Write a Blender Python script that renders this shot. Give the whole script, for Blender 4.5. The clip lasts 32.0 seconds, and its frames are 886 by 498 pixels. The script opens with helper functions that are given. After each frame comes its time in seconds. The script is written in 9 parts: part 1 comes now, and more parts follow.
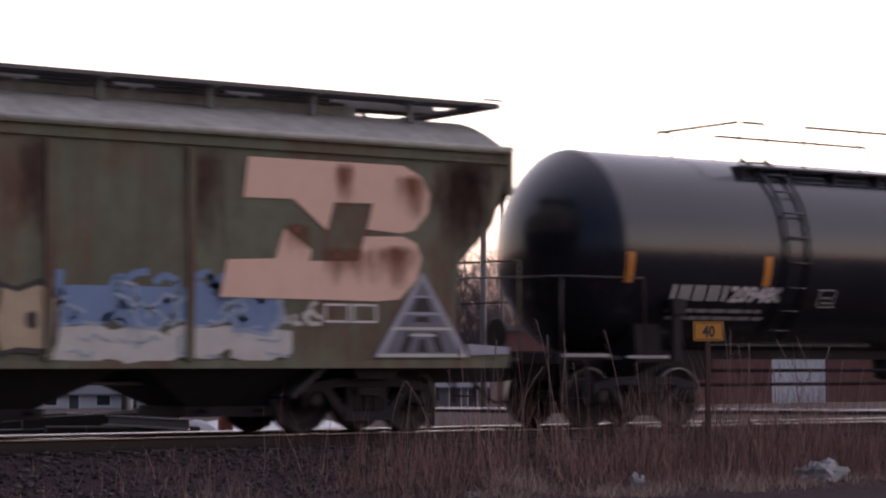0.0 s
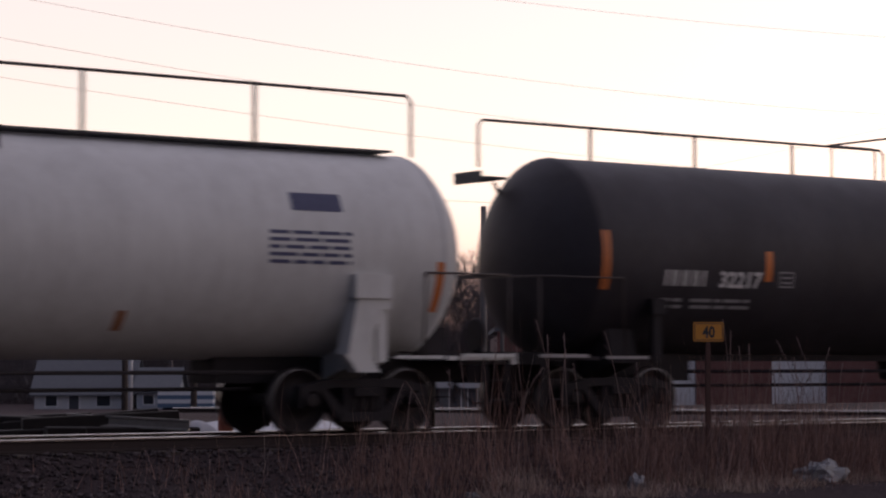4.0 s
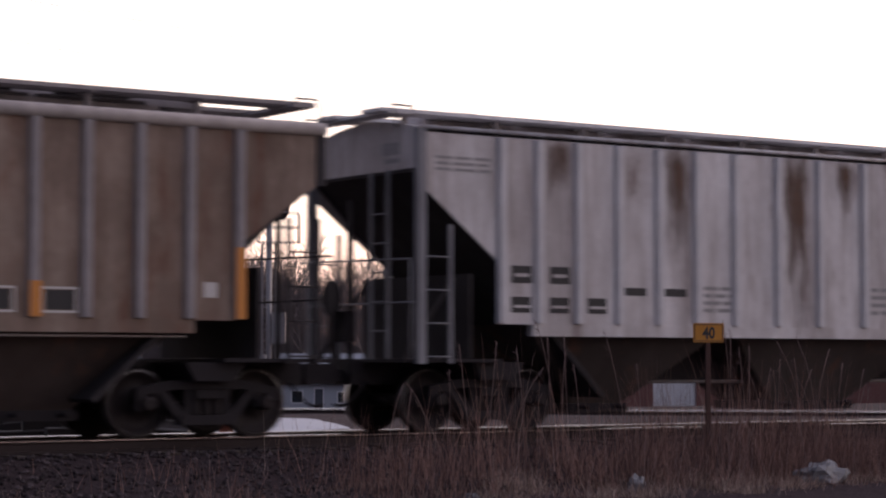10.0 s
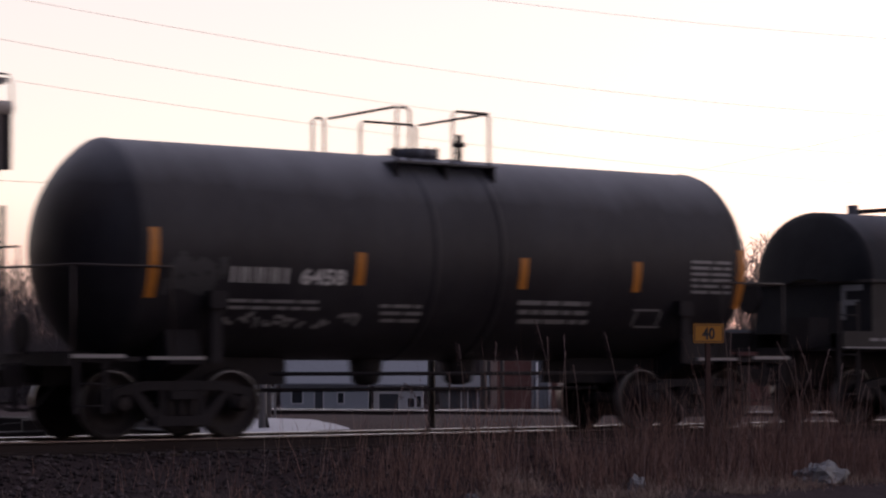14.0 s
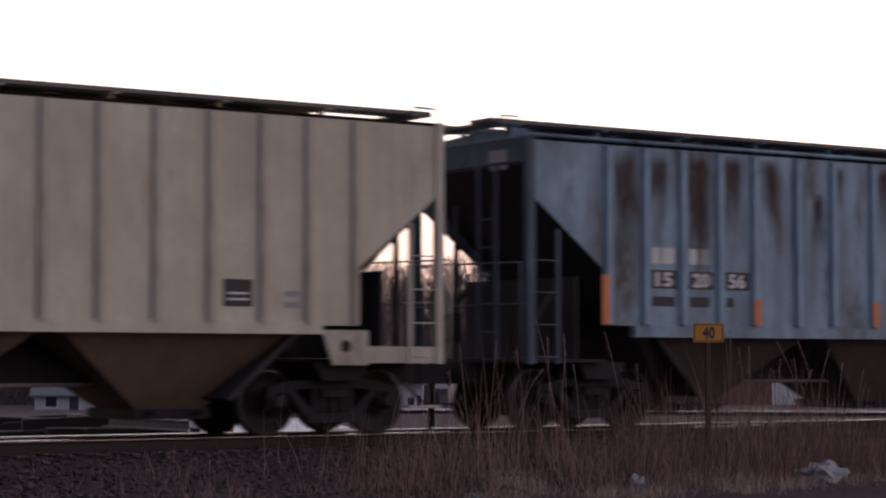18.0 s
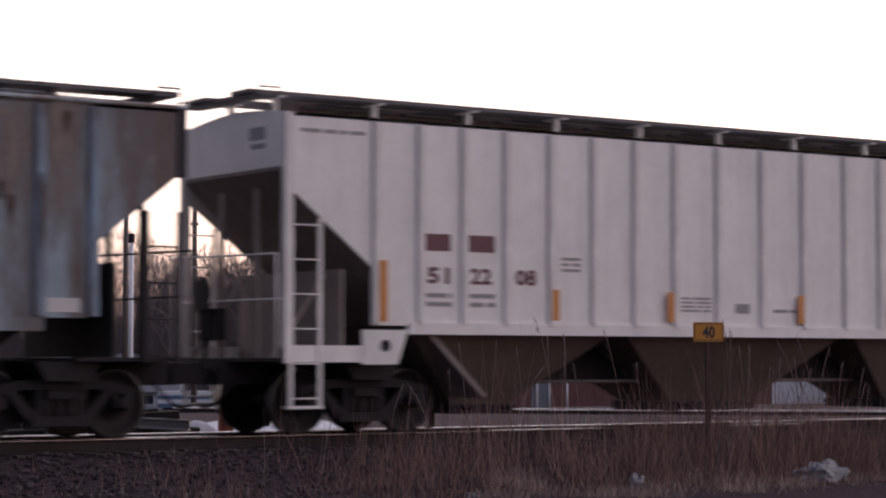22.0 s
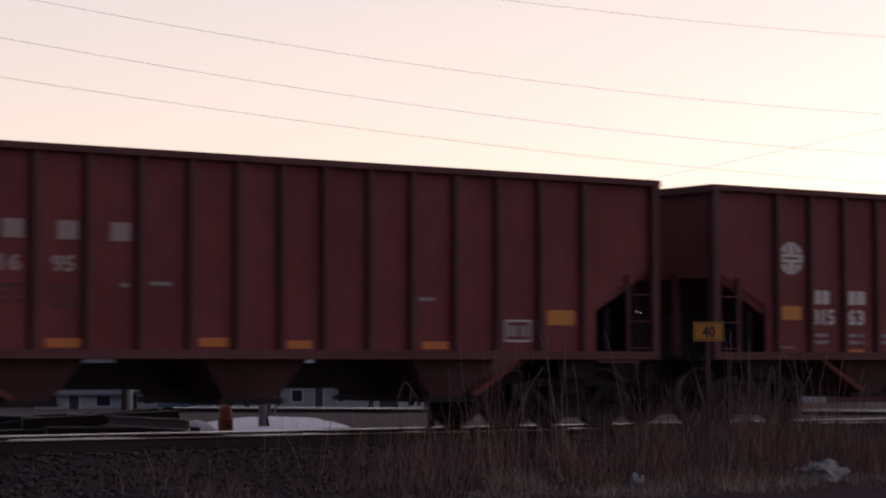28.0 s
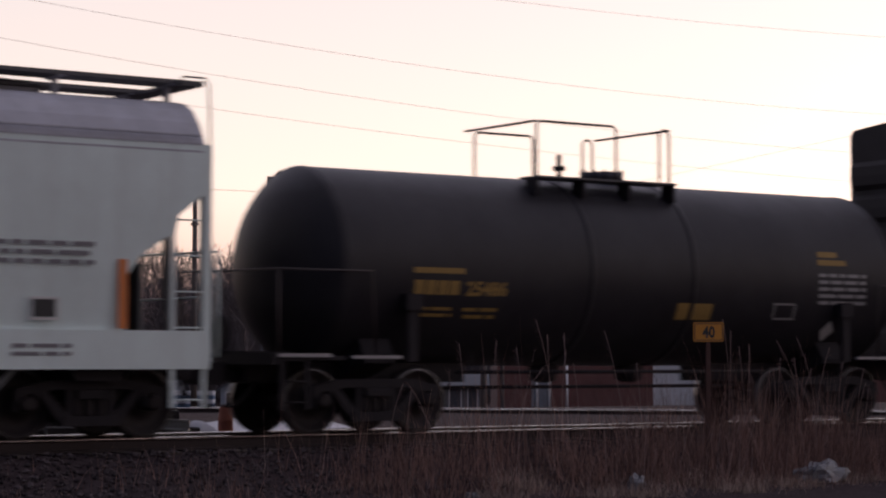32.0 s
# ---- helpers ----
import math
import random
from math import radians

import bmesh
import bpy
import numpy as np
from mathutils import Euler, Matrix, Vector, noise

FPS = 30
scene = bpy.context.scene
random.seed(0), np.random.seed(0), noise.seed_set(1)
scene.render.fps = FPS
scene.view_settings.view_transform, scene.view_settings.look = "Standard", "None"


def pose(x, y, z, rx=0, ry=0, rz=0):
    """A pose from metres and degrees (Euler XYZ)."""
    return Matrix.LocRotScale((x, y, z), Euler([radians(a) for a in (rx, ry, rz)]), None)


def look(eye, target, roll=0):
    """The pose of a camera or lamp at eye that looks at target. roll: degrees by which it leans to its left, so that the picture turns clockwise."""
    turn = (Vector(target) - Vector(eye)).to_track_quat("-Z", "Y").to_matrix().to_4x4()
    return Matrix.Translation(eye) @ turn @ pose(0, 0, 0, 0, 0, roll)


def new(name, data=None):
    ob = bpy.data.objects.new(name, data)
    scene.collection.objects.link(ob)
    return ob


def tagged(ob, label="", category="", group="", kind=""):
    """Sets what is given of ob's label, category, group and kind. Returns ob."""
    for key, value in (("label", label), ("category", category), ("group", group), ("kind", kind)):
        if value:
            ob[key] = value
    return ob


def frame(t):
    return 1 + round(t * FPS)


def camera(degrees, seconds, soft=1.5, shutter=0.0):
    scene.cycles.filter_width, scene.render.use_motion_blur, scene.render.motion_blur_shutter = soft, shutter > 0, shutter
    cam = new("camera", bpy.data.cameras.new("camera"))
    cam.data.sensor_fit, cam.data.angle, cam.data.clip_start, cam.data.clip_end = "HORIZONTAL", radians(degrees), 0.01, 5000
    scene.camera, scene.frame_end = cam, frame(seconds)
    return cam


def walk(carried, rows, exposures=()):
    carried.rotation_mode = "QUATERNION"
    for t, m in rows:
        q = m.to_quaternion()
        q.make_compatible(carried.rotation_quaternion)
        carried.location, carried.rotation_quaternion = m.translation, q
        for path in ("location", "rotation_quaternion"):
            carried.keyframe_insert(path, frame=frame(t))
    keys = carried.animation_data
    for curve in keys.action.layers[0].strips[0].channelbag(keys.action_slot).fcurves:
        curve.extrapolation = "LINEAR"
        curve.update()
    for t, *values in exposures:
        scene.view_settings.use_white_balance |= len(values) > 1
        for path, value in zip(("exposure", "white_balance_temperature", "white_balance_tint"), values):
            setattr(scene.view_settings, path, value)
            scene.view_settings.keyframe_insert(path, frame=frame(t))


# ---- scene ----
# ---- camera: on a tripod, a slow sag of a few hundredths of a degree ----
CAM_Z = 0.97
YAW, PITCH = -34.47, 93.03
cam = camera(23.02, 32.0, soft=2.2, shutter=0.35)
EXPOSURES = [(0.0, 0.45), (1.0, 0.02), (2.0, -0.42), (2.5, -0.52), (5.0, -0.32), (7.0, -0.15), (8.0, -0.08), (9.0, 0.1), (10.0, 0.15), (11.0, 0.02), (12.0, -0.03), (13.0, 0.0), (14.0, -0.4), (14.5, -0.5),
             (15.0, -0.84), (15.5, -0.86), (17.5, 0.05), (19.0, 0.15), (21.0, 0.24), (22.0, 0.3), (23.0, -0.02), (25.0, -0.12), (25.5, -0.25), (27.5, -0.65), (28.0, -0.68), (29.0, -0.69), (30.0, -0.43), (31.0, -0.42), (32.0, -0.52)]
walk(cam, [(t, pose(0, 0, CAM_Z, PITCH + d, 0, YAW)) for t, d in
           ((0.0, -0.03), (5.0, -0.01), (10.0, 0.01), (12.5, 0.03), (15.0, 0.02), (20.0, 0.0), (25.0, -0.02), (32.0, -0.01))],
     EXPOSURES)

# ---- evening sky: pale and even, the low sun beyond the line ----
world = bpy.data.worlds.new("evening_sky")
scene.world = world
world.use_nodes = True
wn, wl = world.node_tree.nodes, world.node_tree.links
wn.clear()
sky = wn.new("ShaderNodeTexSky")
sky.sky_type, sky.sun_disc = "NISHITA", False
sky.sun_elevation, sky.sun_rotation = radians(1.0), radians(58)
sky.air_density, sky.dust_density, sky.ozone_density = 1.2, 0.5, 1.0
haze = wn.new("ShaderNodeHueSaturation")
haze.inputs["Saturation"].default_value = 0.38
haze.inputs["Value"].default_value = 2.0
wl.new(sky.outputs[0], haze.inputs["Color"])
veil = wn.new("ShaderNodeMix")
veil.data_type, veil.blend_type = "RGBA", "ADD"
veil.inputs[0].default_value = 1.0
wl.new(haze.outputs[0], veil.inputs[6])
veil.inputs[7].default_value = (9.35, 8.33, 8.6, 1)
# the sky is warm and bright round the sunset, blue and dimmer on the far side, and turns bluer with height
way_in, axes = wn.new("ShaderNodeTexCoord"), wn.new("ShaderNodeSeparateXYZ")
wl.new(way_in.outputs["Generated"], axes.inputs[0])
toward = wn.new("ShaderNodeVectorMath")
toward.operation = "DOT_PRODUCT"
toward.inputs[1].default_value = (0.954, 0.3, 0.0)
wl.new(way_in.outputs["Generated"], toward.inputs[0])


def sky_mix(value, lo, hi, a, b):
    r, x = wn.new("ShaderNodeMapRange"), wn.new("ShaderNodeMix")
    r.interpolation_type = "SMOOTHSTEP"
    r.inputs[1].default_value, r.inputs[2].default_value = lo, hi
    wl.new(value, r.inputs[0])
    x.data_type = "RGBA"
    wl.new(r.outputs[0], x.inputs[0])
    x.inputs[6].default_value, x.inputs[7].default_value = a, b
    return x.outputs[2]


round_sky = sky_mix(toward.outputs["Value"], -1.0, 0.45, (0.06, 0.1, 0.17, 1), (1.04, 1.02, 1.0, 1))
low_sky = sky_mix(axes.outputs[2], 0.0, 0.2, (1.07, 1.01, 0.88, 1), (0.98, 1.0, 1.0, 1))
up_sky = sky_mix(axes.outputs[2], 0.15, 0.5, (1.0, 1.0, 1.0, 1), (0.7, 0.75, 0.9, 1))
haze = sky_mix(axes.outputs[2], 0.02, 0.085, (0.72, 0.6, 0.6, 1), (1.0, 1.0, 1.0, 1))
hazy = wn.new("ShaderNodeMix")
hazy.data_type, hazy.blend_type = "RGBA", "MULTIPLY"
hazy.inputs[0].default_value = 1.0
wl.new(low_sky, hazy.inputs[6])
wl.new(haze, hazy.inputs[7])
both = wn.new("ShaderNodeMix")
both.data_type, both.blend_type = "RGBA", "MULTIPLY"
both.inputs[0].default_value = 1.0
wl.new(round_sky, both.inputs[6])
wl.new(up_sky, both.inputs[7])
background = wn.new("ShaderNodeBackground")
background.inputs[1].default_value = 0.1
glow = wn.new("ShaderNodeMix")
glow.data_type, glow.blend_type = "RGBA", "MULTIPLY"
glow.inputs[0].default_value = 1.0
glow.inputs[7].default_value = (1.03, 0.978, 0.995, 1)
dome = wn.new("ShaderNodeMix")
dome.data_type, dome.blend_type = "RGBA", "MULTIPLY"
dome.inputs[0].default_value = 1.0
wl.new(veil.outputs[2], dome.inputs[6])
wl.new(both.outputs[2], dome.inputs[7])
tint = wn.new("ShaderNodeMix")
tint.data_type, tint.blend_type = "RGBA", "MULTIPLY"
tint.inputs[0].default_value = 1.0
wl.new(dome.outputs[2], tint.inputs[6])
wl.new(hazy.outputs[2], tint.inputs[7])
wl.new(tint.outputs[2], glow.inputs[6])
wl.new(glow.outputs[2], background.inputs[0])
wout = wn.new("ShaderNodeOutputWorld")
wl.new(background.outputs[0], wout.inputs[0])
sun_data = bpy.data.lights.new("sun", "SUN")
sun_data.energy, sun_data.angle, sun_data.color = 0.5, radians(25), (1.0, 0.78, 0.62)
sun = new("sun", sun_data)
sun.matrix_world = look((110, 55, 10), (18, 26, 2))

# ---- the train's place on the line ----
TRACK_Y = 26.82
RUN, RUN_LATE = 10.2, 10.03


def gone(t):
    """Metres that the train has rolled to the left after t seconds: it slows a little between 12 and 20 s."""
    if t <= 12:
        return RUN * t
    d = min(t, 20.0) - 12
    return RUN * 12 + RUN * d + (RUN_LATE - RUN) * d * d / 16 + RUN_LATE * max(0.0, t - 20)


# ---- mesh tools ----
def box(bm, x0, x1, y0, y1, z0, z1):
    v = [bm.verts.new((x, y, z)) for z in (z0, z1) for x, y in ((x0, y0), (x1, y0), (x1, y1), (x0, y1))]
    for f in ((3, 2, 1, 0), (4, 5, 6, 7), (0, 1, 5, 4), (1, 2, 6, 5), (2, 3, 7, 6), (3, 0, 4, 7)):
        bm.faces.new([v[i] for i in f])
    return bm


def slab(poly, y0, y1, bm=None):
    """A plate: the outline poly in x, z, thick from y0 to y1."""
    bm = bm or bmesh.new()
    a = [bm.verts.new((x, y0, z)) for x, z in poly]
    b = [bm.verts.new((x, y1, z)) for x, z in poly]
    n = len(poly)
    fs = [bm.faces.new(a), bm.faces.new(b[::-1])]
    fs += [bm.faces.new((a[i], b[i], b[(i + 1) % n], a[(i + 1) % n])) for i in range(n)]
    bmesh.ops.recalc_face_normals(bm, faces=fs)
    return bm


def beam(bm, sec, x0, x1):
    """A bar along x with the section sec in y, z."""
    a = [bm.verts.new((x0, y, z)) for y, z in sec]
    b = [bm.verts.new((x1, y, z)) for y, z in sec]
    n = len(sec)
    fs = [bm.faces.new(a), bm.faces.new(b[::-1])]
    fs += [bm.faces.new((a[i], b[i], b[(i + 1) % n], a[(i + 1) % n])) for i in range(n)]
    bmesh.ops.recalc_face_normals(bm, faces=fs)
    return bm


def rod(bm, p, q, r, n=8, r2=None):
    p, q = Vector(p), Vector(q)
    d = (q - p).normalized()
    u = d.orthogonal().normalized()
    w = d.cross(u)
    r2 = r if r2 is None else r2
    ring = [[bm.verts.new(c + (u * math.cos(k * math.tau / n) + w * math.sin(k * math.tau / n)) * s) for k in range(n)]
            for c, s in ((p, r), (q, r2))]
    for k in range(n):
        f = bm.faces.new((ring[0][k], ring[0][(k + 1) % n], ring[1][(k + 1) % n], ring[1][k]))
        f.smooth = n > 5
    bm.faces.new(ring[0][::-1])
    bm.faces.new(ring[1])
    return bm


def pipe(bm, pts, r, n=6):
    """A bent tube through pts, in one piece."""
    pts = [Vector(p) for p in pts]
    rings = []
    side = None
    for k, p in enumerate(pts):
        d = (pts[min(k + 1, len(pts) - 1)] - pts[max(k - 1, 0)]).normalized()
        u = d.orthogonal().normalized() if side is None else (side - d * side.dot(d)).normalized()
        side = u
        w = d.cross(u)
        rings.append([bm.verts.new(p + (u * math.cos(i * math.tau / n) + w * math.sin(i * math.tau / n)) * r) for i in range(n)])
    for a, b in zip(rings, rings[1:]):
        for i in range(n):
            f = bm.faces.new((a[i], a[(i + 1) % n], b[(i + 1) % n], b[i]))
            f.smooth = True
    bm.faces.new(rings[0][::-1])
    bm.faces.new(rings[-1])
    return bm


def lathe(bm, prof, axis, n=32, smooth=True):
    """Turns prof, pairs of (along, radius), about the line through axis: 'y' or 'x' or 'z' with its centre."""
    way, c = axis
    rings = []
    for a, r in prof:
        ring = []
        for k in range(n):
            s, o = math.sin(k * math.tau / n) * r, math.cos(k * math.tau / n) * r
            p = {"x": (a, s, o), "y": (s, a, o), "z": (s, o, a)}[way]
            ring.append(bm.verts.new(Vector(c) + Vector(p)))
        rings.append(ring)
    fs = []
    for a, b in zip(rings, rings[1:]):
        for k in range(n):
            f = bm.faces.new((a[k], a[(k + 1) % n], b[(k + 1) % n], b[k]))
            f.smooth = smooth
            fs.append(f)
    fs += [bm.faces.new(rings[0][::-1]), bm.faces.new(rings[-1])]
    bmesh.ops.recalc_face_normals(bm, faces=fs)
    return bm


def mesh_of(name, bm, material):
    me = bpy.data.meshes.new(name)
    bm.to_mesh(me)
    bm.free()
    if material:
        me.materials.append(material)
    return me


def part(name, bm, material, parent, label=""):
    """One mesh object under a thing or under a part. bm may be a mesh that other parts share."""
    me = bm if isinstance(bm, bpy.types.Mesh) else mesh_of(name, bm, material)
    ob = new(name, me)
    ob.parent = parent
    return tagged(ob, label)


def thing(name, label, category, group="", kind="", m=None):
    ob = tagged(new(name), label, category, group, kind)
    ob.empty_display_size = 0.3
    if m:
        ob.matrix_basis = m
    return ob


def solid(name, bm, material, label, category, group="", kind=""):
    return tagged(new(name, mesh_of(name, bm, material)), label, category, group, kind)


def bow(bm, zc, r):
    """Bends flat marks, drawn in x and z on the plane y = 0, onto the near side of a tank of that radius."""
    for v in bm.verts:
        lift = -v.co.y
        a = math.asin(max(-0.99, min(0.99, (v.co.z - zc) / r)))
        v.co.y, v.co.z = -(r + lift) * math.cos(a), zc + (r + lift) * math.sin(a)
    return bm


def plate_grid(bm, x0, x1, z0, z1, y=0.0, deep=0.004, rows=4):
    """A thin plate, cut in rows so that it can be bent round a tank."""
    zs = [z0 + (z1 - z0) * k / rows for k in range(rows + 1)]
    a = [[bm.verts.new((x, y - deep, z)) for x in (x0, x1)] for z in zs]
    for p, q in zip(a, a[1:]):
        bm.faces.new((p[0], p[1], q[1], q[0]))
    return bm


def words(text, x, z, size, width=None):
    """Flat characters in Blender's own font on the plane y = 0, from their lower left corner."""
    cu = bpy.data.curves.new("characters", "FONT")
    cu.body, cu.size, cu.resolution_u, cu.offset = text, size * 1.38, 2, size * 0.05
    ob = bpy.data.objects.new("characters", cu)
    me = ob.to_mesh()
    bm = bmesh.new()
    bm.from_mesh(me)
    ob.to_mesh_clear()
    bpy.data.objects.remove(ob)
    bpy.data.curves.remove(cu)
    xs = [v.co.x for v in bm.verts]
    lo, hi = min(xs), max(xs)
    k = width / (hi - lo) if width else 1.0
    for v in bm.verts:
        v.co = (x + (v.co.x - lo) * k, -0.004, z + v.co.y)
    return bm


# ---- materials ----
def base_nodes(name):
    m = bpy.data.materials.new(name)
    m.use_nodes = True
    nt = m.node_tree
    return m, nt.nodes, nt.links, nt.nodes["Principled BSDF"]


def noise_node(n, l, scale, detail=6.0, rough=0.6, stretch=(1, 1, 1), shift=(0, 0, 0), coord="Object"):
    tc, mp, nz = n.new("ShaderNodeTexCoord"), n.new("ShaderNodeMapping"), n.new("ShaderNodeTexNoise")
    mp.inputs["Scale"].default_value, mp.inputs["Location"].default_value = stretch, shift
    nz.inputs["Scale"].default_value, nz.inputs["Detail"].default_value, nz.inputs["Roughness"].default_value = scale, detail, rough
    l.new(tc.outputs[coord], mp.inputs[0])
    l.new(mp.outputs[0], nz.inputs[0])
    return nz.outputs[0]


def ramp(n, l, value, lo, hi):
    r = n.new("ShaderNodeMapRange")
    r.inputs[1].default_value, r.inputs[2].default_value = lo, hi
    l.new(value, r.inputs[0])
    return r.outputs[0]


def mixed(n, l, fac, a, b):
    x = n.new("ShaderNodeMix")
    x.data_type = "RGBA"
    l.new(fac, x.inputs[0])
    for s, c in ((x.inputs[6], a), (x.inputs[7], b)):
        if isinstance(c, tuple):
            s.default_value = (*c, 1)
        else:
            l.new(c, s)
    return x.outputs[2]


def times(n, l, a, b):
    x = n.new("ShaderNodeMath")
    x.operation = "MULTIPLY"
    l.new(a, x.inputs[0])
    if isinstance(b, float):
        x.inputs[1].default_value = b
    else:
        l.new(b, x.inputs[1])
    return x.outputs[0]


def bumped(n, l, bsdf, value, strength, dist):
    b = n.new("ShaderNodeBump")
    b.inputs["Strength"].default_value, b.inputs["Distance"].default_value = strength, dist
    l.new(value, b.inputs["Height"])
    l.new(b.outputs[0], bsdf.inputs["Normal"])


def paint(name, colour, dirt=(0.06, 0.05, 0.045), grime=0.5, rust=0.0, rust_colour=(0.11, 0.045, 0.025), rough=0.55, seed=0.0,
          metal=0.0, streak=0.5, fade=0.12, gloss=0.5, dust=None, panels=0.0):
    """Weathered vehicle paint: faded in clouds, streaked down the sides, with rust where it has gone through."""
    m, n, l, p = base_nodes(name)
    shift = (seed * 7.3, seed * 3.1, seed * 1.7)
    cloud = noise_node(n, l, 0.7, 5, 0.6, shift=shift)
    light = tuple(min(1, c * (1 + fade) + fade * 0.15) for c in colour)
    dark = tuple(c * (1 - fade) for c in colour)
    col = mixed(n, l, ramp(n, l, cloud, 0.35, 0.65), dark, light)
    mottle = noise_node(n, l, 3.4, 8, 0.7, (1, 1, 0.6), (shift[2], shift[0], shift[1]))
    col = mixed(n, l, times(n, l, ramp(n, l, mottle, 0.45, 0.7), 0.45), col, tuple(c * (1 - 1.5 * fade) for c in colour))
    runs = noise_node(n, l, 1.0, 7, 0.7, (5, 5, 0.35), shift)
    col = mixed(n, l, times(n, l, ramp(n, l, runs, 0.45, 0.75), streak * grime), col, dirt)
    soot = noise_node(n, l, 2.6, 8, 0.75, (1, 1, 0.7), shift)
    col = mixed(n, l, times(n, l, ramp(n, l, soot, 0.4, 0.8), 0.55 * grime), col, dirt)
    if panels:
        # some sheets have weathered more than their neighbours
        sheet = noise_node(n, l, 1.0, 3, 0.5, (1.35, 0.01, 0.16), (shift[2] * 3, 0, shift[0]))
        worn = noise_node(n, l, 2.2, 9, 0.72, (1.5, 1.5, 0.5), shift)
        col = mixed(n, l, times(n, l, times(n, l, ramp(n, l, sheet, 0.42, 0.55), ramp(n, l, worn, 0.3, 0.5)), panels), col, tuple(0.45 * c + 0.55 * d for c, d in zip(rust_colour, dirt)))
    if rust:
        patch = noise_node(n, l, 1.1, 9, 0.68, (1.6, 1.6, 0.45), (shift[1], shift[0], shift[2]))
        halo = ramp(n, l, patch, 0.6 - 0.24 * rust, 0.8 - 0.2 * rust)
        col = mixed(n, l, times(n, l, halo, 0.6), col, tuple(min(1, c * 1.9) for c in rust_colour))
        speck = ramp(n, l, noise_node(n, l, 9.0, 8, 0.75, (1, 1, 0.5), shift), 0.3, 0.55)
        mask = times(n, l, ramp(n, l, patch, 0.65 - 0.24 * rust, 0.8 - 0.2 * rust), speck)
        tone = noise_node(n, l, 6.0, 6, 0.7, shift=shift)
        col = mixed(n, l, mask, col, mixed(n, l, tone, tuple(c * 0.5 for c in rust_colour), tuple(c * 1.7 for c in rust_colour)))
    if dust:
        # pale dust along the top, with the sky's sheen mixed into its colour
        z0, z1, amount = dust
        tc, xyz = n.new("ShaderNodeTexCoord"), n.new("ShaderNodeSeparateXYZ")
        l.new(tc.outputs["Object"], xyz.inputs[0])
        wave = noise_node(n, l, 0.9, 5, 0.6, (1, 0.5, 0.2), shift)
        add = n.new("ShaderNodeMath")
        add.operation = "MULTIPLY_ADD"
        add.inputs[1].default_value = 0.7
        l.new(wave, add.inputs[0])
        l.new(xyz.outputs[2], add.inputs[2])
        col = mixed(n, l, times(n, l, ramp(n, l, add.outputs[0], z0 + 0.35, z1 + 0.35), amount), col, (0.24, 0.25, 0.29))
    l.new(col, p.inputs["Base Color"])
    fine = noise_node(n, l, 40.0, 4, 0.6, shift=shift)
    r = n.new("ShaderNodeMapRange")
    r.inputs[3].default_value, r.inputs[4].default_value = rough - 0.05, min(1, rough * 1.35)
    l.new(soot, r.inputs[0])
    l.new(r.outputs[0], p.inputs["Roughness"])
    p.inputs["Metallic"].default_value = metal
    p.inputs["Specular IOR Level"].default_value = gloss
    bumped(n, l, p, fine, 0.15 if rough > 0.3 else 0.02, 0.004)
    return m


def plain(name, colour, rough=0.6, metal=0.0, vary=0.25, scale=8.0, stretch=(1, 1, 1), bump=0.1, coord="Object", gloss=0.5):
    m, n, l, p = base_nodes(name)
    nz = noise_node(n, l, scale, 7, 0.65, stretch, coord=coord)
    l.new(mixed(n, l, nz, tuple(c * (1 - vary) for c in colour), tuple(min(1, c * (1 + vary)) for c in colour)), p.inputs["Base Color"])
    p.inputs["Roughness"].default_value, p.inputs["Metallic"].default_value = rough, metal
    p.inputs["Specular IOR Level"].default_value = gloss
    bumped(n, l, p, nz, bump, 0.01)
    return m


DARK = plain("grimy_underframe_steel", (0.024, 0.02, 0.0225), 0.8, vary=0.45, scale=5, gloss=0.3)
WHEEL = plain("brown_wheel_steel", (0.026, 0.02, 0.021), 0.62, 0.25, vary=0.4, scale=9, gloss=0.3)
TREAD = plain("polished_wheel_tread", (0.22, 0.21, 0.205), 0.4, 1.0, vary=0.15, scale=12)
STEEL = plain("polished_rail_head", (0.75, 0.73, 0.72), 0.16, 1.0, vary=0.12, scale=3, stretch=(0.2, 6, 6))
RAILRUST = plain("rusty_rail_side", (0.032, 0.02, 0.018), 0.85, vary=0.35, scale=6)
WHITE = plain("chalky_white_lettering", (0.62, 0.6, 0.58), 0.7, vary=0.2, scale=14)
GREYMARK = plain("worn_grey_lettering", (0.3, 0.29, 0.29), 0.7, vary=0.3, scale=14)
STEPGREY = plain("pale_step_grey", (0.3, 0.285, 0.29), 0.55, 0.2, vary=0.25, scale=9)
BLACKMARK = plain("black_lettering", (0.025, 0.024, 0.026), 0.6, vary=0.3, scale=14)
AMBER = plain("amber_reflector_tape", (0.58, 0.22, 0.035), 0.4, vary=0.15, scale=10)
ORANGE = plain("orange_reflector_tape", (0.6, 0.17, 0.035), 0.4, vary=0.2, scale=10)
DULLORANGE = plain("grimy_orange_tape", (0.36, 0.17, 0.09), 0.6, vary=0.25, scale=10)
YELLOW = plain("yellow_placard", (0.72, 0.33, 0.03), 0.5, vary=0.15, scale=10)
REDMARK = plain("red_placard", (0.55, 0.03, 0.04), 0.5, vary=0.15, scale=10)
PINKMARK = plain("pale_red_notice", (0.6, 0.35, 0.35), 0.6, vary=0.25, scale=12)
CREAMMARK = plain("faded_yellow_lettering", (0.3, 0.185, 0.05), 0.7, vary=0.3, scale=12)
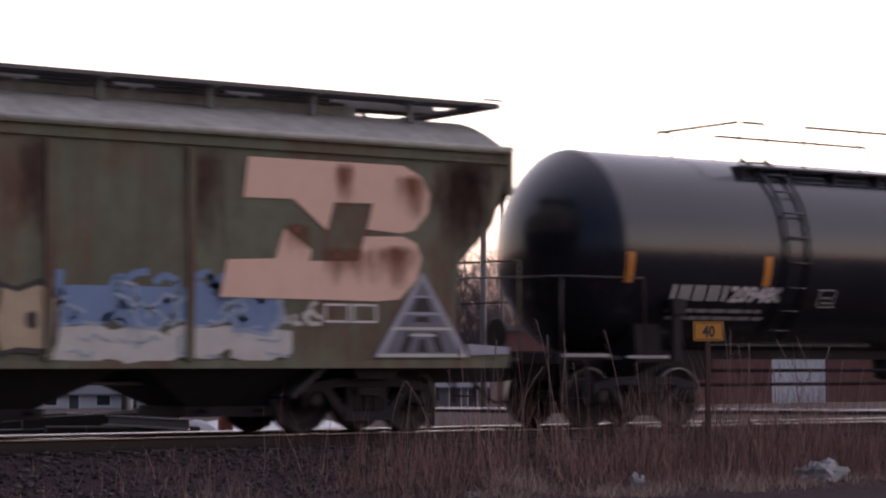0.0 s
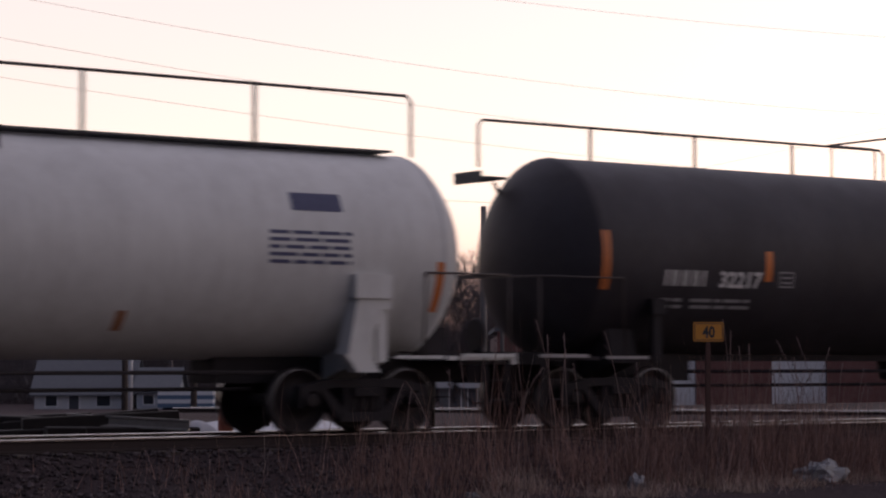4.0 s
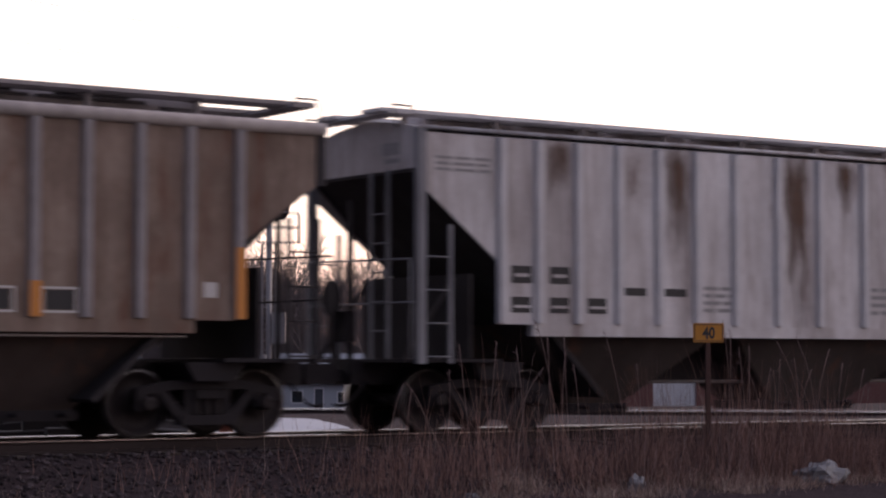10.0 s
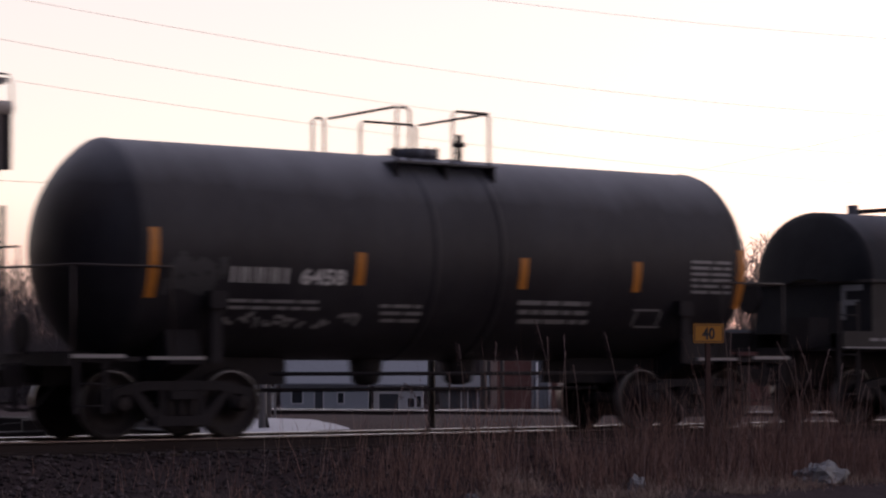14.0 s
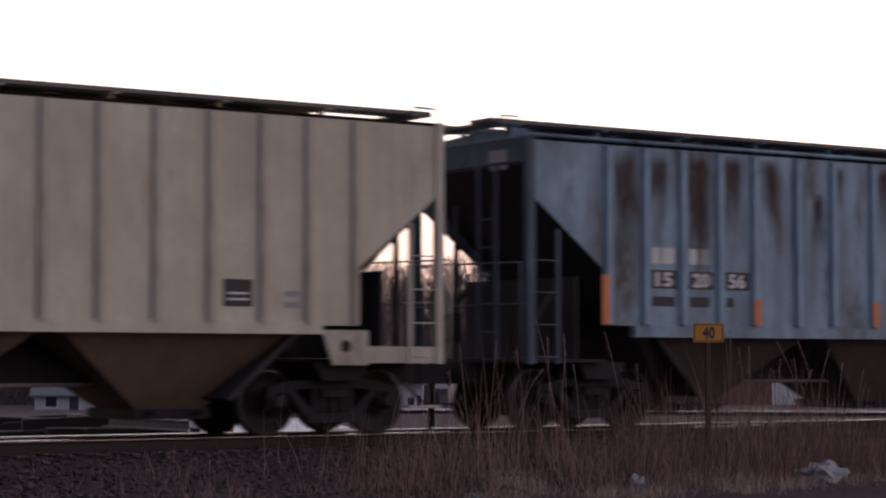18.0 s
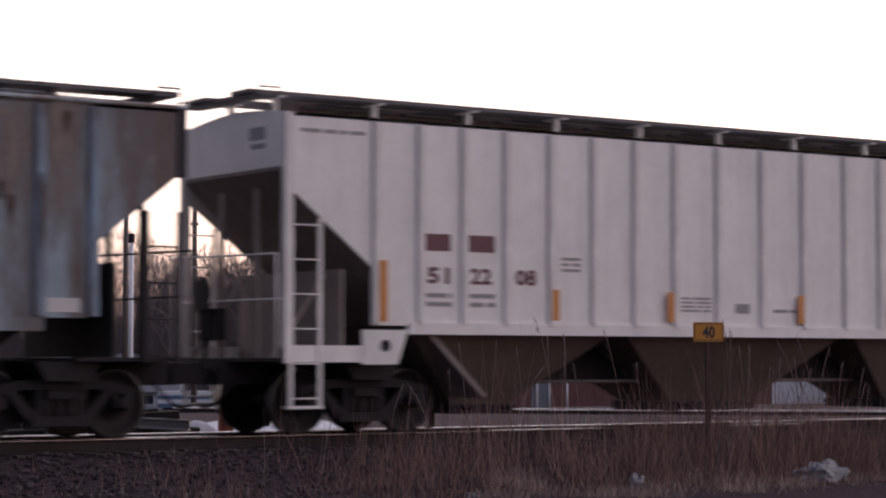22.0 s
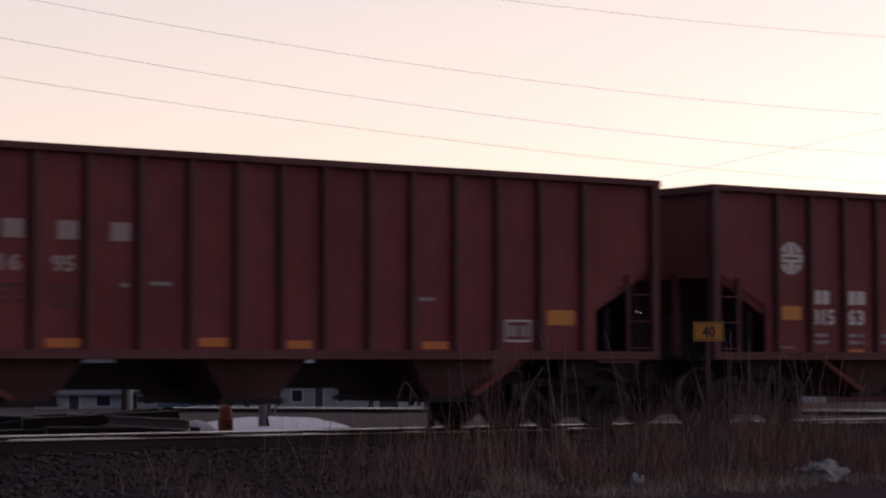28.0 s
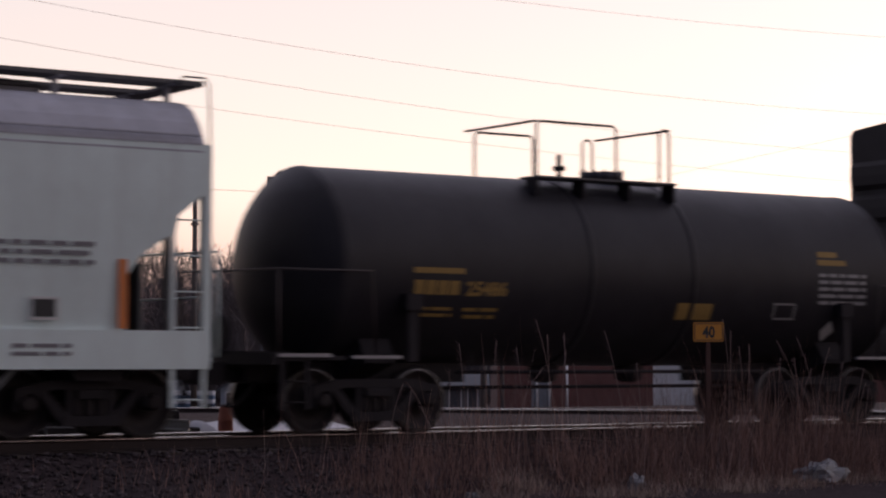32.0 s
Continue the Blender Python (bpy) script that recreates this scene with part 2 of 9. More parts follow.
PEACH = plain("faded_peach_emblem", (0.72, 0.48, 0.37), 0.7, vary=0.12, scale=3)
GRATE = plain("galvanised_walkway", (0.11, 0.105, 0.108), 0.65, 0.3, vary=0.3, scale=9)
RAILING = plain("dark_handrail", (0.06, 0.045, 0.042), 0.6, vary=0.25, scale=9)


# ---- rolling stock: each car stands in its own space, x from its left end, y = 0 on the track's middle, z from the rail head ----
CARS = []        # (car, place on the line, wheelsets)
WHEEL_R = 0.457
SHARED = {}


def shared(key, make, material):
    if key not in SHARED:
        SHARED[key] = mesh_of(key, make(), material)
    return SHARED[key]


def wheel_mesh():
    bm = bmesh.new()
    r = WHEEL_R
    prof = [(-0.06, 0.06), (-0.075, 0.13), (-0.02, 0.17), (0.0, 0.36), (-0.06, 0.39), (-0.065, r - 0.012), (-0.058, r),
            (0.05, r + 0.006), (0.062, r + 0.026), (0.078, r + 0.024), (0.08, 0.39), (0.03, 0.36), (0.03, 0.17), (0.075, 0.13), (0.06, 0.06)]
    lathe(bm, prof, ("y", (0, 0, 0)), 36)
    return bm


def tread_mesh():
    bm = bmesh.new()
    r = WHEEL_R
    n = 36
    for (a, ra), (b, rb) in (((-0.066, r - 0.03), (-0.06, r + 0.0015)), ((-0.06, r + 0.0015), (0.046, r + 0.0055))):
        p = [bm.verts.new((math.sin(k * math.tau / n) * ra, a, math.cos(k * math.tau / n) * ra)) for k in range(n)]
        q = [bm.verts.new((math.sin(k * math.tau / n) * rb, b, math.cos(k * math.tau / n) * rb)) for k in range(n)]
        for k in range(n):
            f = bm.faces.new((p[k], p[(k + 1) % n], q[(k + 1) % n], q[k]))
            f.smooth = True
    bmesh.ops.remove_doubles(bm, verts=bm.verts, dist=1e-4)
    bmesh.ops.recalc_face_normals(bm, faces=bm.faces)
    return bm


def axle_mesh():
    bm = bmesh.new()
    lathe(bm, [(-1.02, 0.075), (-0.86, 0.08), (-0.84, 0.09), (-0.6, 0.1), (0, 0.085), (0.6, 0.1), (0.84, 0.09), (0.86, 0.08), (1.02, 0.075)],
          ("y", (0, 0, 0)), 16)
    return bm


def cap_mesh():
    bm = bmesh.new()
    lathe(bm, [(-1.13, 0.05), (-1.125, 0.085), (-1.1, 0.1), (-1.03, 0.115), (-0.94, 0.115)], ("y", (0, 0, 0)), 18)
    for k in range(3):
        a = k * math.tau / 3
        c = (math.sin(a) * 0.065, 0, math.cos(a) * 0.065)
        rod(bm, (c[0], -1.145, c[2]), (c[0], -1.11, c[2]), 0.016, 6)
    return bm


def frame_mesh():
    """A cast truck side frame about its own middle, wheelbase 1.78 m."""
    bm = bmesh.new()
    y0, y1 = -1.08, -0.93
    slab([(-1.06, 0.46), (-1.05, 0.66), (-0.55, 0.76), (0.55, 0.76), (1.05, 0.66), (1.06, 0.46), (0.9, 0.58), (0.72, 0.6), (0.5, 0.64),
          (-0.5, 0.64), (-0.72, 0.6), (-0.9, 0.58)], y0, y1, bm)
    for s in (-1, 1):
        poly = [(0.62 * s, 0.63), (0.74 * s, 0.61), (0.42 * s, 0.2), (0.28 * s, 0.2), (0.3 * s, 0.3)]
        slab(poly, y0 + 0.01, y1 - 0.01, bm)
        slab([(0.24 * s, 0.3), (0.33 * s, 0.3), (0.33 * s, 0.66), (0.24 * s, 0.66)], y0 + 0.02, y1 - 0.02, bm)
        box(bm, 0.77 * s - 0.03, 0.77 * s + 0.03, y0 + 0.02, y1 - 0.02, 0.4, 0.62)
        box(bm, 1.02 * s - 0.03, 1.02 * s + 0.03, y0 + 0.02, y1 - 0.02, 0.36, 0.62)
    slab([(-0.42, 0.17), (0.42, 0.17), (0.4, 0.3), (-0.4, 0.3)], y0 - 0.03, y1 + 0.03, bm)
    return bm


def spring_mesh():
    bm = bmesh.new()
    for x in (-0.16, 0.0, 0.16):
        prof = []
        for k in range(7):
            prof += [(0.3 + k * 0.033, 0.06), (0.3 + k * 0.033 + 0.018, 0.072)]
        lathe(bm, prof, ("z", (x, -1.0, 0)), 12)
    return bm


def bolster_mesh():
    bm = bmesh.new()
    beam(bm, [(-1.12, 0.52), (-1.12, 0.63), (-0.4, 0.72), (0.4, 0.72), (1.12, 0.63), (1.12, 0.52), (0.4, 0.45), (-0.4, 0.45)], -0.2, 0.2)
    return bm


def flip(bm):
    for v in bm.verts:
        v.co.y = -v.co.y
    bmesh.ops.reverse_faces(bm, faces=bm.faces)
    return bm


def brakebeam_mesh():
    bm = bmesh.new()
    for s in (-1, 1):
        box(bm, s * 0.36 - 0.05, s * 0.36 + 0.05, -0.8, 0.8, 0.36, 0.44)
        for y in (-0.74, 0.74):
            box(bm, s * 0.41 - 0.035, s * 0.41 + 0.03, y - 0.05, y + 0.05, 0.3, 0.56)
    return bm


def truck(car, x, sets):
    me = shared("truck_side_frame", frame_mesh, DARK)
    far = shared("truck_side_frame_far", lambda: flip(frame_mesh()), DARK)
    bo = part("truck_bolster", shared("truck_bolster", bolster_mesh, DARK), None, car)
    bo.location.x = x
    for m in (me, far):
        part("side_frame", m, None, bo, "cast steel truck side frame caked in brake dust")
    part("spring_nest", shared("spring_nest", spring_mesh, WHEEL), None, bo)
    part("spring_nest", shared("spring_nest_far", lambda: flip(spring_mesh()), WHEEL), None, bo)
    part("brake_beam", shared("brake_beam", brakebeam_mesh, DARK), None, bo)
    for dx in (-0.89, 0.89):
        ax = part("wheelset", shared("wheelset_axle", axle_mesh, DARK), None, car, "steel axle with two wheels, bright on the treads")
        ax.location = (x + dx, 0, WHEEL_R)
        for s, wm, tm in ((-0.72, "wheel", "tread"), (0.72, "wheel_far", "tread_far")):
            w = part("wheel", shared(wm, (lambda: wheel_mesh()) if s < 0 else (lambda: flip(wheel_mesh())), WHEEL), None, ax)
            w.location.y = s
            t = part("tread", shared(tm, (lambda: tread_mesh()) if s < 0 else (lambda: flip(tread_mesh())), TREAD), None, ax, "polished wheel tread")
            t.location.y = s
        part("bearing_cap", shared("bearing_cap", cap_mesh, WHEEL), None, ax)
        sets.append(ax)


def coupler_mesh(s):
    """A knuckle coupler that points to the side s of x = 0."""
    bm = bmesh.new()
    box(bm, min(0, s * 0.5), max(0, s * 0.5), -0.08, 0.08, 0.74, 0.9)
    slab([(s * 0.48, 0.68), (s * 0.74, 0.7), (s * 0.78, 0.78), (s * 0.78, 0.9), (s * 0.72, 0.98), (s * 0.48, 0.98)], -0.17, 0.14, bm)
    return bm


def hose_mesh(s):
    bm = bmesh.new()
    pts = [(s * (0.1 + 0.09 * k), -0.35, 0.72 - 0.34 * math.sin(k / 6 * math.pi * 0.62)) for k in range(7)]
    pipe(bm, pts, 0.022, 6)
    return bm


def ends(car, length, reach):
    for x, s in ((-reach + 0.75, -1), (length + reach - 0.75, 1)):
        c = part("coupler", shared("coupler%d" % s, lambda: coupler_mesh(s), DARK), None, car)
        c.location.x = x
        h = part("brake_hose", shared("hose%d" % s, lambda: hose_mesh(s), DARK), None, car)
        h.location.x = x


def car_empty(name, label, category, place):
    car = thing(name, label, category, "cars of the passing train")
    car.matrix_basis = pose(place, TRACK_Y, 0)
    return car


def finish(car, place, sets, length):
    CARS.append((car, place, sets, length))
    return car


def round_off(z, tank):
    """How far a mark at height z moves along a tank because the shell curves away from its widest line."""
    return 0.7 * (1.45 - tank[1] * math.cos(math.asin(max(-1, min(1, (z - tank[0]) / tank[1]))))) if tank else 0.0


def bars(rows, material, name, car, label, y=None, tank=None):
    """Marks as thin plates: rows of (x0, x1, z0, z1)."""
    groups = []
    for r in rows:
        touch = [g for g in groups if any(r[0] <= q[1] + 1e-4 and q[0] <= r[1] + 1e-4 and r[2] <= q[3] + 1e-4 and q[2] <= r[3] + 1e-4 for q in g)]
        groups = [g for g in groups if g not in touch] + [sum(touch, []) + [r]]
    many = len(groups) > 8
    for g in [rows] if many else groups:
        bm = bmesh.new()
        for x0, x1, z0, z1 in g:
            d = round_off((z0 + z1) / 2, tank)
            plate_grid(bm, x0 + d, x1 + d, z0, z1, rows=6 if tank else 1)
        ob = put_mark(bm, material, name, car, label, y, tank)
        if many:
            tagged(ob, kind="stuff")


def put_mark(bm, material, name, car, label, y=None, tank=None):
    if tank:
        bow(bm, *tank)
    else:
        for v in bm.verts:
            v.co.y += y
    return part(name, bm, material, car, label)


def digits(text, x, z, size, width, material, car, label, y=None, tank=None, name="number"):
    bm = words(text, x + round_off(z, tank), z, size, width)
    if tank:
        bmesh.ops.subdivide_edges(bm, edges=[e for e in bm.edges if e.calc_length() > 0.1], cuts=1)
    return put_mark(bm, material, name, car, label, y, tank)


def lines(x0, x1, z0, z1, n, seed):
    """Writing too small to read, as n rows of short bars."""
    rng = random.Random(seed)
    out = []
    h = (z1 - z0) / n
    for k in range(n):
        x = x0
        z = z1 - (k + 1) * h
        while x < x1 - 0.03:
            w = min(rng.uniform(0.12, 0.45), x1 - x)
            out.append((x, x + w, z + h * 0.22, z + h * 0.72))
            x += w + 0.05
    return out


def twin(x, step, w, z0, z1, n):
    """Block lettering as plain bars, two to a character."""
    return [(x + step * k + d, x + step * k + d + w * 0.27, z0, z1) for k in range(n) for d in (0.0, w * 0.73)]


def frame_bars(x0, x1, z0, z1, t=0.03):
    return [(x0, x1, z1 - t, z1), (x0, x1, z0, z0 + t), (x0, x0 + t, z0 + t, z1 - t), (x1 - t, x1, z0 + t, z1 - t)]


def ladder(car, x0, x1, y, z0, z1, step, material, label=""):
    bm = bmesh.new()
    for x in (x0, x1):
        box(bm, x - 0.03, x + 0.03, y - 0.02, y + 0.02, z0, z1)
    stiles = part("ladder", bm, material, car, label)
    rung = bmesh.new()
    rod(rung, (x0 + 0.03, y, 0), (x1 - 0.03, y, 0), 0.012, 6)
    me = mesh_of("rung", rung, material)
    k = z0 + 0.1
    while k < z1 - 0.02:
        part("rung", me, None, stiles).location.z = k
        k += step
    return stiles


# ---- covered and open hopper cars ----
AIRLINE = plain("dull_galvanised_pipe", (0.3, 0.27, 0.26), 0.5, 0.3, vary=0.2, scale=6)
def side_rows(cut, z0, z1, bulge):
    zs = sorted({z0, z1, *[z for z, _ in cut if z0 < z < z1], *[z0 + (z1 - z0) * k / 10 for k in range(11)]})

    def start(z):
        for (za, xa), (zb, xb) in zip(cut, cut[1:]):
            if za <= z <= zb:
                return xa + (xb - xa) * (z - za) / max(1e-6, zb - za)
        return cut[-1][1] if z > cut[-1][0] else cut[0][1]
    return [(z, start(z), bulge(z)) for z in zs]


def side_sheet(rows, length, s):
    bm = bmesh.new()
    for lift in (0.0, -0.02):
        lo = None
        for z, x, y in rows:
            yy = s * (y + lift)
            cur = [bm.verts.new((x + (length - 2 * x) * k / 12, yy, z)) for k in range(13)]
            if lo:
                for k in range(12):
                    f = bm.faces.new((lo[k], lo[k + 1], cur[k + 1], cur[k]))
                    f.smooth = True
            lo = cur
    return bm


def covered_hopper(name, label, place, skin, length=16.6, z0=1.55, z1=4.15, cut=None, posts=(), post_w=0.11, post_d=0.075, bulge=None,
                   chord=0.092, roof_rise=0.25, board=4.72, board_y=0.62, supports=1.64, support0=0.32, sill=(1.38, 1.55), sill_skin=None, sill_x=2.0,
                   chutes=((3.35, 4.35), (7.5, 9.15), (12.25, 13.25)), chute_z=0.38, chute_skin=None, trucks=(1.55, 15.05), hatch=True, centre_z=0.68,
                   slope_skin=None, end_frame=True, foot=False, half_ladder=True, rail_line=None, trough=True, trough_end=1.3, round_roof=False, post_skin=None, end_skin=None, roof_skin=None, rear_skin=None, front_skin=None, end_z=3.38, hatch_skin=None, post_top=None, board_skin=None):
    car = car_empty(name, label, "hopper car", place)
    sets = []
    slope_top = end_z - 0.05
    cut = cut or [(z0, 1.39), (2.5, 1.39), (3.4, 0.12), (z1, 0.06)]
    bulge = bulge or (lambda z: 1.5)
    slope_skin = slope_skin or skin
    chute_skin = chute_skin or skin
    post_skin = post_skin or skin
    roof_skin = roof_skin or skin
    end_skin = end_skin or skin
    rows = side_rows(cut, z0, z1, bulge)
    for s in (-1, 1):
        part("side_sheet", side_sheet(rows, length, s), skin, car)
    # end walls, slope sheets and the floor of the hold
    for e in (0, 1):
        X = (lambda x: x) if e == 0 else (lambda x: length - x)
        bm = bmesh.new()
        x0 = cut[-1][1]
        box(bm, min(X(x0), X(x0 + 0.03)), max(X(x0), X(x0 + 0.03)), -1.47, 1.47, end_z, z1)
        wall = part("end_wall", bm, end_skin if e == 0 else skin, car)
        mark = bmesh.new()
        plate = [(-0.95, -0.5, z1 - 0.33, z1 - 0.15), (-0.95, -0.55, z1 - 0.45, z1 - 0.38)]
        for a, b, c, d in plate:
            vs = [mark.verts.new((X(x0 - 0.004), y, z)) for y, z in ((a, c), (b, c), (b, d), (a, d))]
            mark.faces.new(vs)
        part("end_marking", mark, GREYMARK, wall)
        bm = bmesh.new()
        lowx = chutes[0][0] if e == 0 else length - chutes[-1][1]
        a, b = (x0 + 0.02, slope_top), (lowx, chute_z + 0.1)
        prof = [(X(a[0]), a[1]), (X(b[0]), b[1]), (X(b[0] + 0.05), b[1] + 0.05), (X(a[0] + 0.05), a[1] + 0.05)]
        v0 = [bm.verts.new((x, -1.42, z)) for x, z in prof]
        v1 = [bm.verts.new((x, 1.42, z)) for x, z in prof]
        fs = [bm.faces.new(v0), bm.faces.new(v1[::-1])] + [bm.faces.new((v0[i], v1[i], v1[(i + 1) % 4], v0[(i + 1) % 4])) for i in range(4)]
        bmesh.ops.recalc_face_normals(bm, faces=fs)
        part("slope_sheet", bm, slope_skin, car, "shade-dark sloping end sheet of the hold")
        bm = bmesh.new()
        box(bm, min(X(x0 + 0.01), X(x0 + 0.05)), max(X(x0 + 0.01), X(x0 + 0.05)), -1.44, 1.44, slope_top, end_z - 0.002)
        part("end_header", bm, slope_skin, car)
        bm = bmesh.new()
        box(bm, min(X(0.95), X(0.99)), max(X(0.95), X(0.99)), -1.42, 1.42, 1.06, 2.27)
        part("end_bulkhead", bm, slope_skin, car, "shade-dark bulkhead under the sloping end")
        # end frame: corner posts, ladders, platform, braces
        corner_foot = 0.98 if end_frame and (e == 0 or foot or sill_x < 1) else 3.4
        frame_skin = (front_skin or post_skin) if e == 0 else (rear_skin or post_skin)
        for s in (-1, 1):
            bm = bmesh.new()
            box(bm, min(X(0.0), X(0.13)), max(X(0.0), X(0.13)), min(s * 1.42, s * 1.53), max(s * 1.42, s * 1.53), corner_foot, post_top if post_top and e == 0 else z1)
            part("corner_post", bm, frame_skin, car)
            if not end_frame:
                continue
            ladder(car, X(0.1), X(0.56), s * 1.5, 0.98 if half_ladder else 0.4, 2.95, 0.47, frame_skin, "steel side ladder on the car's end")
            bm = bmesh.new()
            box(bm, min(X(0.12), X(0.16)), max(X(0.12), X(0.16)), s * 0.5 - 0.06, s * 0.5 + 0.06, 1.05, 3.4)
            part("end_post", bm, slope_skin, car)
            if not foot:
                continue
            bm = bmesh.new()
            slab([(X(0.0), 0.99), (X(1.25), 0.99), (X(1.25), 1.22), (X(0.0), 1.22)], min(s * 1.44, s * 1.5), max(s * 1.44, s * 1.5), bm)
            part("end_sill", bm, frame_skin, car)
            bm = bmesh.new()
            slab([(X(1.25), 0.96), (X(1.82), 0.96), (X(2.0), z0 - 0.06), (X(1.25), z0 - 0.06)], min(s * 1.46, s * 1.51), max(s * 1.46, s * 1.51), bm)
            gusset = part("sill_gusset", bm, frame_skin, car)
            bm = bmesh.new()
            rod(bm, (X(1.62), s * 1.5, 1.22), (X(1.62), s * 1.513, 1.22), 0.085, 14)
            part("jacking_hole", bm, DARK, gusset, "dark round hole in the gusset")
            bm = bmesh.new()
            box(bm, min(X(0.05), X(0.6)), max(X(0.05), X(0.6)), min(s * 1.4, s * 1.52), max(s * 1.4, s * 1.52), 0.36, 0.4)
            part("step", bm, frame_skin, car)
        bm = bmesh.new()
        box(bm, min(X(-0.18), X(1.5)), max(X(-0.18), X(1.5)), -1.45, 1.45, 1.0, 1.05)
        part("end_platform", bm, DARK, car)
        bm = bmesh.new()
        pipe(bm, [(X(-0.12), -1.5, 1.05), (X(-0.12), -1.5, 2.45), (X(-0.12), 1.5, 2.5), (X(-0.12), 1.5, 1.05)], 0.016)
        pipe(bm, [(X(0.02), -1.45, 1.85), (X(0.02), 1.45, 1.85)], 0.014)
        part("end_handrail", bm, frame_skin, car)
        bm = bmesh.new()
        if e == 0:
            lathe(bm, [(-0.02, 0.24), (0.0, 0.27), (0.02, 0.24)], ("x", (X(-0.16), 0.55, 1.95)), 20)
            lathe(bm, [(-0.02, 0.05), (0.03, 0.06)], ("x", (X(-0.16), 0.55, 1.95)), 10)
            rod(bm, (X(-0.1), 0.55, 1.05), (X(-0.1), 0.55, 1.95), 0.03)
            part("brake_wheel", bm, DARK, car)
            bm = bmesh.new()
            box(bm, -0.06, 0.1, 0.3, 0.8, 1.3, 1.75)
            part("brake_gear", bm, DARK, car)
            if sill_x > 1 and not foot:
                bm = bmesh.new()
                for y in (-0.75, -0.3):
                    box(bm, -0.03, 0.01, y - 0.025, y + 0.025, 1.05, end_z)
                crossing = part("end_ladder", bm, frame_skin, car, "steel ladder up the car's end wall")
                rung = bmesh.new()
                rod(rung, (-0.01, -0.75, 0), (-0.01, -0.3, 0), 0.013, 6)
                rung = mesh_of("rung", rung, frame_skin)
                for k in range(5):
                    part("rung", rung, None, crossing).location.z = 1.45 + 0.42 * k
            for y in (-1.07, 1.23):
                bm = bmesh.new()
                slab([(0.02, 1.05), (0.08, 1.05), (0.92, 2.2), (0.86, 2.2)], y - 0.03, y + 0.03, bm)
                part("end_brace", bm, slope_skin, car)
        else:
            rod(bm, (X(0.35), 0.1, 1.55), (X(0.95), 0.1, 1.55), 0.22, 14)
            box(bm, X(0.95), X(0.5), -0.5, -0.15, 1.05, 1.75)
            part("air_reservoir", bm, DARK, car)
    # chutes
    tops = [cut[0][1] + 0.25] + [(a[1] + b[0]) / 2 for a, b in zip(chutes, chutes[1:])] + [length - cut[0][1] - 0.25]
    for k, (a, b) in enumerate(chutes):
        bm = bmesh.new()
        t0, t1 = tops[k], tops[k + 1]
        if k == 0:
            t0 = chutes[0][0] - (z0 - chute_z) * 1.15
        if k == len(chutes) - 1:
            t1 = chutes[-1][1] + (z0 - chute_z) * 1.15
        top = [bm.verts.new((x, y, z0 + 0.01)) for x, y in ((t0, -1.4), (t1, -1.4), (t1, 1.4), (t0, 1.4))]
        low = [bm.verts.new((x, y, chute_z)) for x, y in ((a, -0.62), (b, -0.62), (b, 0.62), (a, 0.62))]
        for i in range(4):
            bm.faces.new((top[i], top[(i + 1) % 4], low[(i + 1) % 4], low[i]))
        bm.faces.new(low)
        bm.faces.new(top[::-1])
        bmesh.ops.recalc_face_normals(bm, faces=bm.faces)
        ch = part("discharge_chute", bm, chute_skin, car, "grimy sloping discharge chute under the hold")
        bm = bmesh.new()
        box(bm, a - 0.08, b + 0.08, -0.7, 0.7, chute_z - 0.14, chute_z)
        rod(bm, (a + 0.15, -0.95, chute_z - 0.05), (a + 0.15, 0.95, chute_z - 0.05), 0.035)
        rod(bm, (b - 0.15, -0.95, chute_z - 0.05), (b - 0.15, 0.95, chute_z - 0.05), 0.035)
        part("outlet_gate", bm, DARK, ch)
    bm = bmesh.new()
    box(bm, -0.35, length + 0.35, -0.32, 0.32, centre_z, 1.02)
    box(bm, cut[0][1] + 1.6, length - cut[0][1] - 1.6, -0.26, 0.26, 1.02, z0 - 0.01)
    part("centre_sill", bm, DARK, car)
    # rod added as the highlight along the centre sill's bottom edge
    bm = bmesh.new()
    rod(bm, (chutes[0][1] - 0.6, -0.36, centre_z + 0.02), (chutes[-1][0] + 0.6, -0.36, centre_z + 0.02), 0.028, 8)
    part("bright_sill_edge", bm, AIRLINE, car, "pale rod for the bright bottom edge of the centre sill")
    for s in (-1, 1):
        bm = bmesh.new()
        x0, x1 = sill_x, length - sill_x
        box(bm, x0, x1, min(s * 1.4, s * 1.535), max(s * 1.4, s * 1.535), *sill)
        part("side_sill", bm, sill_skin or skin, car)
        if rail_line:
            bm = bmesh.new()
            rod(bm, (1.75, s * 1.46, sill[0] - 0.045), (length - 2.1, s * 1.46, sill[0] - 0.045), 0.016, 6)
            part("air_line", bm, rail_line, car, "pale air pipe along the sill")
    for x in trucks:
        bm = bmesh.new()
        slab([(x - 0.3, 0.75), (x + 0.3, 0.75), (x + 0.45, 1.0), (x - 0.45, 1.0)], -1.3, 1.3, bm)
        part("body_bolster", bm, DARK, car)
    # roof
    bm = bmesh.new()
    n = 16
    sec = []
    for k in range(n + 1):
        q = -1 + 2 * k / n
        y = 1.5 * q
        z = z1 + roof_rise * (1 - abs(q) ** (4.6 if round_roof else 1.7))
        sec.append((y, z))
    beam(bm, sec + [(1.5, z1 - 0.05), (-1.5, z1 - 0.05)], 0.08, length - 0.08)
    part("roof", bm, roof_skin, car)
    if chord:
        for s in (-1, 1):
            bm = bmesh.new()
            rod(bm, (0.0, s * 1.5, z1 + 0.02), (length, s * 1.5, z1 + 0.02), chord, 12)
            part("top_chord", bm, roof_skin, car)
    top = z1 + roof_rise
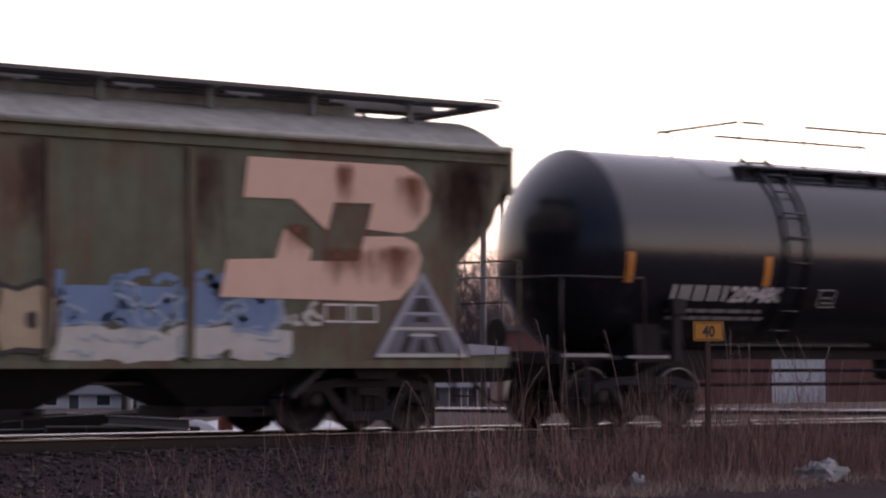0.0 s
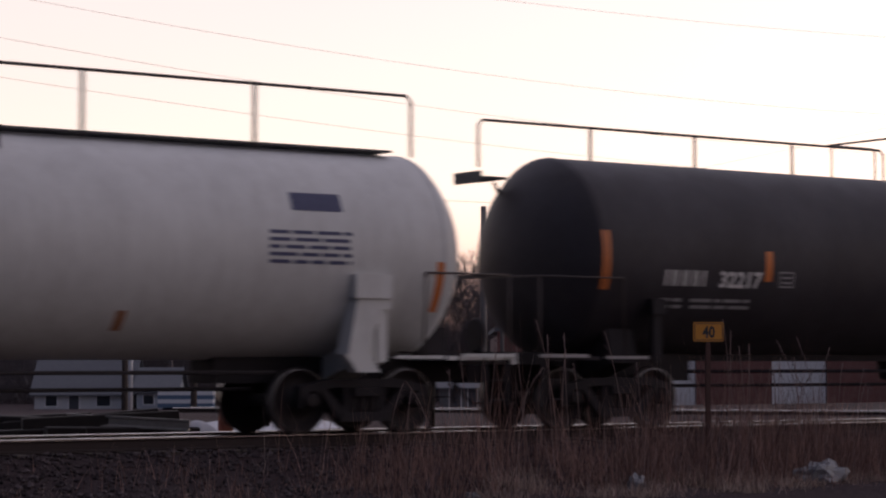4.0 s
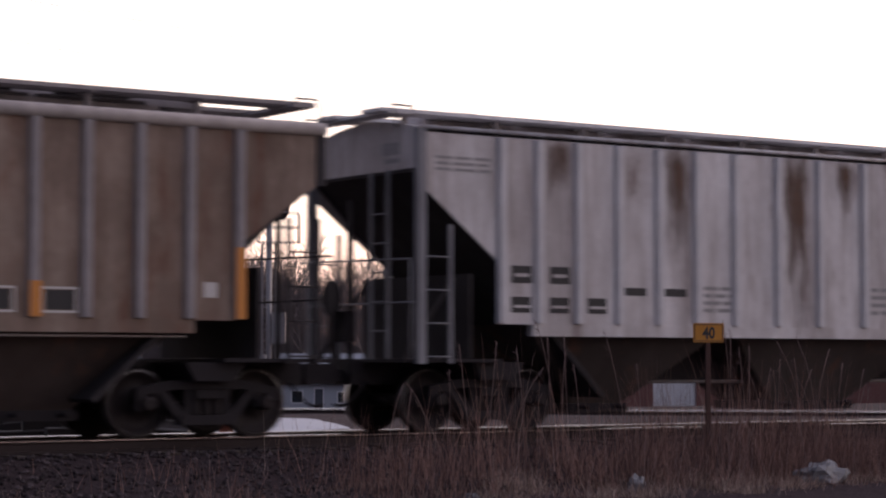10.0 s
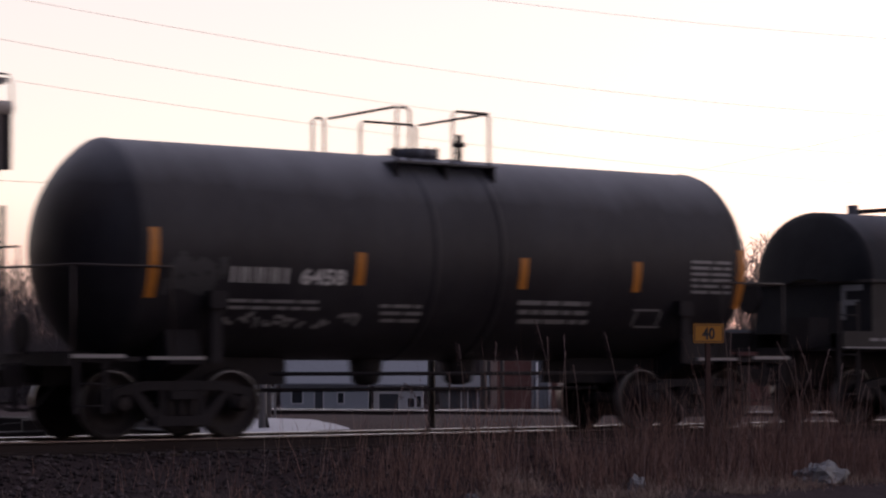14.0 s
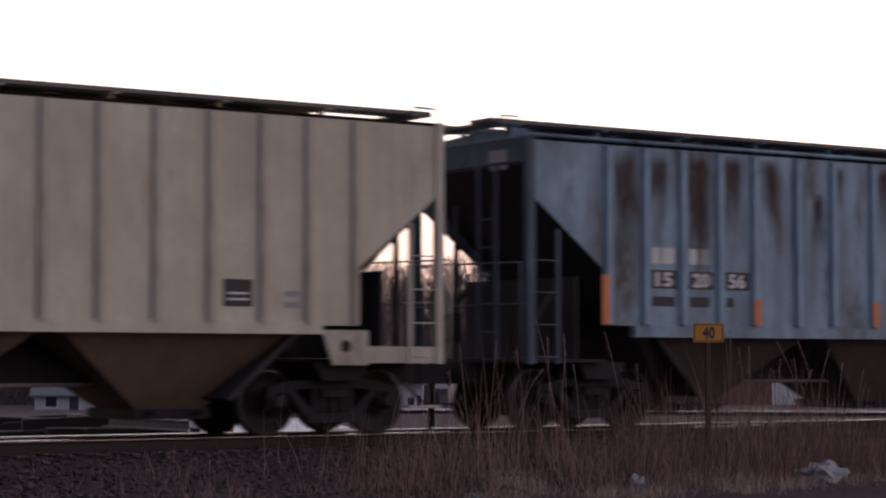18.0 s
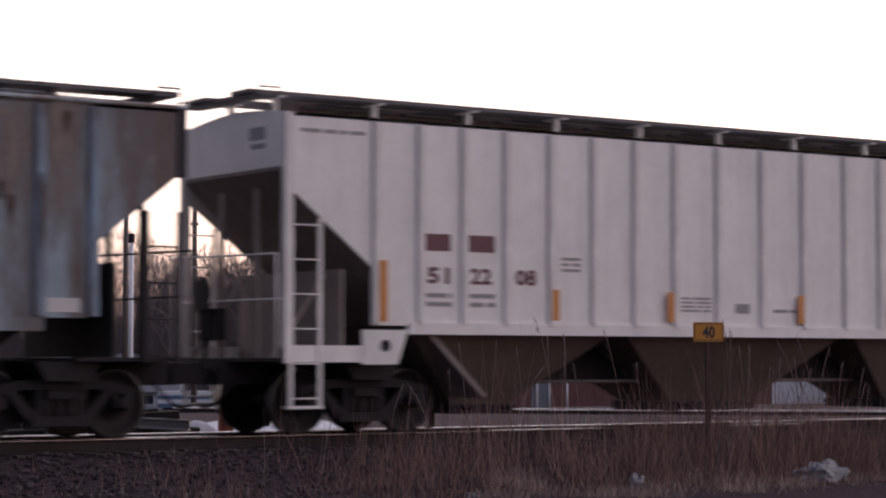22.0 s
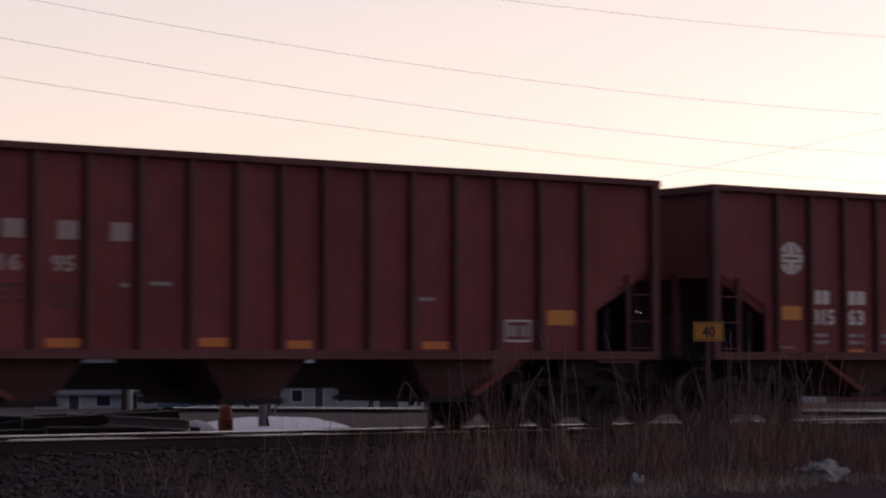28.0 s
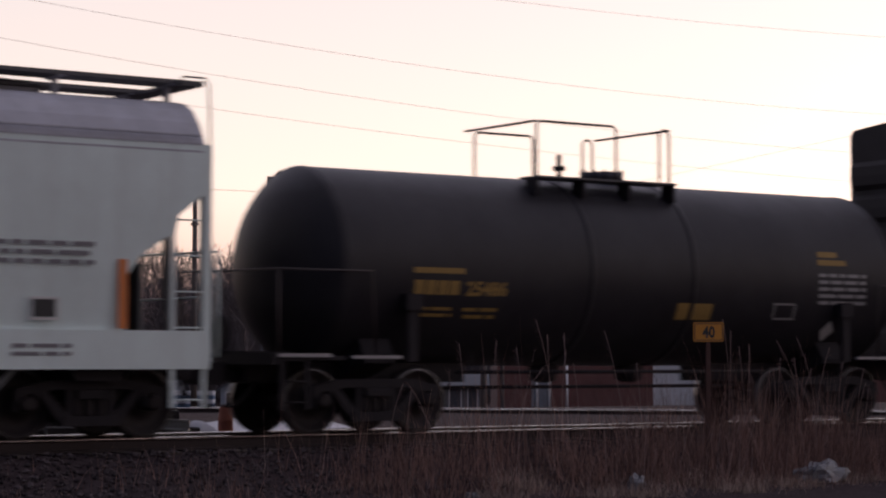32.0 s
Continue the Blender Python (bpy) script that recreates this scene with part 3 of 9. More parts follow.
    if hatch:
        bm = bmesh.new()
        box(bm, 0.9, length - 1.9, -0.3, 0.3, top - 0.05, top + 0.09)
        if trough:
            box(bm, 0.9, length - trough_end, -0.24, 0.24, top + 0.09, board + 0.045)
        hb = part("hatch_trough", bm, hatch_skin or roof_skin, car)
        lid = bmesh.new()
        box(lid, 0, 1.56, -0.36, 0.36, top + 0.09, top + 0.13)
        rod(lid, (0.2, -0.38, top + 0.15), (1.3, -0.38, top + 0.15), 0.02, 6)
        me = mesh_of("hatch_cover", lid, GRATE)
        x = 1.0
        while x < length - 3:
            part("hatch_cover", me, None, hb).location.x = x
            x += 1.7
    sups = []
    for s in (-1, 1):
        bs = bmesh.new()
        box(bs, 0, 0.06, s * board_y - 0.05, s * board_y + 0.05, top - 0.12, board - 0.04)
        box(bs, -0.01, 0.07, s * board_y - 0.24, s * board_y + 0.24, board - 0.075, board - 0.04)
        sups.append(mesh_of("board_support", bs, roof_skin))
    plank = bmesh.new()
    box(plank, -0.22, length + 0.22, -0.055, 0.055, board - 0.055, board)
    plank = mesh_of("running_board", plank, board_skin or GRATE)
    for s in (-1, 1):
        for dy in (-0.2, -0.07, 0.07, 0.2):
            part("running_board", plank, None, car, "steel running board along the roof").location.y = s * board_y + dy
    x = support0
    while x < length - 0.2:
        for sup in sups:
            part("board_support", sup, None, car).location.x = x
        x += supports
    for x, s in ((-0.15, -1), (length + 0.15, 1)):
        bm = bmesh.new()
        box(bm, min(x, x - s * 0.36), max(x, x - s * 0.36), -1.0, 1.25, board - 0.09, board - 0.045)
        eb = part("end_board", bm, board_skin or GRATE, car, "steel grating step across the roof's end")
        for y in (-1.05, 1.3):
            bm = bmesh.new()
            pipe(bm, [(x, y * 1.14, z1 + 0.02), (x, y * 1.1, board - 0.1), (x, y, board + 0.02), (x - s * 0.34, y, board + 0.02), (x - s * 0.36, y, board - 0.06)], 0.015)
            part("roof_grab", bm, GRATE, eb)
    # side posts
    if posts:
        bp = bmesh.new()
        slab([(-post_w / 2 - 0.03, 0), (-post_w / 2, -1), (post_w / 2, -1), (post_w / 2 + 0.03, 0)], z0 + 0.02, z1 - 0.06, bp)
        for v in bp.verts:
            x, y, z = v.co
            v.co = (x, -1.497 + z * post_d, y)
        bmesh.ops.recalc_face_normals(bp, faces=bp.faces)
        fp = bp.copy()
        near, far = mesh_of("side_post", bp, post_skin), mesh_of("side_post", flip(fp), post_skin)
        for x in posts:
            part("side_post", near, None, car).location.x = x
            part("side_post", far, None, car).location.x = x
    for x in trucks:
        truck(car, x, sets)
    ends(car, length, 0.78)
    return finish(car, place, sets, length)


def open_car(name, label, place, skin, length, z0, z1, posts, cut, trucks, chutes, label_cat, post_skin=None, post_w=0.1, end_ribs=False, chute_skin=None):
    car = car_empty(name, label, label_cat, place)
    sets = []
    post_skin = post_skin or skin
    rows = side_rows(cut, z0, z1, lambda z: 1.47)
    for s in (-1, 1):
        part("side_sheet", side_sheet(rows, length, s), skin, car)
        bm = bmesh.new()
        box(bm, -0.04, length + 0.04, min(s * 1.44, s * 1.58), max(s * 1.44, s * 1.58), z1 - 0.09, z1)
        part("top_rail", bm, post_skin, car)
        bm = bmesh.new()
        box(bm, 0, length, min(s * 1.42, s * 1.56), max(s * 1.42, s * 1.56), z0 - 0.02, z0 + 0.1)
        part("side_sill", bm, post_skin, car)
    drop = cut[-1][1] if len(cut) > 2 else 0
    for e in (0, 1):
        X = (lambda x: x) if e == 0 else (lambda x: length - x)
        bm = bmesh.new()
        low = 2.3 if chutes else z0
        box(bm, min(X(0.0), X(0.05)), max(X(0.0), X(0.05)), -1.46, 1.46, low, z1 - 0.01)
        wall = part("end_wall", bm, skin, car)
        if end_ribs:
            rib = bmesh.new()
            box(rib, min(X(-0.1), X(-0.001)), max(X(-0.1), X(-0.001)), -1.46, 1.46, -0.05, 0.05)
            me = mesh_of("end_rib", rib, skin)
            for k in range(6):
                part("end_rib", me, None, wall).location.z = z0 + 0.25 + k * (z1 - z0 - 0.4) / 5
        bm = bmesh.new()
        box(bm, min(X(-0.08), X(0.06)), max(X(-0.08), X(0.06)), -1.52, 1.52, z1 - 0.12, z1 - 0.005)
        part("end_rail", bm, post_skin, car)
        if chutes:
            bm = bmesh.new()
            b = (chutes[0][0] if e == 0 else length - chutes[-1][1], 0.5)
            prof = [(X(0.05), 2.35), (X(b[0]), b[1]), (X(b[0] + 0.05), b[1] + 0.05), (X(0.1), 2.42)]
            slab(prof, -1.42, 1.42, bm)
            part("slope_sheet", bm, skin, car, "sloping floor sheet at the car's end")
            bm = bmesh.new()
            box(bm, min(X(0.85), X(0.9)), max(X(0.85), X(0.9)), -1.4, 1.4, z0 + 0.03, 1.8)
            # extra plate, added so that no sky shows under this end
            if e == 1:
                box(bm, X(0.34), X(0.3), -1.4, 1.4, z0 + 0.03, 2.1)
            part("end_bulkhead", bm, DARK, car)
        for s in (-1, 1):
            bm = bmesh.new()
            box(bm, min(X(0.0), X(0.12)), max(X(0.0), X(0.12)), min(s * 1.42, s * 1.57), max(s * 1.42, s * 1.57), z0, z1 - 0.09)
            part("corner_post", bm, post_skin, car)
            if chutes:
                ladder(car, X(0.1), X(0.55), s * 1.5, z0 + 0.05, 2.3, 0.4, post_skin)
                bm = bmesh.new()
                box(bm, min(X(0.0), X(0.1)), max(X(0.0), X(0.1)), s * 0.6 - 0.05, s * 0.6 + 0.05, z0, 2.4)
                part("end_post", bm, post_skin, car)
        bm = bmesh.new()
        box(bm, min(X(-0.1), X(1.2)), max(X(-0.1), X(1.2)), -1.42, 1.42, z0 - 0.03, z0 + 0.03)
        part("end_platform", bm, DARK, car)
        if chutes:
            bm = bmesh.new()
            if e == 0:
                lathe(bm, [(-0.02, 0.24), (0.02, 0.27), (0.04, 0.24)], ("x", (-0.1, 0.5, 2.1)), 20)
                rod(bm, (-0.08, 0.5, 1.05), (-0.08, 0.5, 2.1), 0.03)
                part("brake_wheel", bm, DARK, car)
            else:
                rod(bm, (X(0.3), -0.1, 1.4), (X(0.95), -0.1, 1.4), 0.22, 16)
                box(bm, X(0.7), X(0.35), 0.35, 0.75, 1.05, 1.6)
                part("air_reservoir", bm, DARK, car)
    if chutes:
        for a, b in chutes:
            bm = bmesh.new()
            t0, t1 = a - 0.42, b + 0.42
            top = [bm.verts.new((x, y, z0 + 0.01)) for x, y in ((t0, -1.36), (t1, -1.36), (t1, 1.36), (t0, 1.36))]
            low = [bm.verts.new((x, y, 0.5)) for x, y in ((a, -1.2), (b, -1.2), (b, 1.2), (a, 1.2))]
            for i in range(4):
                bm.faces.new((top[i], top[(i + 1) % 4], low[(i + 1) % 4], low[i]))
            bm.faces.new(low)
            bm.faces.new(top[::-1])
            bmesh.ops.recalc_face_normals(bm, faces=bm.faces)
            ch = part("discharge_chute", bm, chute_skin or skin, car)
            bm = bmesh.new()
            box(bm, a - 0.1, b + 0.1, -1.25, 1.25, 0.42, 0.5)
            part("outlet_gate", bm, DARK, ch)
    else:
        bm = bmesh.new()
        box(bm, 0.06, length - 0.06, -1.44, 1.44, z0 + 0.02, z0 + 0.1)
        part("floor_plate", bm, skin, car)
    bm = bmesh.new()
    box(bm, -0.35, length + 0.35, -0.32, 0.32, 0.62, 0.98)
    part("centre_sill", bm, DARK, car)
    bp = bmesh.new()
    slab([(-post_w / 2 - 0.03, 0), (-post_w / 2, -1), (post_w / 2, -1), (post_w / 2 + 0.03, 0)], z0 + 0.1, z1 - 0.09, bp)
    for v in bp.verts:
        x, y, z = v.co
        v.co = (x, -1.467 + z * 0.09, y)
    bmesh.ops.recalc_face_normals(bp, faces=bp.faces)
    fp = bp.copy()
    near, far = mesh_of("side_post", bp, post_skin), mesh_of("side_post", flip(fp), post_skin)
    for x in posts:
        part("side_post", near, None, car).location.x = x
        part("side_post", far, None, car).location.x = x
    for x in trucks:
        bm = bmesh.new()
        slab([(x - 0.3, 0.75), (x + 0.3, 0.75), (x + 0.4, z0), (x - 0.4, z0)], -1.3, 1.3, bm)
        part("body_bolster", bm, DARK, car)
        truck(car, x, sets)
    ends(car, length, 0.72)
    return finish(car, place, sets, length)


# ---- tank cars ----
def tank_car(name, label, place, skin, cyl, r, zc, trucks, walk_full=True, rail_y=0.9, walkway=False, rail_z=4.58, dome=8.4, dome_r=0.45, dome_z=4.82, platform=(7.0, 10.0),
             plat_z=None, ladder_x=None, guard=None, near_rails=None, far_rails=None, rail_runs=None, lid_skin=None, pipes=(0.85, 0.62), sill_skin=None, reach=1.55, bulb=0.3, keel=0.0, head_step=False):
    car = car_empty(name, label, "tank car", place)
    sets = []
    bm = bmesh.new()
    head = r * bulb
    knuckle = 0.16
    crown = (head * head + r * r - 2 * r * knuckle) / (2 * (head - knuckle))
    join = math.asin((r - knuckle) / (crown - knuckle))
    dish = [(head - crown + crown * math.cos(a), max(0.01, crown * math.sin(a))) for a in [join * k / 10 for k in range(10)]]
    dish += [(knuckle * math.cos(a), r - knuckle + knuckle * math.sin(a)) for a in [join + (math.pi / 2 - join) * k / 6 for k in range(7)]]
    prof = [(-x, q) for x, q in dish]
    prof += [(cyl * k / 24, r) for k in range(1, 24)]
    prof += [(cyl + x, q) for x, q in dish[::-1]]
    lathe(bm, prof, ("x", (0, 0, zc)), 64)
    part("tank_shell", bm, skin, car)
    for x in (0.02, cyl - 0.02):
        bm = bmesh.new()
        lathe(bm, [(-0.02, r - 0.01), (-0.012, r + 0.008), (0.012, r + 0.008), (0.02, r - 0.01)], ("x", (x, 0, zc)), 64)
        part("head_seam", bm, skin, car)
    # dome with its lid and bolts
    top = zc + r
    bm = bmesh.new()
    lathe(bm, [(top - 0.1, dome_r * 0.93), (dome_z - 0.12, dome_r * 0.93), (dome_z - 0.12, dome_r), (dome_z - 0.04, dome_r), (dome_z, dome_r * 0.9), (dome_z + 0.01, 0.05)],
          ("z", (dome, 0, 0)), 28)
    d = part("valve_housing", bm, lid_skin or skin, car, "round valve housing on top of the tank")
    bolt = bmesh.new()
    rod(bolt, (0, 0, dome_z - 0.14), (0, 0, dome_z + 0.03), 0.02, 6)
    me = mesh_of("bolt", bolt, DARK)
    for k in range(12):
        a = k * math.tau / 12
        part("bolt", me, None, d).location = (dome + math.cos(a) * dome_r * 0.97, math.sin(a) * dome_r * 0.97, 0)
    # platform round the dome
    pz = plat_z or top - 0.32
    for s in (-1, 1):
        bm = bmesh.new()
        for k in range(5):
            y = s * (0.62 + 0.1 * k)
            box(bm, platform[0], platform[1], y - 0.042, y + 0.042, pz - 0.03, pz)
        pf = part("platform", bm, GRATE, car, "steel grating platform beside the valves")
        br = bmesh.new()
        slab([(0, pz - 0.03), (0.05, pz - 0.03), (0.05, pz - 0.3), (0, pz - 0.3)], s * 0.9 - 0.12, s * 0.9 + 0.16, br)
        me = mesh_of("bracket", br, DARK)
        n = max(2, int((platform[1] - platform[0]) / 0.9))
        for k in range(n + 1):
            part("bracket", me, None, pf).location.x = platform[0] + (platform[1] - platform[0] - 0.05) * k / n
    # safety railing round the platform, in bent lengths of pipe
    gr = guard or (platform[0], platform[1], rail_z + 0.28)
    ga, gb, gz = gr
    span = gb - ga
    for s, pieces in ((-1, near_rails or ((ga, ga + 0.4 * span), (gb - 0.32 * span, gb))), (1, far_rails or ((ga + 0.1, ga + 0.35 * span), (gb - 0.35 * span, gb - 0.1)))):
        y = s * 0.93
        for a, b in pieces:
            bm = bmesh.new()
            pipe(bm, [(a, y, pz), (a, y, gz - 0.06), (a + 0.06, y, gz), (b - 0.06, y, gz), (b, y, gz - 0.06), (b, y, pz)], 0.021)
            gl = part("guard_rail", bm, RAILING, car, "thin pipe railing round the platform")
            for k in range(1, max(1, round((b - a) / 1.4))):
                bm = bmesh.new()
                x = a + (b - a) * k / max(1, round((b - a) / 1.4))
                rod(bm, (x, y, pz), (x, y, gz), 0.019, 6)
                part("rail_post", bm, RAILING, gl)
    for x in (ga, gb):
        bm = bmesh.new()
        pipe(bm, [(x, -0.93, gz), (x, 0.93, gz)], 0.02)
        part("end_rail", bm, RAILING, car)
    if walk_full:
        wbm = bmesh.new()
        for k in range(4):
            y = -0.42 + 0.28 * k
            box(wbm, 0.5, cyl - 0.3, y - 0.12, y + 0.12, top + 0.0, top + 0.03)
        if walkway:
            part("roof_walkway", wbm, GRATE, car)
        else:
            wbm.free()
        post = bmesh.new()
        rod(post, (0, rail_y, top - 0.1), (0, rail_y, rail_z), 0.03, 6)
        pm = mesh_of("rail_post", post, RAILING)
        for a, b in rail_runs or ((-0.6, 8.3), (9.6, cyl + 0.3)):
            bm = bmesh.new()
            pipe(bm, [(a, rail_y, top - 0.1), (a, rail_y, rail_z - 0.08), (a + 0.08, rail_y, rail_z), (b - 0.08, rail_y, rail_z), (b, rail_y, rail_z - 0.08), (b, rail_y, top - 0.1)], 0.024)
            hr = part("handrail", bm, RAILING, car, "thin pipe handrail along the tank's top")
            n = max(2, round((b - a) / 2.3))
            for k in range(1, n):
                part("rail_post", pm, None, hr).location.x = a + (b - a) * k / n
    # stub sills, bolsters, end platforms, couplers
    for e in (0, 1):
        X = (lambda x: x) if e == 0 else (lambda x: cyl - x)
        t = trucks[e] if e == 0 else cyl - trucks[1]
        bm = bmesh.new()
        box(bm, min(X(-reach + 0.5), X(t + 2.0)), max(X(-reach + 0.5), X(t + 2.0)), -0.34, 0.34, 0.7, 1.15)
        part("stub_sill", bm, DARK, car)
        bm = bmesh.new()
        xa, xb = X(t - 0.25), X(t + 0.25)
        arc = [(-1.15, 0.98), (-1.15, 1.05)] + [(-r * 1.0 * math.sin(a), zc - r * 1.0 * math.cos(a)) for a in (0.75, 0.6, 0.4, 0.2, 0.0, -0.2, -0.4, -0.6, -0.75)] + [(1.15, 1.05), (1.15, 0.98), (0.4, 0.75), (-0.4, 0.75)]
        beam(bm, arc, min(xa, xb), max(xa, xb))
        part("saddle", bm, sill_skin or DARK, car)
        bm = bmesh.new()
        box(bm, min(X(-reach + 0.35), X(-0.05)), max(X(-reach + 0.35), X(-0.05)), -1.45, 1.45, 1.02, 1.08)
        box(bm, min(X(-reach + 0.3), X(-reach + 0.38)), max(X(-reach + 0.3), X(-reach + 0.38)), -1.47, 1.47, 0.96, 1.12)
        part("end_platform", bm, sill_skin or DARK, car)
        bm = bmesh.new()
        box(bm, min(X(-reach + 0.36), X(-0.3)), max(X(-reach + 0.36), X(-0.3)), -1.5, -1.472, 1.06, 1.11)
        box(bm, min(X(0.05), X(0.85)), max(X(0.05), X(0.85)), -1.5, -1.42, 1.04, 1.085)
        part("step_edge", bm, sill_skin or STEPGREY, car, "pale edge of the end step")
        bm = bmesh.new()
        box(bm, min(X(0.98), X(1.14)), max(X(0.98), X(1.14)), -1.46, -1.38, 1.0, 1.95)
        box(bm, min(X(0.94), X(1.2)), max(X(0.94), X(1.2)), -1.5, -1.36, 1.72, 1.95)
        part("grab_bracket", bm, sill_skin or DARK, car)
        bm = bmesh.new()
        pipe(bm, [(X(-reach + 0.4), -1.42, 1.08), (X(-reach + 0.4), -1.42, 2.25), (X(-reach + 0.4), 1.42, 2.3), (X(-reach + 0.4), 1.42, 1.08)], 0.018)
        pipe(bm, [(X(-reach + 0.4), -1.42, 2.25), (X(0.35), -1.5, 2.25), (X(0.4), -1.5, 1.08)], 0.018)
        part("end_handrail", bm, RAILING, car)
        for y in (-1.43, 1.43):
            ladder(car, X(-reach + 0.45), X(-reach + 0.85), y, 0.35, 1.05, 0.28, DARK)
        bm = bmesh.new()
        if e == 0:
            lathe(bm, [(-0.02, 0.24), (0.02, 0.27), (0.04, 0.24)], ("x", (X(-reach + 0.45), 0.3, 1.4)), 20)
            rod(bm, (X(-reach + 0.5), 0.3, 1.05), (X(-reach + 0.5), 0.3, 1.4), 0.03)
            part("brake_wheel", bm, DARK, car)
        else:
            box(bm, X(0.2), X(-0.6), -0.6, -0.1, 1.12, 1.5)
            part("brake_cylinder", bm, DARK, car)
        truck(car, trucks[e], sets)
    if head_step:
        bm = bmesh.new()
        for k in range(4):
            box(bm, -head - 0.2 + 0.13 * k, -head - 0.1 + 0.13 * k, 0.25, 0.95, top - 0.34, top - 0.3)
        box(bm, -head - 0.22, -head - 0.18, 0.25, 0.95, top - 0.4, top - 0.22)
        step = part("head_step", bm, GRATE, car, "steel grating step behind the tank's head")
        bm = bmesh.new()
        rod(bm, (-head + 0.3, 0.6, top - 0.36), (-head * 0.45, 0.6, top - 0.62), 0.03, 6)
        part("bracket", bm, DARK, step)
    if keel:
        # plain sill box added to bring the tank's dark underside lower
        bm = bmesh.new()
        box(bm, trucks[0] + 0.6, trucks[1] - 0.6, -0.3, 0.3, zc - r - keel, zc - r + 0.1)
        part("underslung_sill", bm, DARK, car)
    for z in pipes:
        bm = bmesh.new()
        rod(bm, (trucks[0] + 1.4, -1.0 if z > 0.7 else -0.3, z), (trucks[1] - 1.4, -1.0 if z > 0.7 else -0.3, z), 0.028, 8)
        part("brake_pipe", bm, DARK, car)
    for k in (0.42, 0.58):
        bm = bmesh.new()
        lathe(bm, [(0.68, 0.1), (0.72, 0.2), (0.8, 0.22), (zc - r + 0.1, 0.26)], ("z", (cyl * k, 0, 0)), 14)
        part("bottom_outlet", bm, DARK, car)
    if ladder_x:
        bm = bmesh.new()
        for x in (ladder_x - 0.24, ladder_x + 0.24):
            pts = [(x, -(r + 0.07) * math.cos(a), zc + (r + 0.07) * math.sin(a)) for a in [math.radians(70 - 14 * k) for k in range(10)]]
            pipe(bm, pts, 0.03)
        ld = part("ladder", bm, skin, car)
        for k in range(9):
            a = math.radians(64 - 14 * k)
            rg = bmesh.new()
            rod(rg, (ladder_x - 0.24, -(r + 0.09) * math.cos(a), zc + (r + 0.09) * math.sin(a)), (ladder_x + 0.24, -(r + 0.09) * math.cos(a), zc + (r + 0.09) * math.sin(a)), 0.016, 6)
            part("rung", rg, skin, ld)
    ends(car, cyl, reach)
    return finish(car, place, sets, cyl)


# ---- the train, car by car from the front ----
def blob(bm, cx, cz, w, h, seed, y=0.0, n=14, rough=0.22):
    rng = random.Random(seed)
    vs = []
    for k in range(n):
        a = k * math.tau / n
        q = 1 + rng.uniform(-rough, rough)
        c, s = math.cos(a), math.sin(a)
        p = 0.62
        vs.append(bm.verts.new((cx + w / 2 * q * math.copysign(abs(c) ** p, c), y, cz + h / 2 * q * math.copysign(abs(s) ** p, s))))
    bm.faces.new(vs)
    return bm


def graffiti(car, x0, x1, z0, z1, n, fill, line, seed, y, tank=None, spots=True, label="spray-painted graffiti in swollen shapes"):
    """Swollen spray-painted shapes in a row: an outline, and a fill laid over it."""
    w = (x1 - x0) / n
    rng = random.Random(seed)
    for k in range(n):
        a, b, c = bmesh.new(), bmesh.new(), bmesh.new()
        cx, cz, h = x0 + w * (k + 0.5), (z0 + z1) / 2 + rng.uniform(-0.05, 0.05), (z1 - z0) * rng.uniform(0.85, 1.05)
        blob(a, cx, cz, w * 1.12, h * 1.08, seed + k, -0.004)
        blob(b, cx, cz, w * 0.95, h * 0.9, seed + k, -0.007)
        blob(c, cx + rng.uniform(-0.1, 0.1) * w, cz + rng.uniform(-0.1, 0.15) * h, w * 0.2, h * 0.25, seed + 50 + k, -0.010)
        put_mark(a, line, "graffiti_outline", car, "", y, tank)
        put_mark(b, fill, "graffiti", car, label, y, tank)
        if spots:
            put_mark(c, line, "graffiti_spot", car, "", y, tank)


def strokes(car, x0, x1, z0, z1, n, material, seed, y, tank=None, thick=0.035, name="graffiti", label="scrawled spray-paint tag"):
    """A scrawl: n short crooked lines of spray paint."""
    rng = random.Random(seed)
    bm = bmesh.new()
    for k in range(n):
        x = x0 + (x1 - x0) * (k + rng.uniform(0.1, 0.9)) / n
        z = rng.uniform(z0, z1)
        a = rng.uniform(0, math.tau)
        for j in range(4):
            d = rng.uniform(0.4, 1.0) * (z1 - z0) * 0.4
            nx, nz = min(x1, max(x0, x + math.cos(a) * d)), min(z1, max(z0, z + math.sin(a) * d))
            px, pz = -(nz - z), nx - x
            m = math.hypot(px, pz) or 1
            px, pz = px / m * thick / 2, pz / m * thick / 2
            if m > 0.02:
                bm.faces.new([bm.verts.new((u, -0.005, v)) for u, v in ((x + px, z + pz), (nx + px, nz + pz), (nx - px, nz - pz), (x - px, z - pz))])
            x, z = nx, nz
            a += rng.uniform(-1.6, 1.6)
    tagged(put_mark(bm, material, name, car, label, y, tank), kind="stuff")


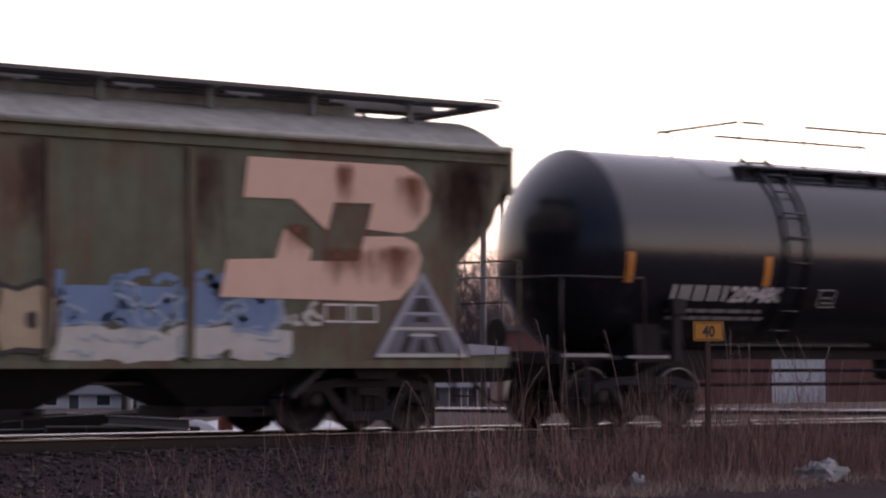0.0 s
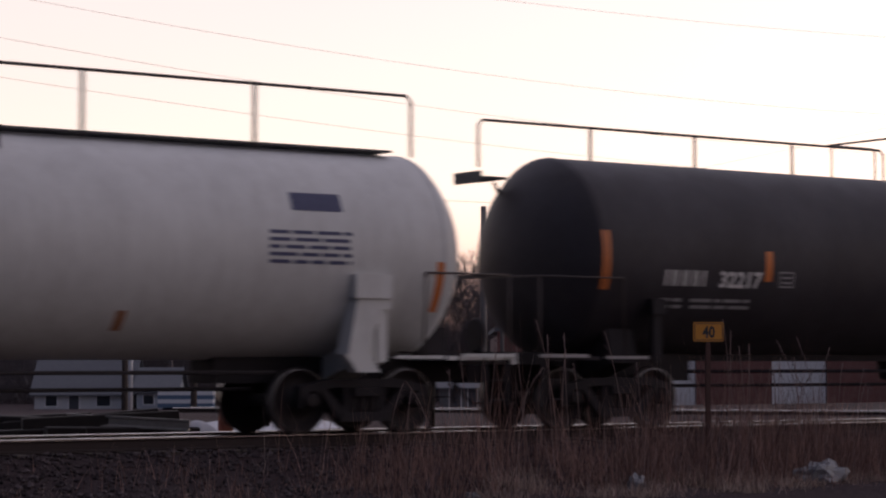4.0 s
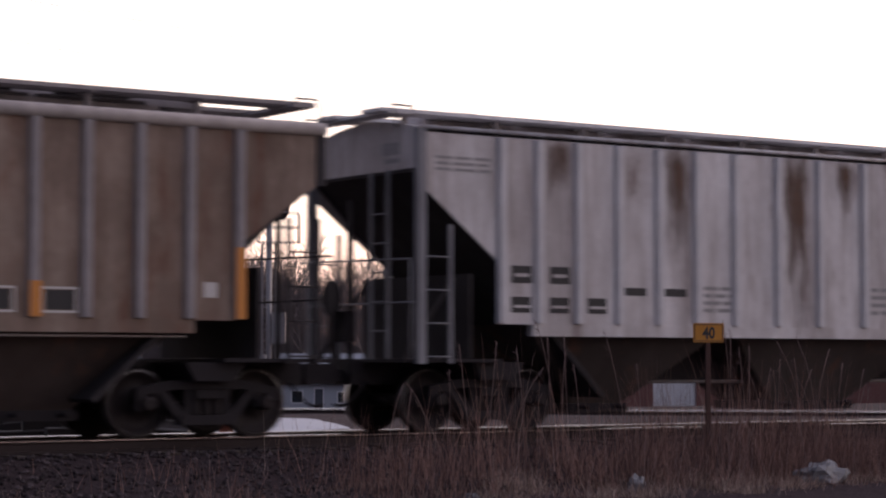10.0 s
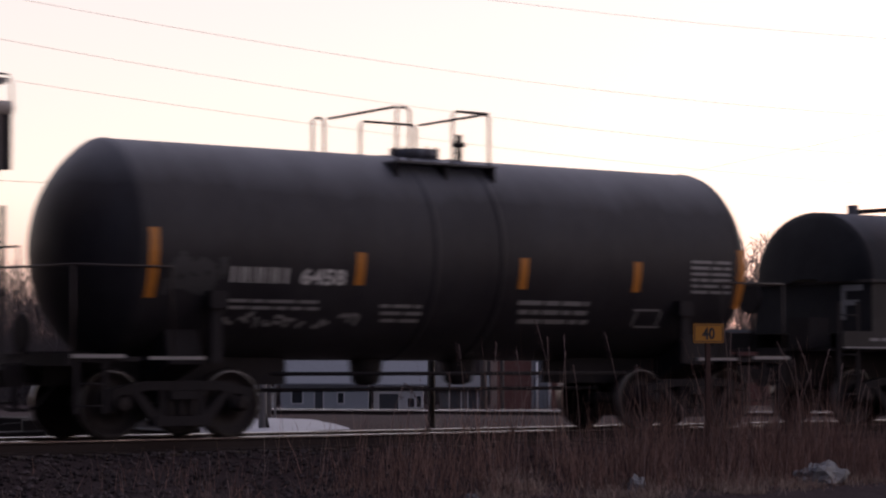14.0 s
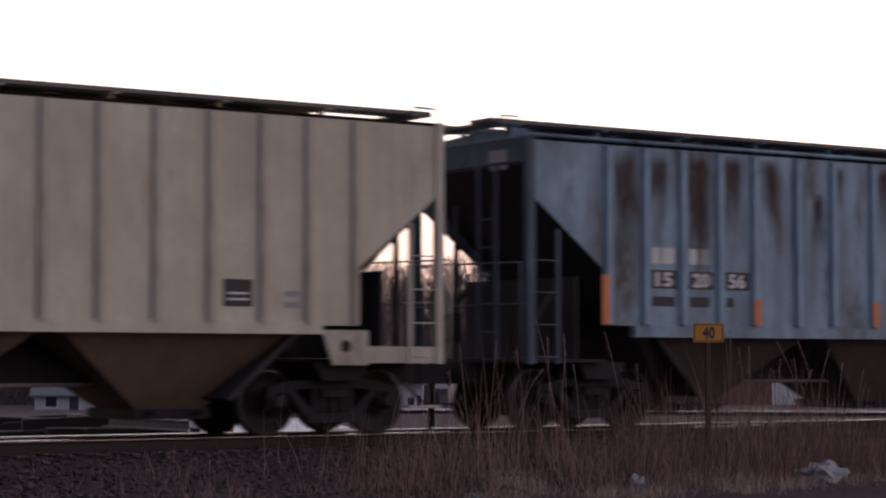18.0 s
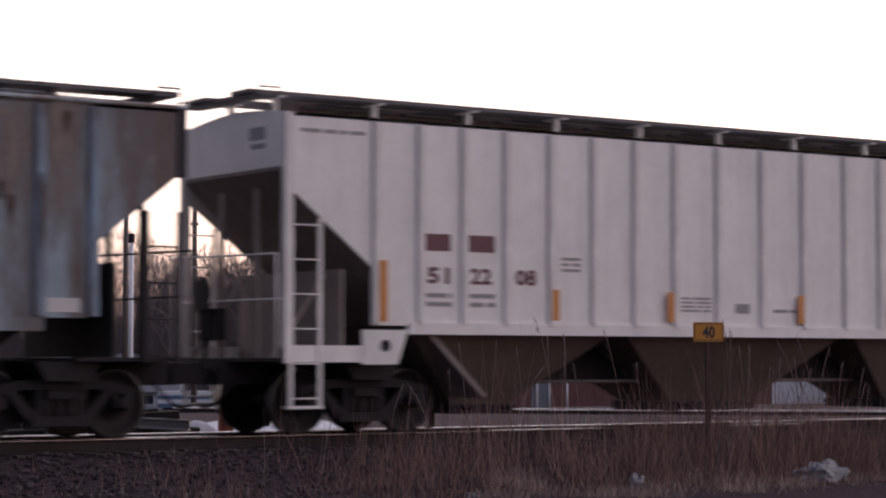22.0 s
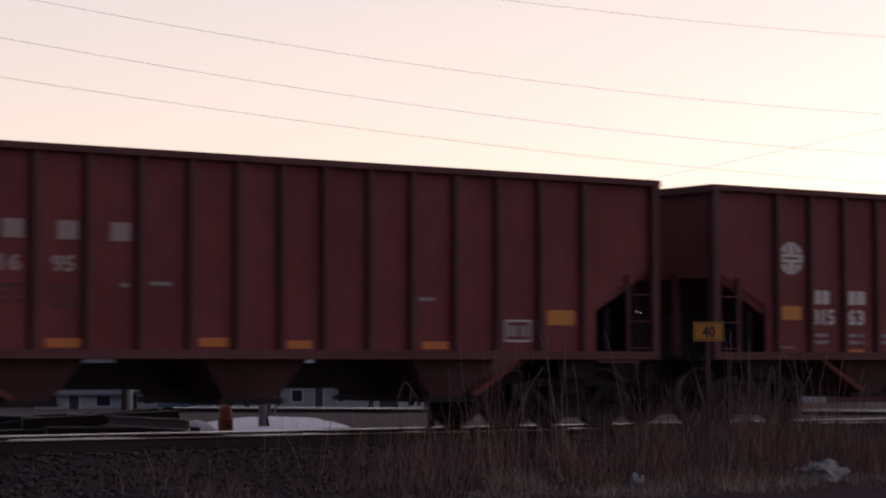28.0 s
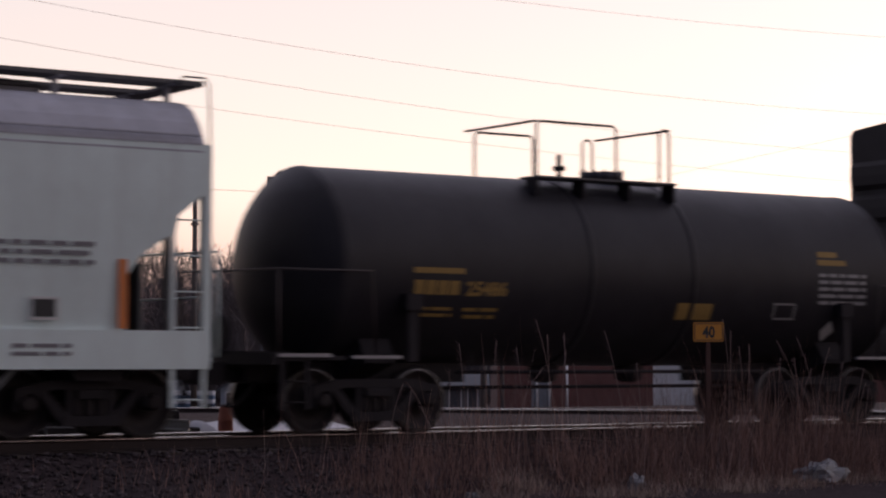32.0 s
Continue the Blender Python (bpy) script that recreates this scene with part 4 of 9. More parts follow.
def stain_material(name, colour):
    """A stain on paint that thins out towards its rim and runs down in streaks."""
    m, n, l, p = base_nodes(name)
    tone = noise_node(n, l, 6.0, 7, 0.7, (1, 1, 0.5))
    l.new(mixed(n, l, tone, tuple(c * 0.55 for c in colour), tuple(c * 1.6 for c in colour)), p.inputs["Base Color"])
    p.inputs["Roughness"].default_value, p.inputs["Specular IOR Level"].default_value = 0.9, 0.2
    tc, xyz = n.new("ShaderNodeTexCoord"), n.new("ShaderNodeSeparateXYZ")
    l.new(tc.outputs["Generated"], xyz.inputs[0])

    def calc(op, a, b=0.0):
        x = n.new("ShaderNodeMath")
        x.operation = op
        for s, v in zip(x.inputs, (a, b)):
            if isinstance(v, float):
                s.default_value = v
            else:
                l.new(v, s)
        return x.outputs[0]

    side = calc("SUBTRACT", calc("MULTIPLY", xyz.outputs[0], 2.0), 1.0)
    across = calc("SUBTRACT", 1.0, calc("MULTIPLY", side, side))
    down = ramp(n, l, xyz.outputs[2], 0.0, 0.75)
    body = calc("MULTIPLY", calc("MULTIPLY", across, down), ramp(n, l, calc("SUBTRACT", 1.0, xyz.outputs[2]), -0.06, 0.12))
    ragged = noise_node(n, l, 2.2, 10, 0.78, (3.2, 3.2, 0.5))
    l.new(ramp(n, l, calc("ADD", calc("MULTIPLY", body, 0.8), calc("MULTIPLY", ragged, 2.2)), 1.25, 2.1), p.inputs["Alpha"])
    return m


def rust_patch(car, x0, x1, z0, z1, material, y):
    """A patch of rust on the side sheet, thick at its top and ragged towards its foot."""
    bm = bmesh.new()
    plate_grid(bm, x0, x1, z0, z1, rows=2)
    put_mark(bm, material, "rust_patch", car, "ragged brown rust patch", y)


def tape(car, xs, z0, z1, w, material, y=None, tank=None):
    for x in xs:
        bars([(x - w / 2, x + w / 2, z0, z1)], material, "reflector_tape", car, "strip of reflector tape", y, tank)


def placard(car, x, z, w=0.36, h=0.42, colour=None):
    """A diamond hazard placard on a small holder that hangs from the tank's end frame."""
    bm = bmesh.new()
    box(bm, x - 0.03, x + 0.03, -1.44, -1.41, z - 0.1, z + 0.55)
    rod(bm, (x, -1.42, z + 0.5), (x, -0.7, z + 0.5), 0.02, 6)
    holder = part("placard_holder", bm, DARK, car)
    bm = bmesh.new()
    slab([(x - w / 2, z), (x, z - h / 2), (x + w / 2, z), (x, z + h / 2)], -1.455, -1.442, bm)
    part("hazard_placard", bm, colour or REDMARK, holder, "red diamond hazard placard with a white band")
    bm = bmesh.new()
    box(bm, x - w * 0.36, x + w * 0.36, -1.459, -1.456, z - 0.045, z + 0.045)
    part("placard_band", bm, WHITE, holder)


# near-black: the shade under the hoppers' ends is put into this colour
ENDSHADE = paint("shaded_slope_sheet", (0.042, 0.037, 0.039), grime=0.6, rough=0.75, seed=0.3, gloss=0.15)
# darker copies of the cars' paints for ends that lie in shade
DIMFRAME = paint("shade_brown_end_frame", (0.085, 0.078, 0.078), grime=0.6, rough=0.75, seed=0.5, gloss=0.3)
DIMBLUE = paint("shade_dimmed_blue_end", (0.085, 0.11, 0.14), dirt=(0.03, 0.027, 0.026), grime=0.8, rough=0.75, seed=0.7, gloss=0.3)
Y_SIDE, Y_POST = -1.502, -1.576

# green covered hopper with a large emblem and graffiti
GREEN = paint("faded_olive_green_paint", (0.128, 0.134, 0.086), dirt=(0.07, 0.045, 0.035), grime=0.9, rust=0.55, rust_colour=(0.09, 0.045, 0.03), rough=0.7, seed=1)
GREENRUST = stain_material("dark_rust_on_green", (0.075, 0.042, 0.034))
GREEN_ROOF = paint("pale_dusty_roof", (0.3, 0.3, 0.28), grime=0.8, rough=0.8, seed=1.4)
BLUEGRAF = plain("pale_blue_spray_paint", (0.16, 0.24, 0.4), 0.7, vary=0.2, scale=3)
PALEBLUE = plain("chalky_blue_spray_paint", (0.3, 0.36, 0.45), 0.7, vary=0.25, scale=4)
WHITEGRAF = plain("dirty_white_spray_paint", (0.5, 0.49, 0.46), 0.7, vary=0.25, scale=4)
TANGRAF = plain("tan_spray_paint", (0.42, 0.33, 0.22), 0.7, vary=0.25, scale=4)
car = covered_hopper("covered_hopper_car", "faded olive green covered hopper car with graffiti and a peach emblem", 2.0, GREEN, z0=0.98, z1=4.02, cut=[(0.98, 0.06), (1.12, 0.06), (1.14, 1.0), (2.35, 1.0), (2.95, 0.38), (3.85, 0.06), (4.02, 0.03)],
                     chord=0.05, roof_rise=0.55, board=4.8, support0=0.6, sill=(0.9, 1.0), sill_x=0.1, roof_skin=GREEN_ROOF, slope_skin=ENDSHADE,
                     chutes=((3.6, 4.8), (7.0, 9.6), (11.8, 13.0)), trucks=(2.0, 14.4), bulge=lambda z: 1.5 + 0.05 * math.sin((z - 0.98) / 3.04 * math.pi), chute_skin=DARK, end_frame=False, trough_end=0.5)
for k, z in enumerate((3.83, 3.98)):
    bm = bmesh.new()
    box(bm, 0.1, 16.5, -1.56, -1.5, z, z + 0.03)
    part("eave_bead", bm, GREEN, car)
P = PEACH
bm = bmesh.new()
for poly in ([(12.2, 3.72), (14.67, 3.72), (14.98, 3.58), (15.12, 3.32), (15.08, 3.07), (14.86, 2.82), (14.63, 2.77), (14.07, 2.81), (14.17, 3.17), (13.54, 3.16), (13.43, 2.77), (12.89, 3.18), (12.13, 3.17)],
             [(11.89, 2.34), (12.62, 2.37), (12.76, 2.78), (13.19, 2.5), (13.15, 2.35), (13.94, 2.37), (14.03, 2.71), (14.67, 2.73), (14.89, 2.64), (14.98, 2.43), (14.89, 2.12), (14.6, 1.85), (14.25, 1.82), (11.78, 1.84)]):
    bm.faces.new([bm.verts.new((x, -0.004, z)) for x, z in poly])
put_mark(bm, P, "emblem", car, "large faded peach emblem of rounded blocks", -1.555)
graffiti(car, 9.5, 12.75, 1.42, 2.08, 4, BLUEGRAF, PALEBLUE, 11, -1.535, spots=False)
strokes(car, 9.5, 12.8, 1.5, 2.15, 16, BLUEGRAF, 12, -1.544, thick=0.1)
strokes(car, 9.5, 12.8, 1.45, 2.0, 12, PALEBLUE, 13, -1.548, thick=0.05)
graffiti(car, 9.3, 12.8, 1.0, 1.48, 4, WHITEGRAF, WHITEGRAF, 21, -1.53, spots=False)
strokes(car, 9.3, 12.9, 1.05, 1.45, 10, PALEBLUE, 22, -1.541, thick=0.03)
graffiti(car, 5.6, 9.45, 1.05, 2.05, 5, TANGRAF, BLACKMARK, 31, -1.54)
bars(frame_bars(13.4, 13.8, 1.52, 1.78) + frame_bars(13.85, 14.25, 1.52, 1.78), WHITE, "service_panel", car, "white-framed service panels", -1.535)
CHALK = plain("chalky_grey_spray_paint", (0.33, 0.33, 0.38), 0.8, vary=0.3, scale=6)
SLATE = plain("slate_grey_spray_paint", (0.15, 0.15, 0.185), 0.8, vary=0.35, scale=5)
INK = plain("inky_spray_paint", (0.035, 0.03, 0.034), 0.8, vary=0.3, scale=5)
for k, (skin, poly) in enumerate([(SLATE, [(14.2, 1.05), (15.8, 1.05), (15.0, 2.25)]),
                                  (INK, [(14.83, 1.68), (15.17, 1.68), (15.08, 1.88), (14.92, 1.88)]), (INK, [(14.86, 1.54), (15.14, 1.54), (15.1, 1.62), (14.9, 1.62)]), (INK, [(14.62, 1.12), (14.75, 1.12), (14.87, 1.4), (14.74, 1.4)]),
                                  (INK, [(15.38, 1.12), (15.25, 1.12), (15.13, 1.4), (15.26, 1.4)]), (INK, [(14.9, 1.12), (15.1, 1.12), (15.04, 1.3), (14.96, 1.3)]),
                                  (CHALK, [(14.2, 1.05), (14.34, 1.05), (15.0, 2.12), (15.0, 2.25)]), (CHALK, [(15.8, 1.05), (15.66, 1.05), (15.0, 2.12), (15.0, 2.25)]), (WHITEGRAF, [(14.24, 1.05), (15.76, 1.05), (15.73, 1.1), (14.27, 1.1)]),
                                  (WHITEGRAF, [(14.47, 1.43), (15.53, 1.43), (15.51, 1.47), (14.5, 1.47)]), (CHALK, [(14.68, 1.64), (15.32, 1.64), (15.29, 1.68), (14.71, 1.68)]), (CHALK, [(14.83, 1.88), (15.17, 1.88), (15.15, 1.91), (14.85, 1.91)]),
                                  (WHITEGRAF, [(14.78, 1.34), (15.22, 1.34), (15.2, 1.38), (14.8, 1.38)]), (CHALK, [(15.8, 1.08), (16.5, 1.1), (16.5, 1.2), (15.75, 1.24)])]):
    bm = bmesh.new()
    bm.faces.new([bm.verts.new((x, -0.004, z)) for x, z in poly])
    put_mark(bm, skin, "graffiti", car, "grey and white spray-painted pyramid", -1.541 - 0.0008 * k)
RUSTRUN = stain_material("brown_rust_run", (0.2, 0.085, 0.05))
for x0, x1, z0, z1 in ((14.1, 15.0, 1.9, 2.6), (13.3, 14.2, 2.0, 2.55), (14.5, 15.1, 2.9, 3.6), (12.75, 13.2, 2.4, 2.85), (13.5, 13.9, 3.0, 3.7)):
    rust_patch(car, x0, x1, z0, z1, RUSTRUN, -1.558)
for x0, x1, z0, z1 in ((15.1, 16.3, 1.9, 3.8), (15.3, 16.4, 2.6, 3.9), (11.2, 11.9, 2.2, 3.8), (8.9, 9.5, 2.2, 3.8)):
    rust_patch(car, x0, x1, z0, z1, GREENRUST, -1.552)
strokes(car, 12.8, 13.4, 1.5, 1.8, 6, WHITEGRAF, 7, -1.535, thick=0.06)
pb = bmesh.new()
slab([(-0.05, 1.0), (0.05, 1.0), (0.05, 3.8), (-0.05, 3.8)], -1.585, -1.54, pb)
me = mesh_of("side_post", pb, GREEN)
for x in (3.3, 5.3, 7.3, 9.35, 11.35):
    part("side_post", me, None, car).location.x = x

# long black tank car
GLOSS = paint("glossy_black_tank_paint", (0.011, 0.012, 0.018), dirt=(0.025, 0.022, 0.022), grime=0.25, rough=0.2, seed=2, fade=0.05, gloss=0.6, dust=(3.6, 4.4, 0.08))
T1 = (2.72, 1.57)
car = tank_car("tank_car", "long glossy black tank car with white lettering and amber tape", 20.7, GLOSS, 16.72, 1.57, 2.72, (0.75, 16.0), walk_full=False, platform=(2.8, 9.9), plat_z=4.12,
               dome=8.45, guard=(2.8, 9.65, 4.82), near_rails=((2.83, 3.4), (4.22, 8.05), (9.25, 9.65)), far_rails=((2.65, 3.0), (3.9, 7.6), (8.9, 9.6)), ladder_x=3.45, bulb=0.55, keel=0.12)
tape(car, (0.12, 2.92, 5.87, 8.54, 11.4, 14.15), 2.18, 2.64, 0.16, AMBER, tank=T1)
tape(car, (16.8,), 2.0, 2.85, 0.16, AMBER, tank=T1)
bars(twin(0.96, 0.29, 0.23, 1.93, 2.17, 4), WHITE, "owner_mark", car, "white block lettering", tank=T1)
digits("209480", 2.1, 1.93, 0.24, 1.12, WHITE, car, "white car number", tank=T1)
bars(lines(0.85, 2.85, 1.62, 1.84, 2, 3) + lines(10.27, 12.3, 1.86, 2.02, 1, 4) + lines(10.6, 11.9, 1.74, 1.86, 1, 9) + lines(15.1, 15.75, 1.98, 2.1, 1, 8), GREYMARK, "small_lettering", car, "small white lettering", tank=T1)
bars(frame_bars(4.03, 4.4, 1.86, 2.15, 0.025) + [(4.1, 4.33, 1.92, 1.95), (4.1, 4.33, 2.0, 2.03)], GREYMARK, "service_panel", car, "small framed panel", tank=T1)
bars([(8.95, 9.8, 1.64, 1.9)], AMBER, "notice_plate", car, "amber notice plate", tank=T1)
bars(lines(9.02, 9.73, 1.67, 1.87, 3, 14), CREAMMARK, "small_lettering", car, "", tank=(2.72, 1.576))
bars(frame_bars(14.7, 15.25, 1.5, 1.95), GREYMARK, "placard_frame", car, "empty placard frame", tank=T1)
bars([(15.6, 16.4, 2.2, 2.68)], GREYMARK, "data_panel", car, "grey panel of small lettering", tank=T1)
bars(lines(15.62, 16.38, 2.22, 2.66, 5, 13), BLACKMARK, "small_lettering", car, "", tank=(2.72, 1.576))
placard(car, 15.28, 1.46)

# pale grey tank car
PALE = paint("dusty_pale_grey_paint", (0.62, 0.62, 0.6), dirt=(0.2, 0.17, 0.15), grime=0.3, rough=0.42, seed=3, fade=0.05)
T2 = (2.52, 1.5)
car = tank_car("tank_car", "dusty pale grey tank car with faded blue lettering", 40.1, PALE, 18.15, 1.5, 2.52, (0.8, 17.05), rail_y=-0.95, walkway=True, rail_z=4.8, rail_runs=((0.0, 9.0), (10.2, 17.9)), lid_skin=GRATE, dome=9.35, dome_r=0.47, dome_z=4.82,
               platform=(6.9, 11.6), plat_z=4.0, guard=(8.2, 11.0, 4.85), sill_skin=PALE, bulb=0.56)
NAVY = plain("faded_navy_lettering", (0.07, 0.075, 0.14), 0.7, vary=0.3, scale=12)
bars(twin(1.76, 0.18, 0.14, 2.24, 2.5, 4), NAVY, "owner_mark", car, "faded navy block lettering", tank=T2)
digits("191", 2.62, 2.24, 0.26, 0.42, NAVY, car, "faded navy car number", tank=T2)
bars(lines(1.7, 3.05, 1.78, 1.95, 2, 31), GREYMARK, "small_lettering", car, "", tank=T2)
strokes(car, 3.4, 4.72, 1.62, 2.1, 16, NAVY, 41, 0, T2, 0.04)
tape(car, (0.1, 18.05), 1.7, 2.4, 0.15, ORANGE, tank=T2)
tape(car, (1.5, 5.9, 9.4, 13.0), 1.4, 1.66, 0.15, DULLORANGE, tank=T2)
bars([(8.7, 9.25, 1.72, 1.92)], CREAMMARK, "notice_plate", car, "faded yellow notice plate", tank=T2)
bars(lines(15.3, 16.6, 2.3, 2.8, 5, 33), NAVY, "data_panel", car, "faded panel of small lettering", tank=T2)
bars([(15.6, 16.4, 3.05, 3.3)], NAVY, "stencil_patch", car, "", tank=T2)
for x, s in ((0.65, 1), (16.6, -1)):
    bm = bmesh.new()
    box(bm, x, x + 0.6, -1.56, -1.35, 1.87, 2.2)
    slab([(x + 0.05, 1.87), (x + 0.5, 1.87), (x + 0.2, 1.1), (x - 0.1, 1.1)], -1.52, -1.2, bm)
    slab([(x - 0.15, 1.1), (x + 0.25, 1.1), (x + 0.42, 0.85), (x + 0.05, 0.85)], -1.52, -1.3, bm)
    part("saddle_bracket", bm, PALE, car, "pale grey bracket that carries the tank")

# matt black tank car
MATT = paint("matt_black_tank_paint", (0.029, 0.025, 0.031), dirt=(0.055, 0.045, 0.042), grime=0.5, rough=0.52, seed=4, fade=0.1, gloss=0.3, dust=(3.8, 4.2, 0.15))
T3 = (2.62, 1.53)
car = tank_car("tank_car", "matt black tank car with orange tape and a top walkway", 61.1, MATT, 17.96, 1.53, 2.62, (0.65, 17.1), rail_z=4.8, rail_runs=((-0.6, 8.35), (10.05, 18.2)), dome=8.95, dome_z=4.8,
               platform=(8.3, 10.6), plat_z=4.03, guard=(7.0, 10.35, 4.82), near_rails=((7.4, 8.75), (9.45, 10.35)), head_step=True, bulb=0.53, keel=0.08)
tape(car, (0.08, 17.94), 2.08, 2.96, 0.16, ORANGE, tank=T3)
tape(car, (3.35, 6.23, 8.8, 11.6, 14.43), 2.26, 2.73, 0.15, ORANGE, tank=T3)
bars(twin(1.22, 0.21, 0.17, 2.16, 2.4, 4), WHITE, "owner_mark", car, "white block lettering", tank=T3)
digits("32217", 2.3, 2.16, 0.24, 0.88, WHITE, car, "white car number", tank=T3)
bars(lines(1.12, 1.55, 1.8, 2.0, 2, 51) + lines(1.72, 2.95, 1.8, 2.0, 2, 52) + lines(14.4, 15.2, 1.6, 1.85, 2, 53), GREYMARK, "small_lettering", car, "small white lettering", tank=T3)
bars(frame_bars(3.56, 3.88, 2.17, 2.42, 0.025) + [(3.62, 3.82, 2.23, 2.26), (3.62, 3.82, 2.31, 2.34)], GREYMARK, "service_panel", car, "", tank=T3)
bars([(7.65, 8.42, 1.48, 1.72)], YELLOW, "notice_plate", car, "yellow notice plate", tank=T3)
bars(lines(7.72, 8.36, 1.51, 1.69, 3, 55), CREAMMARK, "small_lettering", car, "", tank=(2.62, 1.536))
bars([(13.28, 14.16, 1.64, 1.86)], PINKMARK, "notice_plate", car, "pale red notice plate", tank=T3)
bars([(15.83, 16.9, 2.06, 2.6)], GREYMARK, "data_panel", car, "grey panel of small lettering", tank=T3)
bars(lines(15.86, 16.88, 2.08, 2.58, 6, 54), BLACKMARK, "small_lettering", car, "", tank=(2.62, 1.536))
FADEDPATCH = plain("faded_grey_patch", (0.06, 0.058, 0.062), 0.6, vary=0.2, scale=5)
bars([(15.97, 17.1, 2.8, 2.95), (16.05, 16.9, 2.95, 3.2)], FADEDPATCH, "paint_patch", car, "overpainted grey patch", tank=T3)
bars(frame_bars(15.65, 16.25, 1.58, 1.86), GREYMARK, "placard_frame", car, "", tank=T3)
placard(car, 17.45, 1.42)

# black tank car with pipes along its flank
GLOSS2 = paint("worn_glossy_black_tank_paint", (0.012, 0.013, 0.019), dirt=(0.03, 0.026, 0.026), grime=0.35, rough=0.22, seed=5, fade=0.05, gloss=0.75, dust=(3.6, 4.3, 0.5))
T4 = (2.72, 1.57)
car = tank_car("tank_car", "glossy black tank car with brown heating jackets along its side", 81.9, GLOSS2, 16.65, 1.57, 2.72, (0.45, 16.1), rail_z=4.77, rail_runs=((-0.75, 7.75), (9.45, 17.25)), dome=8.3, dome_z=4.85,
               platform=(7.3, 9.85), plat_z=3.98, guard=(6.6, 9.65, 4.77), near_rails=((7.0, 8.06), (8.75, 9.65)), head_step=True, bulb=0.55, keel=0.2)
JACKET = paint("brown_dusty_jacket", (0.09, 0.07, 0.06), grime=0.5, rough=0.5, seed=5.5)
for z in (2.86, 2.55, 2.3):
    bm = bmesh.new()
    a = math.asin((z - 2.72) / 1.57)
    y = -1.57 * math.cos(a)
    lathe(bm, [(4.15, 0.02), (4.2, 0.1), (12.65, 0.1), (12.7, 0.02)], ("x", (0, y, 2.72 + 1.57 * math.sin(a))), 12)
    part("heating_pipe", bm, JACKET, car, "brown half-round heating pipe along the tank")
tape(car, (0.1, 2.94, 4.81, 7.25, 9.57, 11.9, 13.64, 16.65), 1.88, 2.32, 0.15, ORANGE, tank=T4)
bars(twin(0.6, 0.29, 0.23, 2.11, 2.33, 4), WHITE, "owner_mark", car, "white block lettering", tank=T4)
digits("204062", 1.78, 2.11, 0.22, 0.98, WHITE, car, "white car number", tank=T4)
bars(lines(0.74, 2.4, 1.72, 1.94, 2, 61) + lines(5.74, 6.5, 1.8, 1.92, 1, 62) + lines(13.7, 15.2, 2.2, 2.43, 2, 63) + lines(13.9, 15.0, 1.95, 2.08, 1, 65), GREYMARK, "small_lettering", car, "small white lettering", tank=T4)
bars(frame_bars(3.19, 3.53, 2.09, 2.36, 0.025) + [(3.25, 3.47, 2.15, 2.18), (3.25, 3.47, 2.24, 2.27)], GREYMARK, "service_panel", car, "", tank=T4)
bars([(10.28, 11.07, 2.1, 2.4)], YELLOW, "notice_plate", car, "yellow notice plate", tank=(2.72, 1.69))
bars(lines(10.35, 11.0, 2.14, 2.36, 3, 66), CREAMMARK, "small_lettering", car, "", tank=(2.72, 1.696))
bars(frame_bars(14.43, 15.06, 1.66, 1.9), GREYMARK, "placard_frame", car, "", tank=T4)
bars([(15.2, 16.3, 2.0, 2.45)], GREYMARK, "data_panel", car, "grey panel of small lettering", tank=T4)
bars(lines(15.22, 16.28, 2.02, 2.43, 5, 64), BLACKMARK, "small_lettering", car, "", tank=(2.72, 1.576))
placard(car, 16.37, 1.39)
for k in range(12):
    bm = bmesh.new()
    box(bm, 0.9 + 1.3 * k, 1.15 + 1.3 * k, -0.85, -0.6, 4.06, 4.13)
    part("lug", bm, GLOSS2, car)

# brown-grey ribbed covered hopper
TAN = paint("brown_dusted_grey_paint", (0.31, 0.235, 0.185), dirt=(0.12, 0.08, 0.06), grime=0.7, rust=0.2, rough=0.75, seed=6, fade=0.28, panels=0.5)
TANPOST = paint("grey_dusted_posts", (0.36, 0.33, 0.33), grime=0.6, rough=0.75, seed=6.5)
# chute browns, deepened for the shade on their downward faces
BROWNCHUTE = paint("dusted_shade_dark_chute", (0.055, 0.036, 0.03), grime=0.5, rust=0.2, rough=0.85, seed=6.8)
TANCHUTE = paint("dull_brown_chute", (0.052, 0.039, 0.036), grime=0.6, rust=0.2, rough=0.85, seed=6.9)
POSTS18 = (1.5, 2.22, 2.96, 3.71, 4.44, 5.37, 6.14, 7.04, 7.93, 8.85, 9.77, 10.65, 11.4, 12.35, 13.07, 13.82, 14.54, 15.28)
car = covered_hopper("covered_hopper_car", "ribbed grey covered hopper car brown with dust and yellow tape", 100.82, TAN, end_z=3.55, board_skin=TANPOST, rail_line=AIRLINE, board=4.62, end_skin=paint("pale_blue_grey_end", (0.32, 0.34, 0.39), grime=0.5, rough=0.7, seed=6.3), front_skin=DIMFRAME, posts=POSTS18, post_skin=TANPOST, slope_skin=ENDSHADE, roof_skin=TANPOST, chute_skin=BROWNCHUTE, rear_skin=ENDSHADE)
tape(car, (1.5, 15.27), 1.57, 2.52, 0.15, AMBER, y=Y_POST)
tape(car, (4.44, 7.04, 9.77, 12.35), 1.57, 2.02, 0.16, AMBER, y=Y_POST)
